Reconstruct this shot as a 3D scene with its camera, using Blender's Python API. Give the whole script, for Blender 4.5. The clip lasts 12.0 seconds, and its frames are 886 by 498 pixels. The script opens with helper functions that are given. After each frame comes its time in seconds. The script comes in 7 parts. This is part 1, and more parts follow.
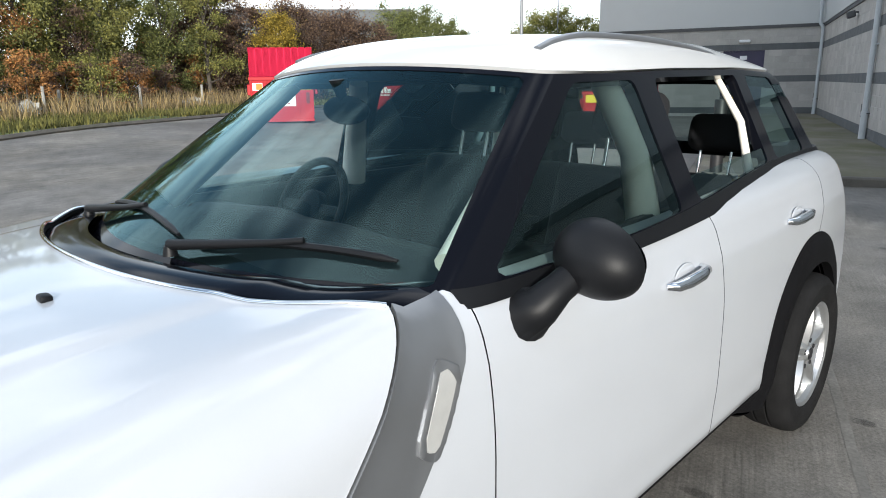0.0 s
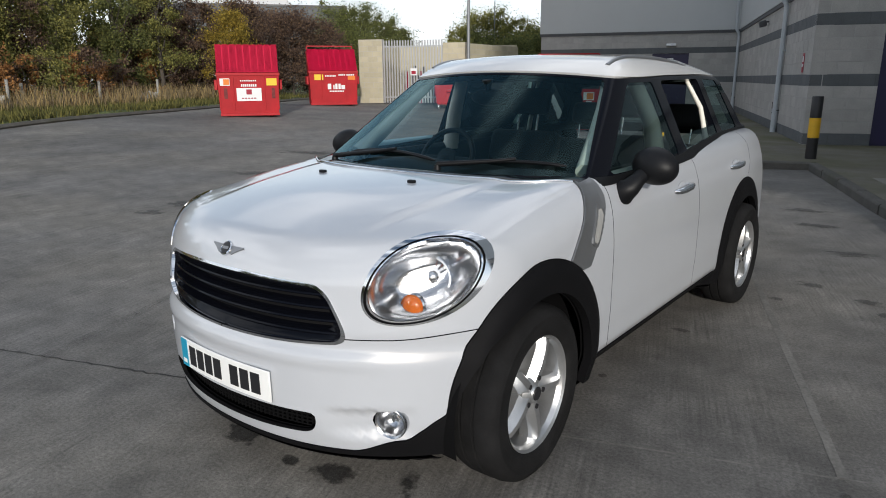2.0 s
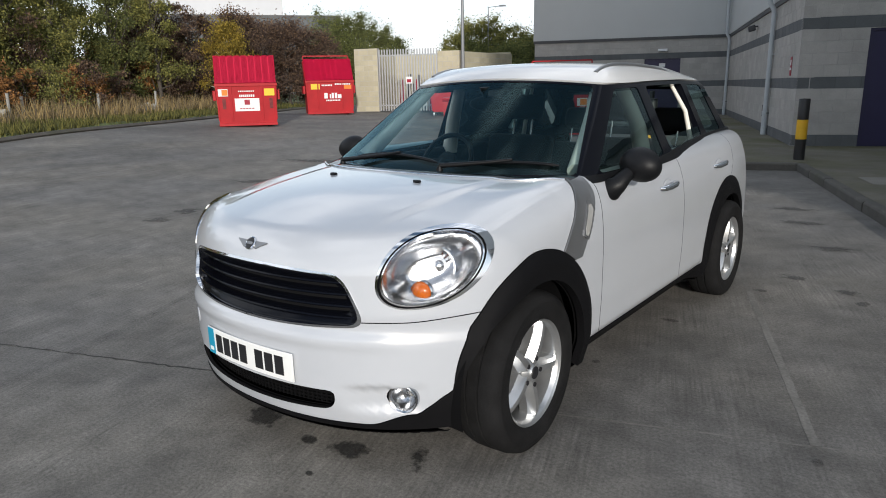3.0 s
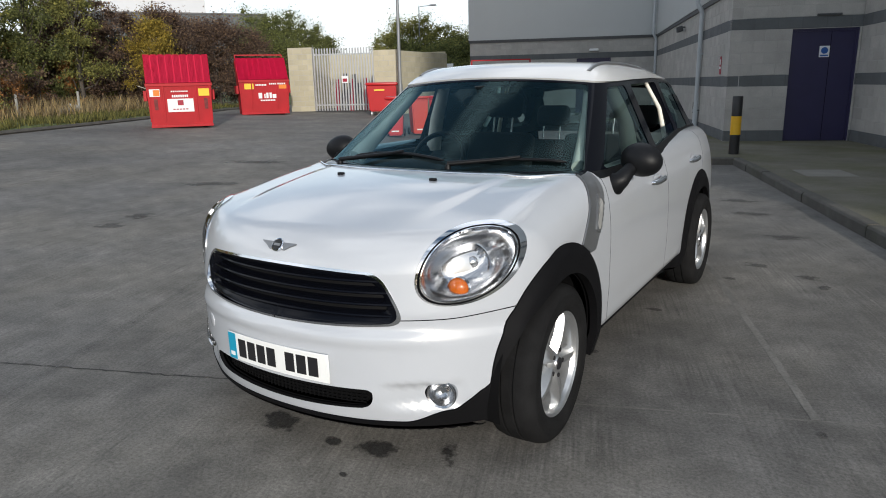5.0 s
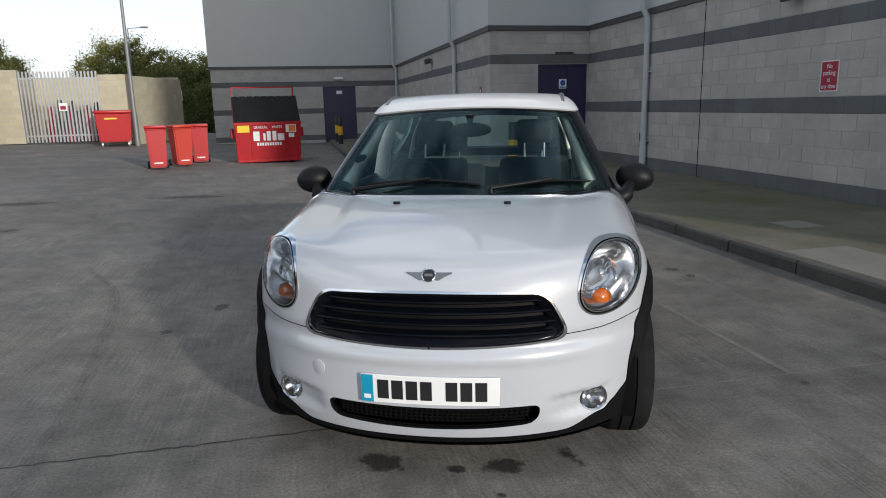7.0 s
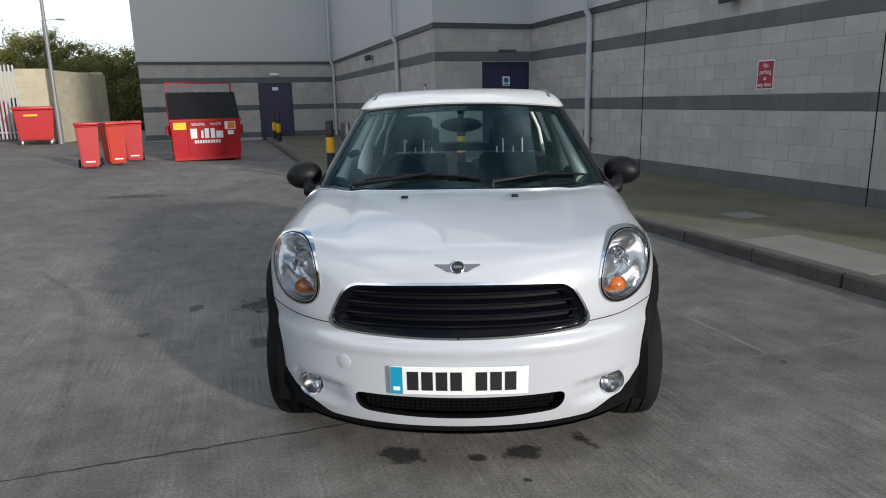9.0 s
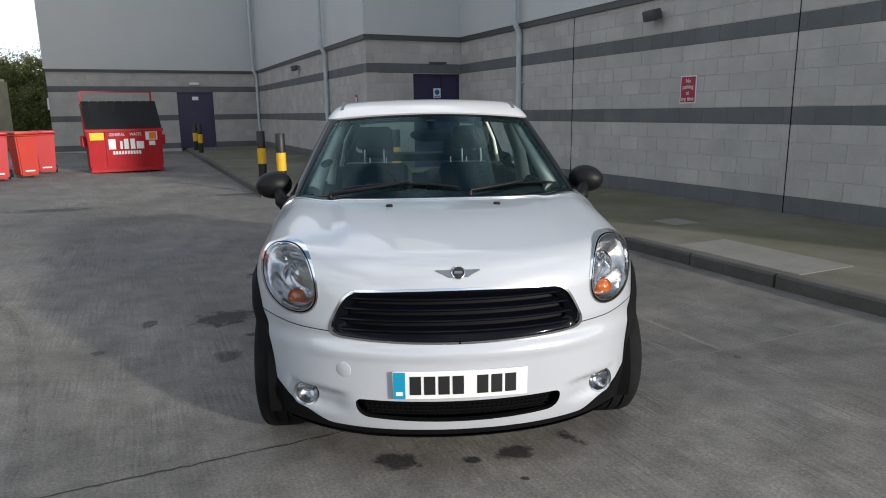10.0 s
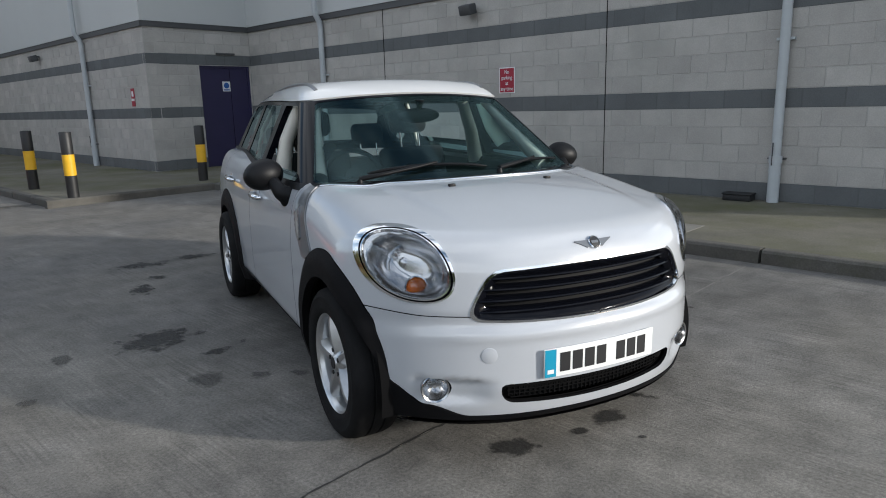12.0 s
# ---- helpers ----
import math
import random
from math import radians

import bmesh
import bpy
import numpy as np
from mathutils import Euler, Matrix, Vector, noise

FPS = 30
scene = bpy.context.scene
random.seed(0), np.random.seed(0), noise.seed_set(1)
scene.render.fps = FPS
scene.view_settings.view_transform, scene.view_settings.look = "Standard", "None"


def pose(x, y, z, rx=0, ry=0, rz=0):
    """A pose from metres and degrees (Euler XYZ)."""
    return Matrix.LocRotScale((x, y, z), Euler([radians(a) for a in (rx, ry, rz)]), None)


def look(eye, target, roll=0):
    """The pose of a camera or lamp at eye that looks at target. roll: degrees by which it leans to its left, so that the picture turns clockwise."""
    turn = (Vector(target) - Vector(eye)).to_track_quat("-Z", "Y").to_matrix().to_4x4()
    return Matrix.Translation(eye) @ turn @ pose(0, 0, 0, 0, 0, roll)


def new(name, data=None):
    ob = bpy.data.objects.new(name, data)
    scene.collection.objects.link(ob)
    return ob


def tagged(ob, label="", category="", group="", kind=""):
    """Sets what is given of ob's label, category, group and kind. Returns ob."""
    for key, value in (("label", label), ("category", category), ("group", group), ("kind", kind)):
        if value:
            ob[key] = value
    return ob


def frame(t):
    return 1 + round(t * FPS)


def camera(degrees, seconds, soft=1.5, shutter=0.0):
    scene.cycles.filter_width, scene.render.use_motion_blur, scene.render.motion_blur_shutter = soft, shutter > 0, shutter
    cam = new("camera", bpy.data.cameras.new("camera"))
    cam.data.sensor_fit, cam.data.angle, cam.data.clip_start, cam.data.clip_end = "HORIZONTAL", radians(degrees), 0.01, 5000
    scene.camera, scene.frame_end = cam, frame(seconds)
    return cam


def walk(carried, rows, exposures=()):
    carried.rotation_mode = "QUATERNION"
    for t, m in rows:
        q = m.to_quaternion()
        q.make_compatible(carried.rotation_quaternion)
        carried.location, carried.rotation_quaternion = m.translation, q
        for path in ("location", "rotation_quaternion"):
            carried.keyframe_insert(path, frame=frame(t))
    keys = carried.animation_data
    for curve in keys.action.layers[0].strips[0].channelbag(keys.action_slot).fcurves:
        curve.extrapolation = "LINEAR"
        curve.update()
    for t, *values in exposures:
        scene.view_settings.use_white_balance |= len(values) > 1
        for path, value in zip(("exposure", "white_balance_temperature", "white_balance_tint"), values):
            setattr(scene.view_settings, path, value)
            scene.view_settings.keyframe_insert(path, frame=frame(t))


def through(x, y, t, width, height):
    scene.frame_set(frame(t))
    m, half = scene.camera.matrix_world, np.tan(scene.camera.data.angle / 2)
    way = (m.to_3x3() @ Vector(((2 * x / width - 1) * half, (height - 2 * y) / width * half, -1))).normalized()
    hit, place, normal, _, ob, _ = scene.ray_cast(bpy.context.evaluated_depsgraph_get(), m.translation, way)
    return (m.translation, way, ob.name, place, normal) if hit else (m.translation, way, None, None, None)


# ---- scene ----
cam = camera(67.2, 12.0, soft=1.0)
PATH = [
    (0, (1.579, -0.3, 1.401), (0.225, 1.091, 0.917), -0.91),
    (0.5, (1.683, -0.806, 1.406), (0.363, 0.615, 0.918), -1.08),
    (1, (1.826, -1.261, 1.398), (0.515, 0.177, 0.938), -0.23),
    (1.5, (1.903, -1.643, 1.404), (0.637, -0.164, 0.946), -0.38),
    (2, (1.95, -1.925, 1.419), (0.747, -0.405, 0.925), -0.32),
    (2.5, (2.031, -2.065, 1.423), (0.821, -0.549, 0.937), -0.91),
    (3, (2.075, -2.13, 1.422), (0.876, -0.6, 0.949), -1.1),
    (3.2, (2.085, -2.161, 1.431), (0.889, -0.629, 0.961), -1.2),
    (4.8, (1.911, -2.277, 1.429), (0.824, -0.667, 0.95), -0.77),
    (5, (1.797, -2.362, 1.427), (0.763, -0.718, 0.948), -1.28),
    (5.5, (1.481, -2.506, 1.433), (0.6, -0.779, 0.939), -0.41),
    (6, (1.114, -2.661, 1.478), (0.346, -0.867, 1.042), 0.42),
    (6.5, (0.744, -2.877, 1.492), (0.274, -0.982, 1.055), 0.88),
    (7, (0.395, -2.978, 1.47), (0.112, -1.044, 1.049), -1.31),
    (7.2, (0.286, -3.0, 1.485), (0.069, -1.063, 1.039), -0.99),
    (8.8, (0.064, -3.052, 1.47), (-0.001, -1.099, 1.042), -0.8),
    (9, (0.052, -3.047, 1.466), (-0.033, -1.096, 1.033), -1.17),
    (9.5, (0.014, -3.049, 1.461), (-0.081, -1.102, 1.013), -1.26),
    (10, (-0.243, -3.098, 1.464), (-0.094, -1.145, 1.06), -0.75),
    (10.5, (-0.609, -3.073, 1.44), (-0.254, -1.159, 0.982), 0.1),
    (11, (-0.98, -2.939, 1.427), (-0.481, -1.061, 0.954), -0.93),
    (11.5, (-1.338, -2.808, 1.404), (-0.599, -1.009, 0.936), -0.56),
    (12, (-1.593, -2.616, 1.386), (-0.736, -0.859, 0.962), -1.46),
]
# seconds, stops, kelvin, tint of the clip's own camera
EXPOSURES = [(0.0, 0.20, 6150, 8), (0.5, -0.3, 6150, 9), (1.0, -0.66, 6150, 9), (1.5, -0.77, 6200, 10), (2.5, -0.54, 6250, 10), (5.5, -0.58, 6250, 9),
             (6.5, -0.67, 6250, 10), (9.5, -0.43, 6250, 10), (10.5, -0.38, 6300, 10), (12.0, -0.31, 6180, 9)]
walk(cam, [(t, look(eye, target, roll)) for t, eye, target, roll in PATH], EXPOSURES)


# ---- light ----
world = bpy.data.worlds.new("sky")
scene.world = world
world.use_nodes = True
wn = world.node_tree.nodes
wl = world.node_tree.links
SUN_AZ, SUN_EL = 137.0, 14.0     # degrees clockwise from +y, and above the horizon
sky = wn.new("ShaderNodeTexSky")
sky.sky_type = "NISHITA"
sky.sun_disc = False
sky.sun_elevation = radians(SUN_EL)
sky.sun_rotation = radians(SUN_AZ)
sky.air_density, sky.dust_density, sky.ozone_density = 1.0, 1.0, 2.0
# thin broken cloud over the blue
tc = wn.new("ShaderNodeTexCoord")
mp = wn.new("ShaderNodeMapping")
mp.inputs["Scale"].default_value = (1.0, 1.0, 3.0)
cn = wn.new("ShaderNodeTexNoise")
cn.inputs["Scale"].default_value = 2.2
cn.inputs["Detail"].default_value = 7.0
cr = wn.new("ShaderNodeValToRGB")
cr.color_ramp.elements[0].position, cr.color_ramp.elements[1].position = 0.44, 0.62
cm = wn.new("ShaderNodeMixRGB")
cm.inputs["Color2"].default_value = (17.0, 17.4, 18.0, 1)
wl.new(tc.outputs["Generated"], mp.inputs["Vector"])
wl.new(mp.outputs["Vector"], cn.inputs["Vector"])
wl.new(cn.outputs["Fac"], cr.inputs["Fac"])
# white haze towards the horizon
sp = wn.new("ShaderNodeSeparateXYZ")
hz = wn.new("ShaderNodeMapRange")
hz.inputs["From Min"].default_value, hz.inputs["From Max"].default_value = 0.08, 0.44
hz.inputs["To Min"].default_value, hz.inputs["To Max"].default_value = 0.80, 0.0
mx_ = wn.new("ShaderNodeMath")
mx_.operation = "MAXIMUM"
bl = wn.new("ShaderNodeMixRGB")
bl.blend_type = "MULTIPLY"
bl.inputs["Fac"].default_value = 1.0
bl.inputs["Color2"].default_value = (2.5, 2.3, 2.05, 1)
wl.new(tc.outputs["Generated"], sp.inputs["Vector"])
wl.new(sp.outputs["Z"], hz.inputs["Value"])
wl.new(cr.outputs["Color"], mx_.inputs[0])
wl.new(hz.outputs["Result"], mx_.inputs[1])
wl.new(mx_.outputs[0], cm.inputs["Fac"])
wl.new(sky.outputs["Color"], bl.inputs["Color1"])
wl.new(bl.outputs["Color"], cm.inputs["Color1"])
wl.new(cm.outputs["Color"], wn["Background"].inputs["Color"])
wn["Background"].inputs["Strength"].default_value = 0.108

sun = new("sun", bpy.data.lights.new("sun", "SUN"))
sun.data.energy = 5.0
sun.data.angle = radians(2.5)
sun.data.color = (1.0, 0.93, 0.83)
saz, sel = radians(SUN_AZ), radians(SUN_EL)
sun.matrix_basis = look((0, 0, 0), (-math.sin(saz) * math.cos(sel), -math.cos(saz) * math.cos(sel), -math.sin(sel)))


# ---- materials ----
def mat(name, color, rough=0.6, metal=0.0, vary=0.0, scale=20.0, fine=0.0, fscale=200.0, bump=0.0, bscale=None,
        coat=0.0, spec=0.5, tint=None, stretch=(1, 1, 1), fstretch=None, tint_at=(0.52, 0.72), island=0.0, rvary=0.0, emit=None, coord="Object"):
    """A principled material: colour mottled at two scales, roughness and bump that follow the grain."""
    m = bpy.data.materials.new(name)
    m.use_nodes = True
    nt = m.node_tree
    b = nt.nodes["Principled BSDF"]
    b.inputs["Base Color"].default_value = (*color, 1)
    b.inputs["Roughness"].default_value = rough
    b.inputs["Metallic"].default_value = metal
    b.inputs["Coat Weight"].default_value = coat
    b.inputs["Coat Roughness"].default_value = 0.03
    b.inputs["Coat IOR"].default_value = 1.65
    b.inputs["Specular IOR Level"].default_value = spec
    if emit:
        b.inputs["Emission Color"].default_value = (*emit[0], 1)
        b.inputs["Emission Strength"].default_value = emit[1]
    if not (vary or fine or bump or island or rvary):
        return m
    co = nt.nodes.new("ShaderNodeTexCoord")
    mapping = nt.nodes.new("ShaderNodeMapping")
    mapping.inputs["Scale"].default_value = stretch
    if coord == "World":
        geo0 = nt.nodes.new("ShaderNodeNewGeometry")
        nt.links.new(geo0.outputs["Position"], mapping.inputs["Vector"])
    else:
        nt.links.new(co.outputs[coord], mapping.inputs["Vector"])
    big = nt.nodes.new("ShaderNodeTexNoise")
    big.inputs["Scale"].default_value = scale
    big.inputs["Detail"].default_value = 6
    big.inputs["Roughness"].default_value = 0.6
    nt.links.new(mapping.outputs["Vector"], big.inputs["Vector"])
    small = nt.nodes.new("ShaderNodeTexNoise")
    small.inputs["Scale"].default_value = fscale
    small.inputs["Detail"].default_value = 4
    if fstretch:
        map2 = nt.nodes.new("ShaderNodeMapping")
        map2.inputs["Scale"].default_value = fstretch
        nt.links.new(co.outputs["Object"], map2.inputs["Vector"])
        nt.links.new(map2.outputs["Vector"], small.inputs["Vector"])
    else:
        nt.links.new(mapping.outputs["Vector"], small.inputs["Vector"])
    ramp = nt.nodes.new("ShaderNodeMapRange")
    ramp.inputs["From Min"].default_value, ramp.inputs["From Max"].default_value = 0.3, 0.7
    ramp.inputs["To Min"].default_value, ramp.inputs["To Max"].default_value = 1 - vary, 1 + vary
    nt.links.new(big.outputs["Fac"], ramp.inputs["Value"])
    ramp2 = nt.nodes.new("ShaderNodeMapRange")
    ramp2.inputs["From Min"].default_value, ramp2.inputs["From Max"].default_value = 0.3, 0.7
    ramp2.inputs["To Min"].default_value, ramp2.inputs["To Max"].default_value = 1 - fine, 1 + fine
    nt.links.new(small.outputs["Fac"], ramp2.inputs["Value"])
    mul = nt.nodes.new("ShaderNodeMath")
    mul.operation = "MULTIPLY"
    nt.links.new(ramp.outputs["Result"], mul.inputs[0])
    nt.links.new(ramp2.outputs["Result"], mul.inputs[1])
    last = mul.outputs[0]
    if island:
        info = nt.nodes.new("ShaderNodeObjectInfo")
        geo = nt.nodes.new("ShaderNodeNewGeometry")
        add = nt.nodes.new("ShaderNodeMath")
        add.operation = "ADD"
        nt.links.new(info.outputs["Random"], add.inputs[0])
        nt.links.new(geo.outputs["Random Per Island"], add.inputs[1])
        fr = nt.nodes.new("ShaderNodeMath")
        fr.operation = "FRACT"
        nt.links.new(add.outputs[0], fr.inputs[0])
        r3 = nt.nodes.new("ShaderNodeMapRange")
        r3.inputs["To Min"].default_value, r3.inputs["To Max"].default_value = 1 - island, 1 + island
        nt.links.new(fr.outputs[0], r3.inputs["Value"])
        m3 = nt.nodes.new("ShaderNodeMath")
        m3.operation = "MULTIPLY"
        nt.links.new(last, m3.inputs[0])
        nt.links.new(r3.outputs["Result"], m3.inputs[1])
        last = m3.outputs[0]
    hsv = nt.nodes.new("ShaderNodeMixRGB")
    hsv.blend_type = "MULTIPLY"
    hsv.inputs["Fac"].default_value = 1
    hsv.inputs["Color1"].default_value = (*color, 1)
    nt.links.new(last, hsv.inputs["Color2"])
    out = hsv.outputs["Color"]
    if tint:
        mx = nt.nodes.new("ShaderNodeMixRGB")
        mx.inputs["Color2"].default_value = (*tint, 1)
        tr = nt.nodes.new("ShaderNodeMapRange")
        tr.inputs["From Min"].default_value, tr.inputs["From Max"].default_value = tint_at
        t2 = nt.nodes.new("ShaderNodeTexNoise")
        t2.inputs["Scale"].default_value = scale * 0.37
        t2.inputs["Detail"].default_value = 8
        t2.inputs["Roughness"].default_value = 0.7
        nt.links.new(mapping.outputs["Vector"], t2.inputs["Vector"])
        nt.links.new(t2.outputs["Fac"], tr.inputs["Value"])
        nt.links.new(tr.outputs["Result"], mx.inputs["Fac"])
        nt.links.new(out, mx.inputs["Color1"])
        out = mx.outputs["Color"]
    nt.links.new(out, b.inputs["Base Color"])
    if rvary:
        rr = nt.nodes.new("ShaderNodeMapRange")
        rr.inputs["To Min"].default_value, rr.inputs["To Max"].default_value = max(0.02, rough - rvary), rough + rvary
        nt.links.new(big.outputs["Fac"], rr.inputs["Value"])
        nt.links.new(rr.outputs["Result"], b.inputs["Roughness"])
    if bump:
        bp = nt.nodes.new("ShaderNodeBump")
        bp.inputs["Strength"].default_value = bump
        bp.inputs["Distance"].default_value = 0.01
        nt.links.new((small if bscale is None else big).outputs["Fac"], bp.inputs["Height"])
        nt.links.new(bp.outputs["Normal"], b.inputs["Normal"])
    return m


def glass_mat(name, tint, density, rough=0.0, gloss=(1, 1, 1), dust_haze=0.0):
    """Thin pane: tinted see-through film with a mirror gloss that grows at grazing angles."""
    m = bpy.data.materials.new(name)
    m.use_nodes = True
    nt = m.node_tree
    nt.nodes.remove(nt.nodes["Principled BSDF"])
    tr = nt.nodes.new("ShaderNodeBsdfTransparent")
    tr.inputs["Color"].default_value = (*tint, 1)
    gl = nt.nodes.new("ShaderNodeBsdfGlossy")
    gl.inputs["Roughness"].default_value = rough
    gl.inputs["Color"].default_value = (*gloss, 1)
    fr = nt.nodes.new("ShaderNodeFresnel")
    fr.inputs["IOR"].default_value = density
    mx = nt.nodes.new("ShaderNodeMixShader")
    nt.links.new(fr.outputs[0], mx.inputs["Fac"])
    nt.links.new(tr.outputs[0], mx.inputs[1])
    nt.links.new(gl.outputs[0], mx.inputs[2])
    last = mx
    if dust_haze:
        # a thin even film of road dust, tinted teal to stand in for reflected sky
        di = nt.nodes.new("ShaderNodeBsdfDiffuse")
        di.inputs["Color"].default_value = (0.30, 0.62, 0.64, 1)
        film_ = nt.nodes.new("ShaderNodeMixShader")
        film_.inputs["Fac"].default_value = dust_haze
        nt.links.new(mx.outputs[0], film_.inputs[1])
        nt.links.new(di.outputs[0], film_.inputs[2])
        last = film_
    nt.links.new(last.outputs[0], nt.nodes["Material Output"].inputs["Surface"])
    return m


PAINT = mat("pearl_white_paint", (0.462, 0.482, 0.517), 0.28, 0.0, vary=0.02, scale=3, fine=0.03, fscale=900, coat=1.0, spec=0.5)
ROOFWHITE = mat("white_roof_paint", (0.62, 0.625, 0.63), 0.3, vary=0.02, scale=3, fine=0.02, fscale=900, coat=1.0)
GLOSSBLACK = mat("gloss_black_trim", (0.004, 0.0045, 0.007), 0.10, spec=0.13)
CLADDING = mat("black_grained_plastic", (0.0045, 0.0045, 0.0053), 0.66, vary=0.15, scale=6, fine=0.2, fscale=700, bump=0.15, spec=0.12)
PLASTIC = mat("matt_black_plastic", (0.0062, 0.0066, 0.0078), 0.46, vary=0.1, scale=12, fine=0.1, fscale=500, bump=0.08, spec=0.22)
GAPBLACK = mat("shut_line_black", (0.004, 0.004, 0.0045), 0.9, spec=0.1)
CHROME = mat("chrome", (0.72, 0.74, 0.77), 0.08, 1.0)
SATIN = mat("satin_silver", (0.22, 0.228, 0.24), 0.30, 0.65, vary=0.05, scale=5)
ALLOY = mat("silver_alloy_paint", (0.52, 0.53, 0.54), 0.30, 0.85, vary=0.08, scale=14, fine=0.05, fscale=300)
TYRE = mat("tyre_rubber", (0.011, 0.011, 0.0115), 0.78, vary=0.35, scale=9, fine=0.25, fscale=300, bump=0.2, spec=0.12)
AMBER = mat("amber_lens", (0.55, 0.12, 0.006), 0.12, coat=1.0)
BEZEL = mat("lamp_bezel_silver", (0.52, 0.53, 0.55), 0.22, 1.0)
MESHBLACK = mat("intake_mesh_black", (0.005, 0.005, 0.0055), 0.6, spec=0.15)
GLASS = glass_mat("tinted_glass", (0.66, 0.78, 0.75), 1.42, gloss=(0.75, 0.95, 1.0), dust_haze=0.004)
WINDSCREEN = glass_mat("green_tint_windscreen", (0.78, 0.90, 0.89), 1.50, gloss=(0.50, 0.76, 0.78), dust_haze=0.005)
LENS = glass_mat("clear_lens", (0.95, 0.96, 0.97), 1.5)
SEATCLOTH = mat("charcoal_seat_cloth", (0.010, 0.011, 0.014), 0.95, vary=0.2, scale=8)
DASH = mat("dark_dash_plastic", (0.013, 0.016, 0.019), 0.7, vary=0.1, scale=9, spec=0.25)
TRIMBEIGE = mat("light_grey_pillar_trim", (0.80, 0.77, 0.69), 0.8, vary=0.06, scale=8, fine=0.05, fscale=300)
PLATEWHITE = mat("plate_white", (0.78, 0.79, 0.78), 0.45, vary=0.03, scale=10)
PLATEBLUE = mat("plate_blue", (0.01, 0.27, 0.43), 0.4)
INKBLACK = mat("plate_black_ink", (0.012, 0.012, 0.014), 0.5)

def concrete_mat(name):
    """Brushed yard concrete: cloudy tone, worn broom lines along y, fine sand grain and small dark spots."""
    m = bpy.data.materials.new(name)
    m.use_nodes = True
    nt = m.node_tree
    b = nt.nodes["Principled BSDF"]
    b.inputs["Specular IOR Level"].default_value = 0.35
    geo = nt.nodes.new("ShaderNodeNewGeometry")

    def node(kind, **k):
        n = nt.nodes.new(kind)
        for key, val in k.items():
            n.inputs[key.replace("_", " ")].default_value = val
        return n

    def noise_at(scale, detail, rough=0.6, stretch=(1, 1, 1), turn=0.0):
        mp_ = node("ShaderNodeMapping", Scale=stretch, Rotation=(0, 0, 0))
        if turn:
            spin = node("ShaderNodeMapping", Rotation=(0, 0, turn))
            nt.links.new(geo.outputs["Position"], spin.inputs["Vector"])
            nt.links.new(spin.outputs["Vector"], mp_.inputs["Vector"])
        else:
            nt.links.new(geo.outputs["Position"], mp_.inputs["Vector"])
        n = node("ShaderNodeTexNoise", Scale=scale, Detail=detail, Roughness=rough)
        nt.links.new(mp_.outputs["Vector"], n.inputs["Vector"])
        return n.outputs["Fac"]

    def ranged(v, a, c, lo, hi):
        n = node("ShaderNodeMapRange", From_Min=a, From_Max=c, To_Min=lo, To_Max=hi)
        nt.links.new(v, n.inputs["Value"])
        return n.outputs["Result"]

    def math2(op, x, y):
        n = nt.nodes.new("ShaderNodeMath")
        n.operation = op
        for k, q in enumerate((x, y)):
            if isinstance(q, float):
                n.inputs[k].default_value = q
            else:
                nt.links.new(q, n.inputs[k])
        return n.outputs[0]

    wide = ranged(noise_at(0.22, 4), 0.35, 0.65, 0.84, 1.14)
    cloud = ranged(noise_at(1.1, 7, 0.65), 0.3, 0.7, 0.70, 1.24)
    blot = ranged(noise_at(4.5, 7, 0.72), 0.30, 0.70, 0.76, 1.22)
    streak = ranged(noise_at(0.9, 5, 0.6, (1.0, 0.18, 1.0), -0.349), 0.35, 0.65, 0.92, 1.07)
    line = noise_at(58.0, 3, 0.65, (1.0, 0.032, 1.0), -0.349)
    worn = ranged(noise_at(1.7, 5), 0.42, 0.64, 0.12, 1.0)
    broom = math2("MULTIPLY_ADD", math2("MULTIPLY", ranged(line, 0.3, 0.7, -0.5, 0.5), worn), 0.58)
    nt.nodes[-1].inputs[2].default_value = 1.0
    grain = ranged(noise_at(70.0, 5, 0.8), 0.3, 0.7, 0.55, 1.42)
    spots = ranged(noise_at(9.0, 5, 0.65), 0.64, 0.74, 1.0, 0.68)
    v = math2("MULTIPLY", math2("MULTIPLY", math2("MULTIPLY", math2("MULTIPLY", wide, blot), cloud), math2("MULTIPLY", streak, broom)), math2("MULTIPLY", grain, spots))
    hue = node("ShaderNodeMixRGB", Color1=(0.157, 0.151, 0.143, 1), Color2=(0.178, 0.167, 0.149, 1))
    nt.links.new(ranged(noise_at(0.35, 4), 0.4, 0.6, 0.0, 1.0), hue.inputs["Fac"])
    mul = node("ShaderNodeMixRGB", Fac=1.0)
    mul.blend_type = "MULTIPLY"
    nt.links.new(hue.outputs["Color"], mul.inputs["Color1"])
    nt.links.new(v, mul.inputs["Color2"])
    nt.links.new(mul.outputs["Color"], b.inputs["Base Color"])
    nt.links.new(ranged(cloud, 0.8, 1.2, 0.78, 0.92), b.inputs["Roughness"])
    bp = node("ShaderNodeBump", Strength=0.7, Distance=0.006)
    nt.links.new(math2("ADD", math2("MULTIPLY", line, worn), math2("MULTIPLY", grain, 0.5)), bp.inputs["Height"])
    nt.links.new(bp.outputs["Normal"], b.inputs["Normal"])
    return m


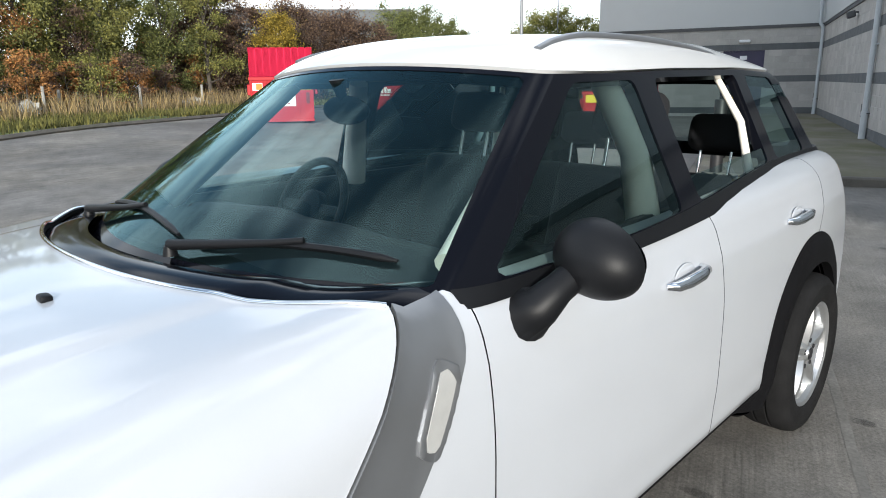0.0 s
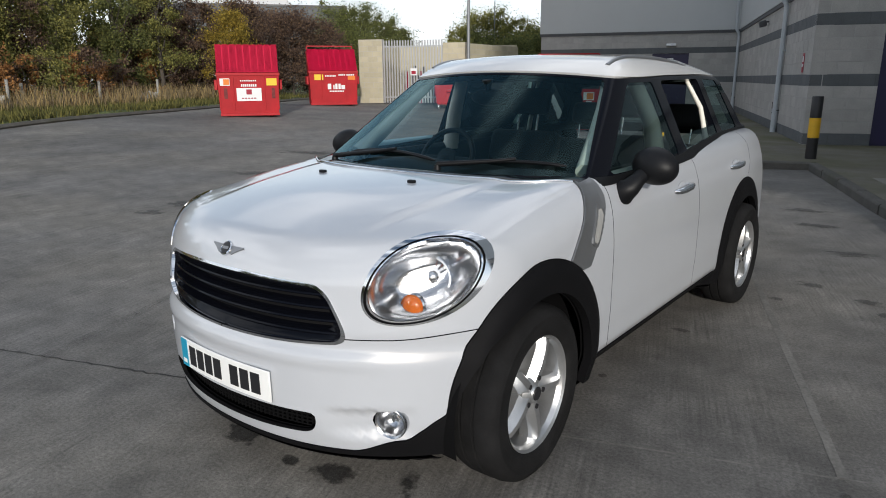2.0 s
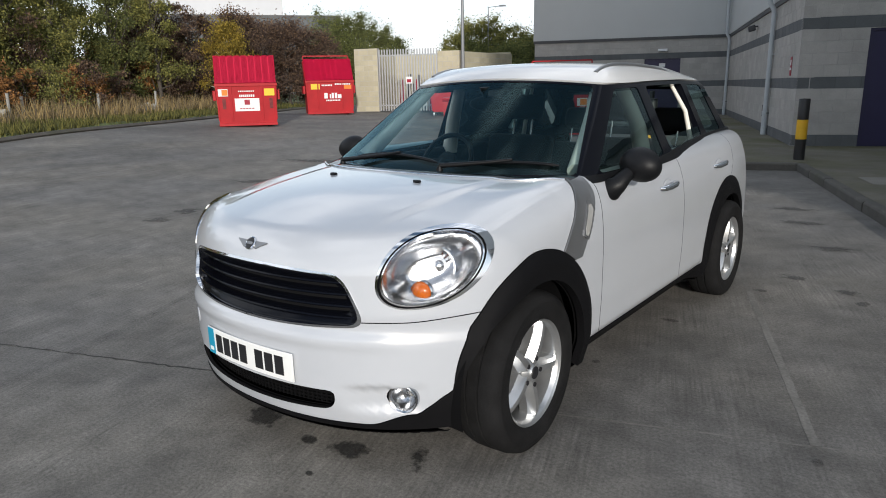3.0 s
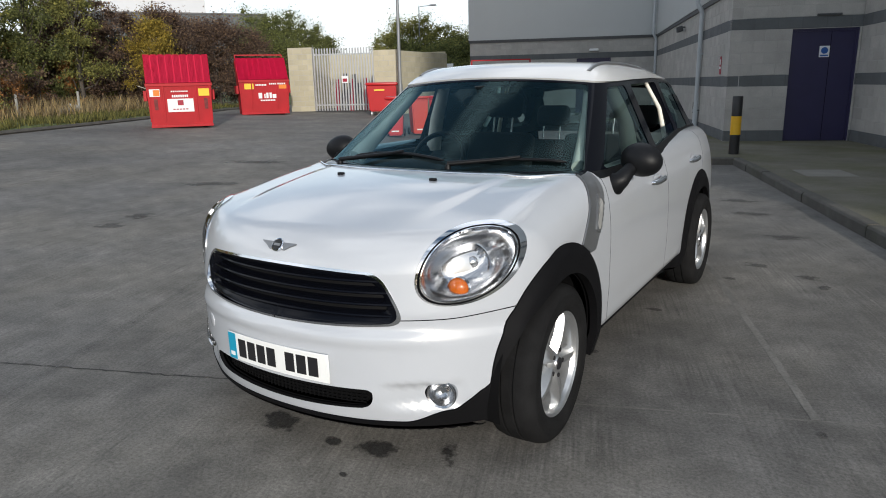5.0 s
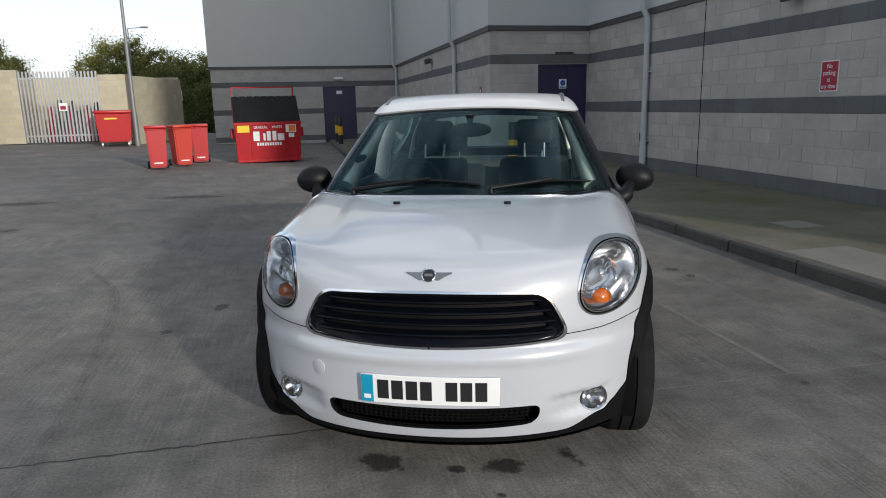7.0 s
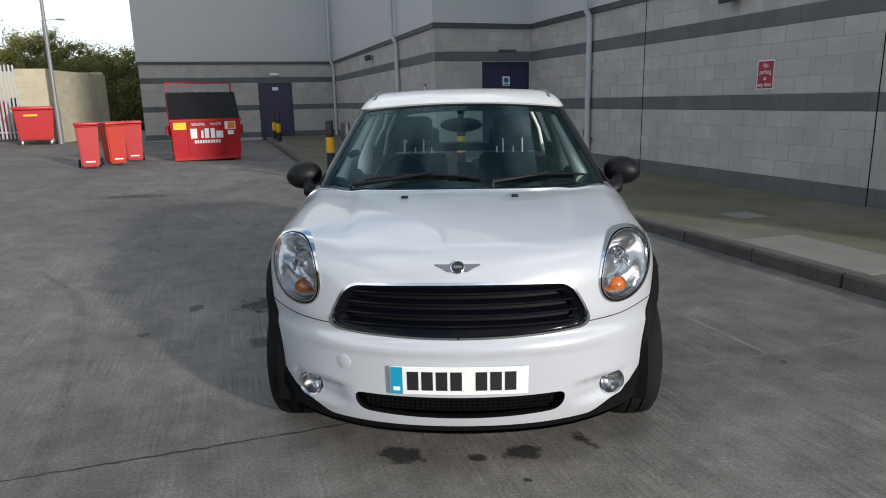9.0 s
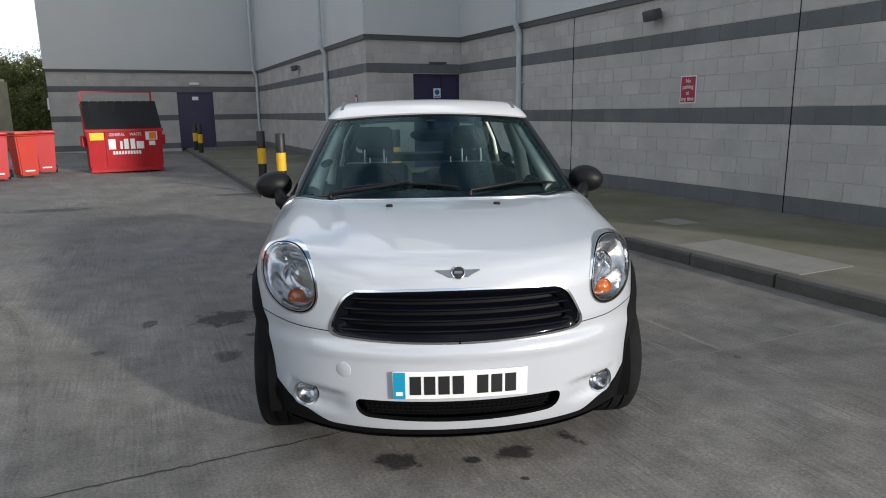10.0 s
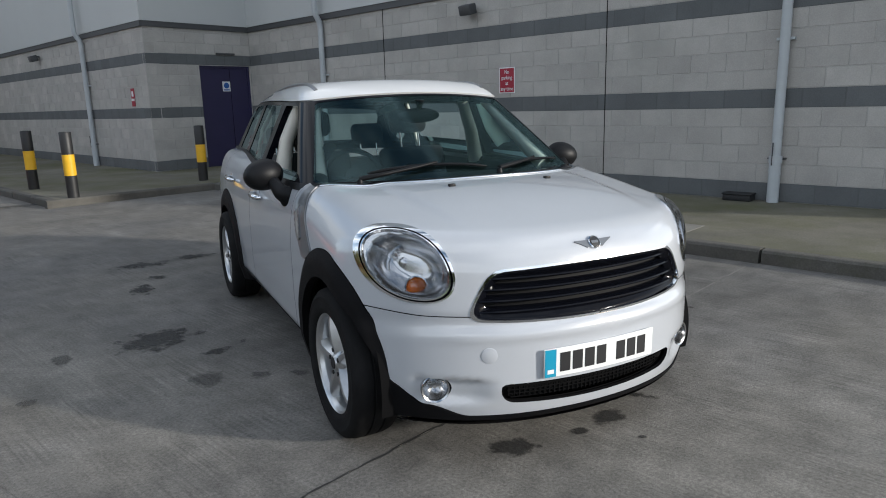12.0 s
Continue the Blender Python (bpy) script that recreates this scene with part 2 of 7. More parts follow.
def leaf_mat(name, color, through):
    """Thin leaves: part of the light passes through; every leaf has its own tone."""
    m = bpy.data.materials.new(name)
    m.use_nodes = True
    nt = m.node_tree
    nt.nodes.remove(nt.nodes["Principled BSDF"])
    geo = nt.nodes.new("ShaderNodeNewGeometry")
    ramp = nt.nodes.new("ShaderNodeValToRGB")
    ramp.color_ramp.elements[0].color = (color[0] * 0.45, color[1] * 0.45, color[2] * 0.6, 1)
    ramp.color_ramp.elements[1].color = (color[0] * 1.65, color[1] * 1.5, color[2] * 1.2, 1)
    mid = ramp.color_ramp.elements.new(0.55)
    mid.color = (*color, 1)
    nt.links.new(geo.outputs["Random Per Island"], ramp.inputs["Fac"])
    di = nt.nodes.new("ShaderNodeBsdfDiffuse")
    tl = nt.nodes.new("ShaderNodeBsdfTranslucent")
    mx = nt.nodes.new("ShaderNodeMixShader")
    mx.inputs["Fac"].default_value = through
    nt.links.new(ramp.outputs["Color"], di.inputs["Color"])
    nt.links.new(ramp.outputs["Color"], tl.inputs["Color"])
    nt.links.new(di.outputs[0], mx.inputs[1])
    nt.links.new(tl.outputs[0], mx.inputs[2])
    nt.links.new(mx.outputs[0], nt.nodes["Material Output"].inputs["Surface"])
    return m


CONCRETE = concrete_mat("yard_concrete")
PALEJOINT = mat("worn_pale_joint", (0.205, 0.197, 0.182), 0.9, vary=0.3, scale=3, fine=0.2, fscale=60, coord="World")
PALEJOINT.node_tree.nodes["Principled BSDF"].inputs["Alpha"].default_value = 0.8
JOINT = mat("joint_sealant", (0.035, 0.034, 0.032), 0.9, vary=0.3, scale=5)


def stain_mat(name, color, amount, rough=0.75, scale=9.0):
    """A blot that fades out into what it lies on, with a ragged edge."""
    m = bpy.data.materials.new(name)
    m.use_nodes = True
    nt = m.node_tree
    b = nt.nodes["Principled BSDF"]
    b.inputs["Base Color"].default_value = (*color, 1)
    b.inputs["Roughness"].default_value = rough
    co = nt.nodes.new("ShaderNodeTexCoord")
    geo = nt.nodes.new("ShaderNodeNewGeometry")
    sub = nt.nodes.new("ShaderNodeVectorMath")
    sub.operation = "SUBTRACT"
    sub.inputs[1].default_value = (0.5, 0.5, 0.0)
    flat = nt.nodes.new("ShaderNodeVectorMath")
    flat.operation = "MULTIPLY"
    flat.inputs[1].default_value = (2, 2, 0)
    ln = nt.nodes.new("ShaderNodeVectorMath")
    ln.operation = "LENGTH"
    nt.links.new(co.outputs["Generated"], sub.inputs[0])
    nt.links.new(sub.outputs[0], flat.inputs[0])
    nt.links.new(flat.outputs[0], ln.inputs[0])
    ns = nt.nodes.new("ShaderNodeTexNoise")
    ns.inputs["Scale"].default_value = scale
    ns.inputs["Detail"].default_value = 7
    ns.inputs["Roughness"].default_value = 0.65
    nt.links.new(geo.outputs["Position"], ns.inputs["Vector"])
    mad = nt.nodes.new("ShaderNodeMath")
    mad.operation = "MULTIPLY_ADD"
    mad.inputs[1].default_value = 3.4
    nt.links.new(ns.outputs["Fac"], mad.inputs[0])
    neg = nt.nodes.new("ShaderNodeMath")
    neg.operation = "MULTIPLY"
    neg.inputs[1].default_value = -1.25
    nt.links.new(ln.outputs["Value"], neg.inputs[0])
    nt.links.new(neg.outputs[0], mad.inputs[2])
    mr = nt.nodes.new("ShaderNodeMapRange")
    mr.inputs["From Min"].default_value, mr.inputs["From Max"].default_value = 0.72, 1.15
    mr.inputs["To Max"].default_value = amount
    nt.links.new(mad.outputs[0], mr.inputs["Value"])
    nt.links.new(mr.outputs["Result"], b.inputs["Alpha"])
    return m


STAIN = stain_mat("oil_stain", (0.034, 0.033, 0.032), 0.70)
FAINTSTAIN = stain_mat("dried_stain", (0.060, 0.058, 0.055), 0.45, 0.85, 9.0)
TYREMARK = mat("tyre_scuff", (0.112, 0.107, 0.101), 0.85, vary=0.3, scale=3, fine=0.2, fscale=40, coord="World")
TYREMARK.node_tree.nodes["Principled BSDF"].inputs["Alpha"].default_value = 0.12
WEAR = mat("worn_dark_mark", (0.16, 0.03, 0.03), 0.8, vary=0.3, scale=9)
PAVING = mat("mossy_pavement_concrete", (0.135, 0.126, 0.100), 0.93, vary=0.24, scale=1.3, fine=0.15, fscale=60, bump=0.35,
             tint=(0.086, 0.086, 0.036), tint_at=(0.42, 0.66), island=0.06, coord="World")
KERB = mat("kerb_concrete", (0.092, 0.087, 0.077), 0.93, vary=0.25, scale=2.5, fine=0.15, fscale=80, bump=0.3, tint=(0.07, 0.072, 0.045), island=0.08, coord="World")
PATCH = mat("light_concrete_cover", (0.20, 0.191, 0.168), 0.9, vary=0.12, scale=4, fine=0.1, fscale=90, bump=0.2)
BLOCK = mat("buff_grey_blockwork", (0.40, 0.385, 0.362), 0.9, vary=0.11, scale=2.2, fine=0.08, fscale=70, bump=0.25, tint=(0.33, 0.325, 0.30), tint_at=(0.50, 0.75), island=0.07, coord="World")
BLOCKDARK = mat("dark_grey_blockwork", (0.116, 0.123, 0.127), 0.9, vary=0.12, scale=2.2, fine=0.08, fscale=70, bump=0.25, island=0.07, coord="World")
MORTAR = mat("mortar", (0.40, 0.388, 0.37), 0.95, vary=0.08, scale=3, fine=0.1, fscale=90)
MORTARDARK = mat("dark_mortar", (0.104, 0.110, 0.113), 0.95, vary=0.08, scale=3)
YARDBLOCK = mat("yellow_buff_blockwork", (0.44, 0.40, 0.29), 0.92, vary=0.08, scale=2, fine=0.08, fscale=60, bump=0.2, island=0.07, coord="World")
CLAD = mat("grey_metal_cladding", (0.48, 0.495, 0.495), 0.42, 0.0, vary=0.03, scale=0.6, spec=0.4)
FLASHING = mat("dark_flashing", (0.06, 0.062, 0.066), 0.5)
PIPE = mat("painted_grey_steel_pipe", (0.46, 0.49, 0.51), 0.4, vary=0.06, scale=5)
DOORBLUE = mat("dark_purple_blue_door_paint", (0.024, 0.021, 0.066), 0.42, vary=0.08, scale=2)
SIGNRED = mat("sign_red", (0.32, 0.014, 0.036), 0.5)
SIGNWHITE = mat("sign_white", (0.74, 0.75, 0.76), 0.5)
SIGNBLUE = mat("sign_blue", (0.02, 0.10, 0.36), 0.5)
BINRED = mat("red_painted_steel", (0.38, 0.010, 0.016), 0.55, vary=0.12, scale=2.5, fine=0.06, fscale=60, tint=(0.32, 0.012, 0.016), spec=0.3)
BINLIDRED = mat("red_plastic_lid", (0.56, 0.006, 0.052), 0.6, spec=0.2, vary=0.06, scale=2)
BINPLASTIC = mat("red_bin_plastic", (0.42, 0.008, 0.012), 0.42, vary=0.05, scale=3)
BINORANGE = mat("orange_red_bin_plastic", (0.48, 0.030, 0.014), 0.45, vary=0.05, scale=3)
LIDBLACK = mat("black_plastic_lid", (0.013, 0.0135, 0.015), 0.6, vary=0.2, scale=4)
BOLLBLACK = mat("bollard_black", (0.014, 0.014, 0.015), 0.5, vary=0.2, scale=6)
BOLLYELLOW = mat("bollard_yellow", (0.70, 0.40, 0.015), 0.5, vary=0.08, scale=8)
LABELYELLOW = mat("label_yellow", (0.75, 0.52, 0.03), 0.5)
LABELORANGE = mat("label_orange", (0.72, 0.20, 0.02), 0.5)
GALV = mat("galvanised_steel", (0.50, 0.51, 0.52), 0.45, 0.6, vary=0.1, scale=5)
LAMPGREY = mat("lamp_post_grey", (0.22, 0.23, 0.24), 0.5, 0.3)
GRASS = mat("verge_grass", (0.085, 0.105, 0.030), 0.9, vary=0.4, scale=0.8, fine=0.4, fscale=14, tint=(0.20, 0.17, 0.07), coord="World", bump=0.5)
BLADE = leaf_mat("grass_blades", (0.155, 0.155, 0.060), 0.4)
DRYBLADE = leaf_mat("dry_grass_blades", (0.33, 0.265, 0.15), 0.4)
LEAFGREEN = leaf_mat("green_leaves", (0.235, 0.240, 0.085), 0.4)
LEAFDARK = leaf_mat("dark_green_leaves", (0.150, 0.168, 0.066), 0.4)
LEAFYELLOW = leaf_mat("yellow_leaves", (0.30, 0.235, 0.055), 0.4)
LEAFORANGE = leaf_mat("orange_brown_leaves", (0.34, 0.185, 0.08), 0.4)
LEAFRUST = leaf_mat("purple_brown_leaves", (0.150, 0.108, 0.082), 0.4)
BARK = mat("grey_brown_bark", (0.07, 0.060, 0.050), 0.95, vary=0.3, scale=7, bump=0.4)
OLDWHITE = mat("weathered_white_plastic", (0.30, 0.30, 0.28), 0.7, vary=0.2, scale=8)
FARGREY = mat("far_grey_cladding", (0.075, 0.084, 0.090), 0.6, vary=0.04, scale=0.3)
FARWHITE = mat("far_white_cladding", (0.50, 0.51, 0.53), 0.6, vary=0.04, scale=0.3)


# ---- mesh helpers ----
def mesh_ob(name, verts, faces, material, parent=None, label="", smooth=False, materials=None, mat_index=None):
    me = bpy.data.meshes.new(name)
    me.from_pydata([tuple(map(float, v)) for v in verts], [], [tuple(map(int, f)) for f in faces])
    for mm in (materials or [material]):
        me.materials.append(mm)
    if mat_index is not None:
        me.polygons.foreach_set("material_index", np.array(mat_index, dtype=np.int32))
    if smooth:
        me.polygons.foreach_set("use_smooth", np.ones(len(me.polygons), dtype=bool))
    me.update()
    ob = new(name, me)
    if parent is not None:
        ob.parent = parent
    if label:
        ob["label"] = label
    return ob


def part(name, bm, material, parent=None, label="", smooth=None):
    """Links a bmesh as one mesh object under a thing or a part. smooth: degrees below which edges are rounded in shading."""
    me = bpy.data.meshes.new(name)
    bm.normal_update()
    if smooth:
        for f in bm.faces:
            f.smooth = True
        for e in bm.edges:
            if len(e.link_faces) == 2 and e.calc_face_angle(0) > radians(smooth):
                e.smooth = False
    bm.to_mesh(me)
    bm.free()
    me.materials.append(material)
    ob = new(name, me)
    if parent is not None:
        ob.parent = parent
    if label:
        ob["label"] = label
    return ob


def thing(name, m, label, category, group="", kind=""):
    ob = new(name)
    ob.empty_display_size = 0.1
    ob.matrix_basis = m
    return tagged(ob, label, category, group, kind)


def box(bm, x0, x1, y0, y1, z0, z1, bevel=0.0, m=None, seg=1):
    r = bmesh.ops.create_cube(bm, size=1)
    vs = r["verts"]
    bmesh.ops.scale(bm, vec=(x1 - x0, y1 - y0, z1 - z0), verts=vs)
    bmesh.ops.translate(bm, vec=((x0 + x1) / 2, (y0 + y1) / 2, (z0 + z1) / 2), verts=vs)
    if bevel:
        es = list({e for v in vs for e in v.link_edges})
        out = bmesh.ops.bevel(bm, geom=es, offset=bevel, segments=seg, affect="EDGES", profile=0.5)
        vs = list({v for f in out["faces"] for v in f.verts} | {v for v in vs if v.is_valid})
    if m is not None:
        bmesh.ops.transform(bm, matrix=m, verts=vs)
    return bm


def boxmesh(*a, **k):
    return box(bmesh.new(), *a, **k)


def cyl(bm, r0, r1, h, m=None, seg=24, caps=True):
    """A cone or cylinder along z from 0 to h."""
    r = bmesh.ops.create_cone(bm, cap_ends=caps, segments=seg, radius1=r0, radius2=r1, depth=h)
    bmesh.ops.translate(bm, vec=(0, 0, h / 2), verts=r["verts"])
    if m is not None:
        bmesh.ops.transform(bm, matrix=m, verts=r["verts"])
    return bm


def lathe(bm, profile, seg=48, m=None, closed=False, a0=0.0, a1=2 * math.pi):
    """Turns (r, h) points about z."""
    full = abs(a1 - a0 - 2 * math.pi) < 1e-6
    n = seg if full else seg + 1
    rings = []
    for k in range(n):
        a = a0 + (a1 - a0) * k / seg
        rings.append([bm.verts.new((r * math.cos(a), r * math.sin(a), h)) for r, h in profile])
    for k in range(seg):
        p, q = rings[k], rings[(k + 1) % n]
        for i in range(len(profile) - (0 if closed else 1)):
            j = (i + 1) % len(profile)
            bm.faces.new((p[i], q[i], q[j], p[j]))
    if m is not None:
        bmesh.ops.transform(bm, matrix=m, verts=[v for r in rings for v in r])
    return bm


def tube(bm, path, radius, seg=10, caps=True, scale=None):
    """A round bar along a list of points; scale: factors of the radius along it."""
    pts = [Vector(p) for p in path]
    rings = []
    for i, p in enumerate(pts):
        d = (pts[min(i + 1, len(pts) - 1)] - pts[max(i - 1, 0)]).normalized()
        side = d.cross(Vector((0, 0, 1)))
        if side.length < 0.05:
            side = d.cross(Vector((0, 1, 0)))
        side.normalize()
        up = side.cross(d)
        r = radius * (scale[i] if scale else 1)
        rings.append([bm.verts.new(p + r * (math.cos(a) * side + math.sin(a) * up)) for a in [2 * math.pi * k / seg for k in range(seg)]])
    for a, b in zip(rings, rings[1:]):
        for k in range(seg):
            bm.faces.new((a[k], b[k], b[(k + 1) % seg], a[(k + 1) % seg]))
    if caps:
        bm.faces.new(rings[0])
        bm.faces.new(rings[-1][::-1])
    return bm


def text_mesh(name, body, size, material, parent, m, label="", extrude=0.001, align="CENTER", xscale=1.0):
    cu = bpy.data.curves.new(name, "FONT")
    cu.body, cu.size, cu.align_x, cu.align_y, cu.extrude = body, size, align, "CENTER", extrude
    tmp = bpy.data.objects.new(name, cu)
    scene.collection.objects.link(tmp)
    dg = bpy.context.evaluated_depsgraph_get()
    me = bpy.data.meshes.new_from_object(tmp.evaluated_get(dg))
    bpy.data.objects.remove(tmp)
    me.transform(m @ Matrix.Diagonal((xscale, 1, 1, 1)))
    me.materials.clear()
    me.materials.append(material)
    ob = new(name, me)
    ob.parent = parent
    if label:
        ob["label"] = label
    return ob


# the building and the yard stand turned by some 20 degrees against the car
SITE = pose(0, 0, 0, 0, 0, 20.4)


def rise(u, v):
    """The yard climbs gently towards the verge."""
    t = min(max(v / 12.0, 0.0), 1.0)
    return 0.036 * max(0.0, min(-u, 13.3) - 1.5) * t * t * (3 - 2 * t)


def rise_at(x, y):
    p = SITE.inverted() @ Vector((x, y, 0))
    return rise(p.x, p.y)


def site(u, v, z=0.0, turn=0.0):
    return SITE @ pose(u, v, z + rise(u, v), 0, 0, turn)


# ---- ground, pavement and building, in the yard's own axes: u across, v along the wall ----
U_WALL, U_STEP, V_DOOR, V_FAR, KERB_H, U_LEFT = 6.29, 3.83, 12.45, 26.95, 0.12, -3.95
COURSE = 0.225
CLAD_Z = KERB_H + 13.6 * COURSE

g = bmesh.new()
bmesh.ops.create_grid(g, x_segments=8, y_segments=8, size=2500)
ground = part("ground", g, CONCRETE)
ground.matrix_basis = SITE @ pose(0, 0, -0.014)
tagged(ground, "weathered grey concrete service yard", "ground", kind="structure")


def slab_mesh(u0, u1, v0, v1, n=14):
    """One cast bay: a grid that follows the fall of the yard, with its edges turned down."""
    bm = bmesh.new()
    us_ = [u0 + 0.003 + (u1 - u0 - 0.006) * k / n for k in range(n + 1)]
    vs__ = [v0 + 0.003 + (v1 - v0 - 0.006) * k / n for k in range(n + 1)]
    top = [[bm.verts.new((u, v, rise(u, v))) for v in vs__] for u in us_]
    for i in range(n):
        for j in range(n):
            bm.faces.new((top[i][j], top[i + 1][j], top[i + 1][j + 1], top[i][j + 1]))
    rim = [top[i][0] for i in range(n)] + [top[n][j] for j in range(n)] + [top[i][n] for i in range(n, 0, -1)] + [top[0][j] for j in range(n, 0, -1)]
    low = [bm.verts.new(q.co - Vector((0, 0, 0.06))) for q in rim]
    for k in range(len(rim)):
        j = (k + 1) % len(rim)
        bm.faces.new((rim[j], rim[k], low[k], low[j]))
    return bm


us = [-16.5, -7.4, 1.88, 6.4]
vs_ = [-16.0, 0.0, 14.0, 28.0, 40.0]
for c, d in zip(vs_, vs_[1:]):
    row = us if c >= 0 else [-16.5, -7.4, 6.4]
    for a, b in zip(row, row[1:]):
        o = part("concrete_slab", slab_mesh(a, b, c, d), CONCRETE, ground, smooth=30)
        o.matrix_basis = pose(0, 0, 0.014)


def ribbon(name, path, width, material, label, seed, z=0.0015, parent=None, calm=1.0, level=True):
    """A thin uneven band that lies on the slabs."""
    rng = np.random.default_rng(seed)
    vs, fs = [], []
    for i, (x, y) in enumerate(path):
        j, k = max(i - 1, 0), min(i + 1, len(path) - 1)
        d = Vector((path[k][0] - path[j][0], path[k][1] - path[j][1])).normalized()
        w = width * (0.85 + calm * rng.uniform(-0.45, 0.45)) / 2
        o = rng.normal(0, width * 0.35 * calm)
        h = 0.0 if parent or level else rise_at(x, y)
        vs += [(x - d.y * (o + w), y + d.x * (o + w), z + h), (x - d.y * (o - w), y + d.x * (o - w), z + h)]
    for i in range(len(path) - 1):
        fs.append((2 * i, 2 * i + 1, 2 * i + 3, 2 * i + 2))
    o = mesh_ob(name, vs, fs, material, parent)
    return o if parent else tagged(o, label, "mark", kind="structure")


crack = ribbon("joint_crack", [(u, 0.0) for u in np.linspace(-16, 0.4, 420)], 0.012, JOINT, "dark cracked joint between slabs", 4)
crack.matrix_basis = SITE
ridge = ribbon("joint_crack", [(u, 0.0) for u in np.linspace(0.5, 3.38, 60)], 0.014, PALEJOINT, "pale worn joint between slabs", 5, calm=0.15)
ridge.matrix_basis = SITE
ridge = ribbon("joint_crack", [(1.88, v) for v in np.linspace(0.0, 9.2, 150)], 0.045, PALEJOINT, "pale worn joint between slabs", 6, calm=0.08)
ridge.matrix_basis = SITE


def curve(points, n):
    """Points along a smooth line through a few places."""
    p = [Vector(q) for q in points]
    p = [2 * p[0] - p[1]] + p + [2 * p[-1] - p[-2]]
    out = []
    for i in range(1, len(p) - 2):
        for t in np.linspace(0, 1, n, endpoint=False):
            t = float(t)
            out.append(tuple(0.5 * (2 * p[i] + (p[i + 1] - p[i - 1]) * t + (2 * p[i - 1] - 5 * p[i] + 4 * p[i + 1] - p[i + 2]) * t * t + (3 * p[i] - p[i - 1] - 3 * p[i + 1] + p[i + 2]) * t ** 3)))
    return out


for d in (0.0, 0.045):
    ribbon("tyre_mark", curve([(-3.8 + d, 2.6), (-3.1 + d, 1.9), (-2.36 + d, 0.64), (-1.81 + d, -0.53), (-1.55 + d, -1.3)], 40), 0.05, TYREMARK, "faint curved tyre scuff on the concrete", 7 + int(d * 100), 0.003 + 0.004 * d, calm=0.3, level=False)


def stain(x, y, rx, ry, turn, material, label, k):
    bm = bmesh.new()
    ring = [bm.verts.new((math.cos(a) * rx, math.sin(a) * ry, 0)) for a in [2 * math.pi * q / 28 for q in range(28)]]
    bm.faces.new(ring)
    o = part("ground_stain", bm, material)
    place = pose(x, y, 0.0022 + 0.0002 * k, 0, 0, turn)
    for q in o.data.vertices:
        w = place @ q.co
        q.co.z += rise_at(w.x, w.y)
    o.matrix_basis = place
    tagged(o, label, "stain", kind="structure")


k = 0
for x, y, rx, ry, turn in ((-0.26, -0.48, 0.14, 0.08, -8), (0.26, -0.47, 0.11, 0.08, 10), (0.06, -0.51, 0.05, 0.035, 0), (0.52, -0.33, 0.10, 0.035, -55), (0.26, -0.67, 0.02, 0.015, 0),
                           (-1.48, 1.71, 0.25, 0.20, 20), (-1.17, 1.31, 0.09, 0.05, 15),
                           (-1.50, 3.05, 0.08, 0.20, 0), (-1.36, 3.42, 0.08, 0.08, 0), (-1.45, 4.00, 0.24, 0.13, 0), (-1.01, 4.13, 0.18, 0.12, 0)):
    stain(x, y, rx * 1.25, ry * 1.25, turn, STAIN, "dark oil stain on the concrete", k)
    k += 1
for x, y, rx, ry, turn in ((-1.27, 0.89, 0.11, 0.10, 0), (-1.02, 0.81, 0.06, 0.05, 0), (-0.83, 0.74, 0.05, 0.06, 0), (-1.01, 1.40, 0.03, 0.05, 0), (-1.99, 1.60, 0.05, 0.13, 0), (-2.10, 1.01, 0.05, 0.05, 0),
                           (1.18, 3.18, 0.10, 0.08, 0), (1.57, 2.98, 0.08, 0.07, 0), (1.67, 2.76, 0.05, 0.05, 0), (1.08, 2.71, 0.06, 0.04, 0), (0.69, 0.92, 0.02, 0.03, 0), (0.78, 1.76, 0.06, 0.03, 0), (1.79, 0.53, 0.02, 0.03, 0),
                           (-5.01, 1.71, 0.17, 0.14, 0), (-5.20, 2.20, 0.18, 0.16, 0), (0.62, 6.14, 0.22, 0.12, 0), (0.85, 5.35, 0.22, 0.10, 10),
                           (-7.65, 6.33, 0.58, 0.21, 30), (-6.4, 4.2, 0.43, 0.19, 30), (1.3, 4.3, 0.18, 0.11, 0), (-5.5, 7.6, 0.65, 0.24, 25), (-3.0, 9.5, 0.72, 0.19, 10)):
    stain(x, y, rx * 1.25, ry * 1.25, turn, FAINTSTAIN, "faint dried stain on the concrete", k)
    k += 1


def wall_obj(name, m, length, z0, z1, label, thick=0.3, gap=None):
    """A mortar backing with the door's opening through it; blocks are set on it later."""
    bm = bmesh.new()
    if gap:
        box(bm, 0, gap[0], 0.004, thick, z0, z1)
        box(bm, gap[1], length, 0.004, thick, z0, z1)
        box(bm, gap[0], gap[1], 0.004, thick, KERB_H + gap[2], z1)
    else:
        box(bm, 0, length, 0.004, thick, z0, z1)
    o = part(name, bm, MORTAR)
    o.matrix_basis = m
    tagged(o, label, "wall", kind="structure")
    for n in (0, 5, 10):
        za = KERB_H + n * COURSE
        cuts = [(0, length)]
        if gap and za < KERB_H + gap[2] - 0.03:
            cuts = [(0, gap[0]), (gap[1], length)]
        for a, b in cuts:
            part("mortar_bed", boxmesh(a, b, 0.001, 0.006, za + 0.002, za + COURSE - 0.002), MORTARDARK, o)
    return o


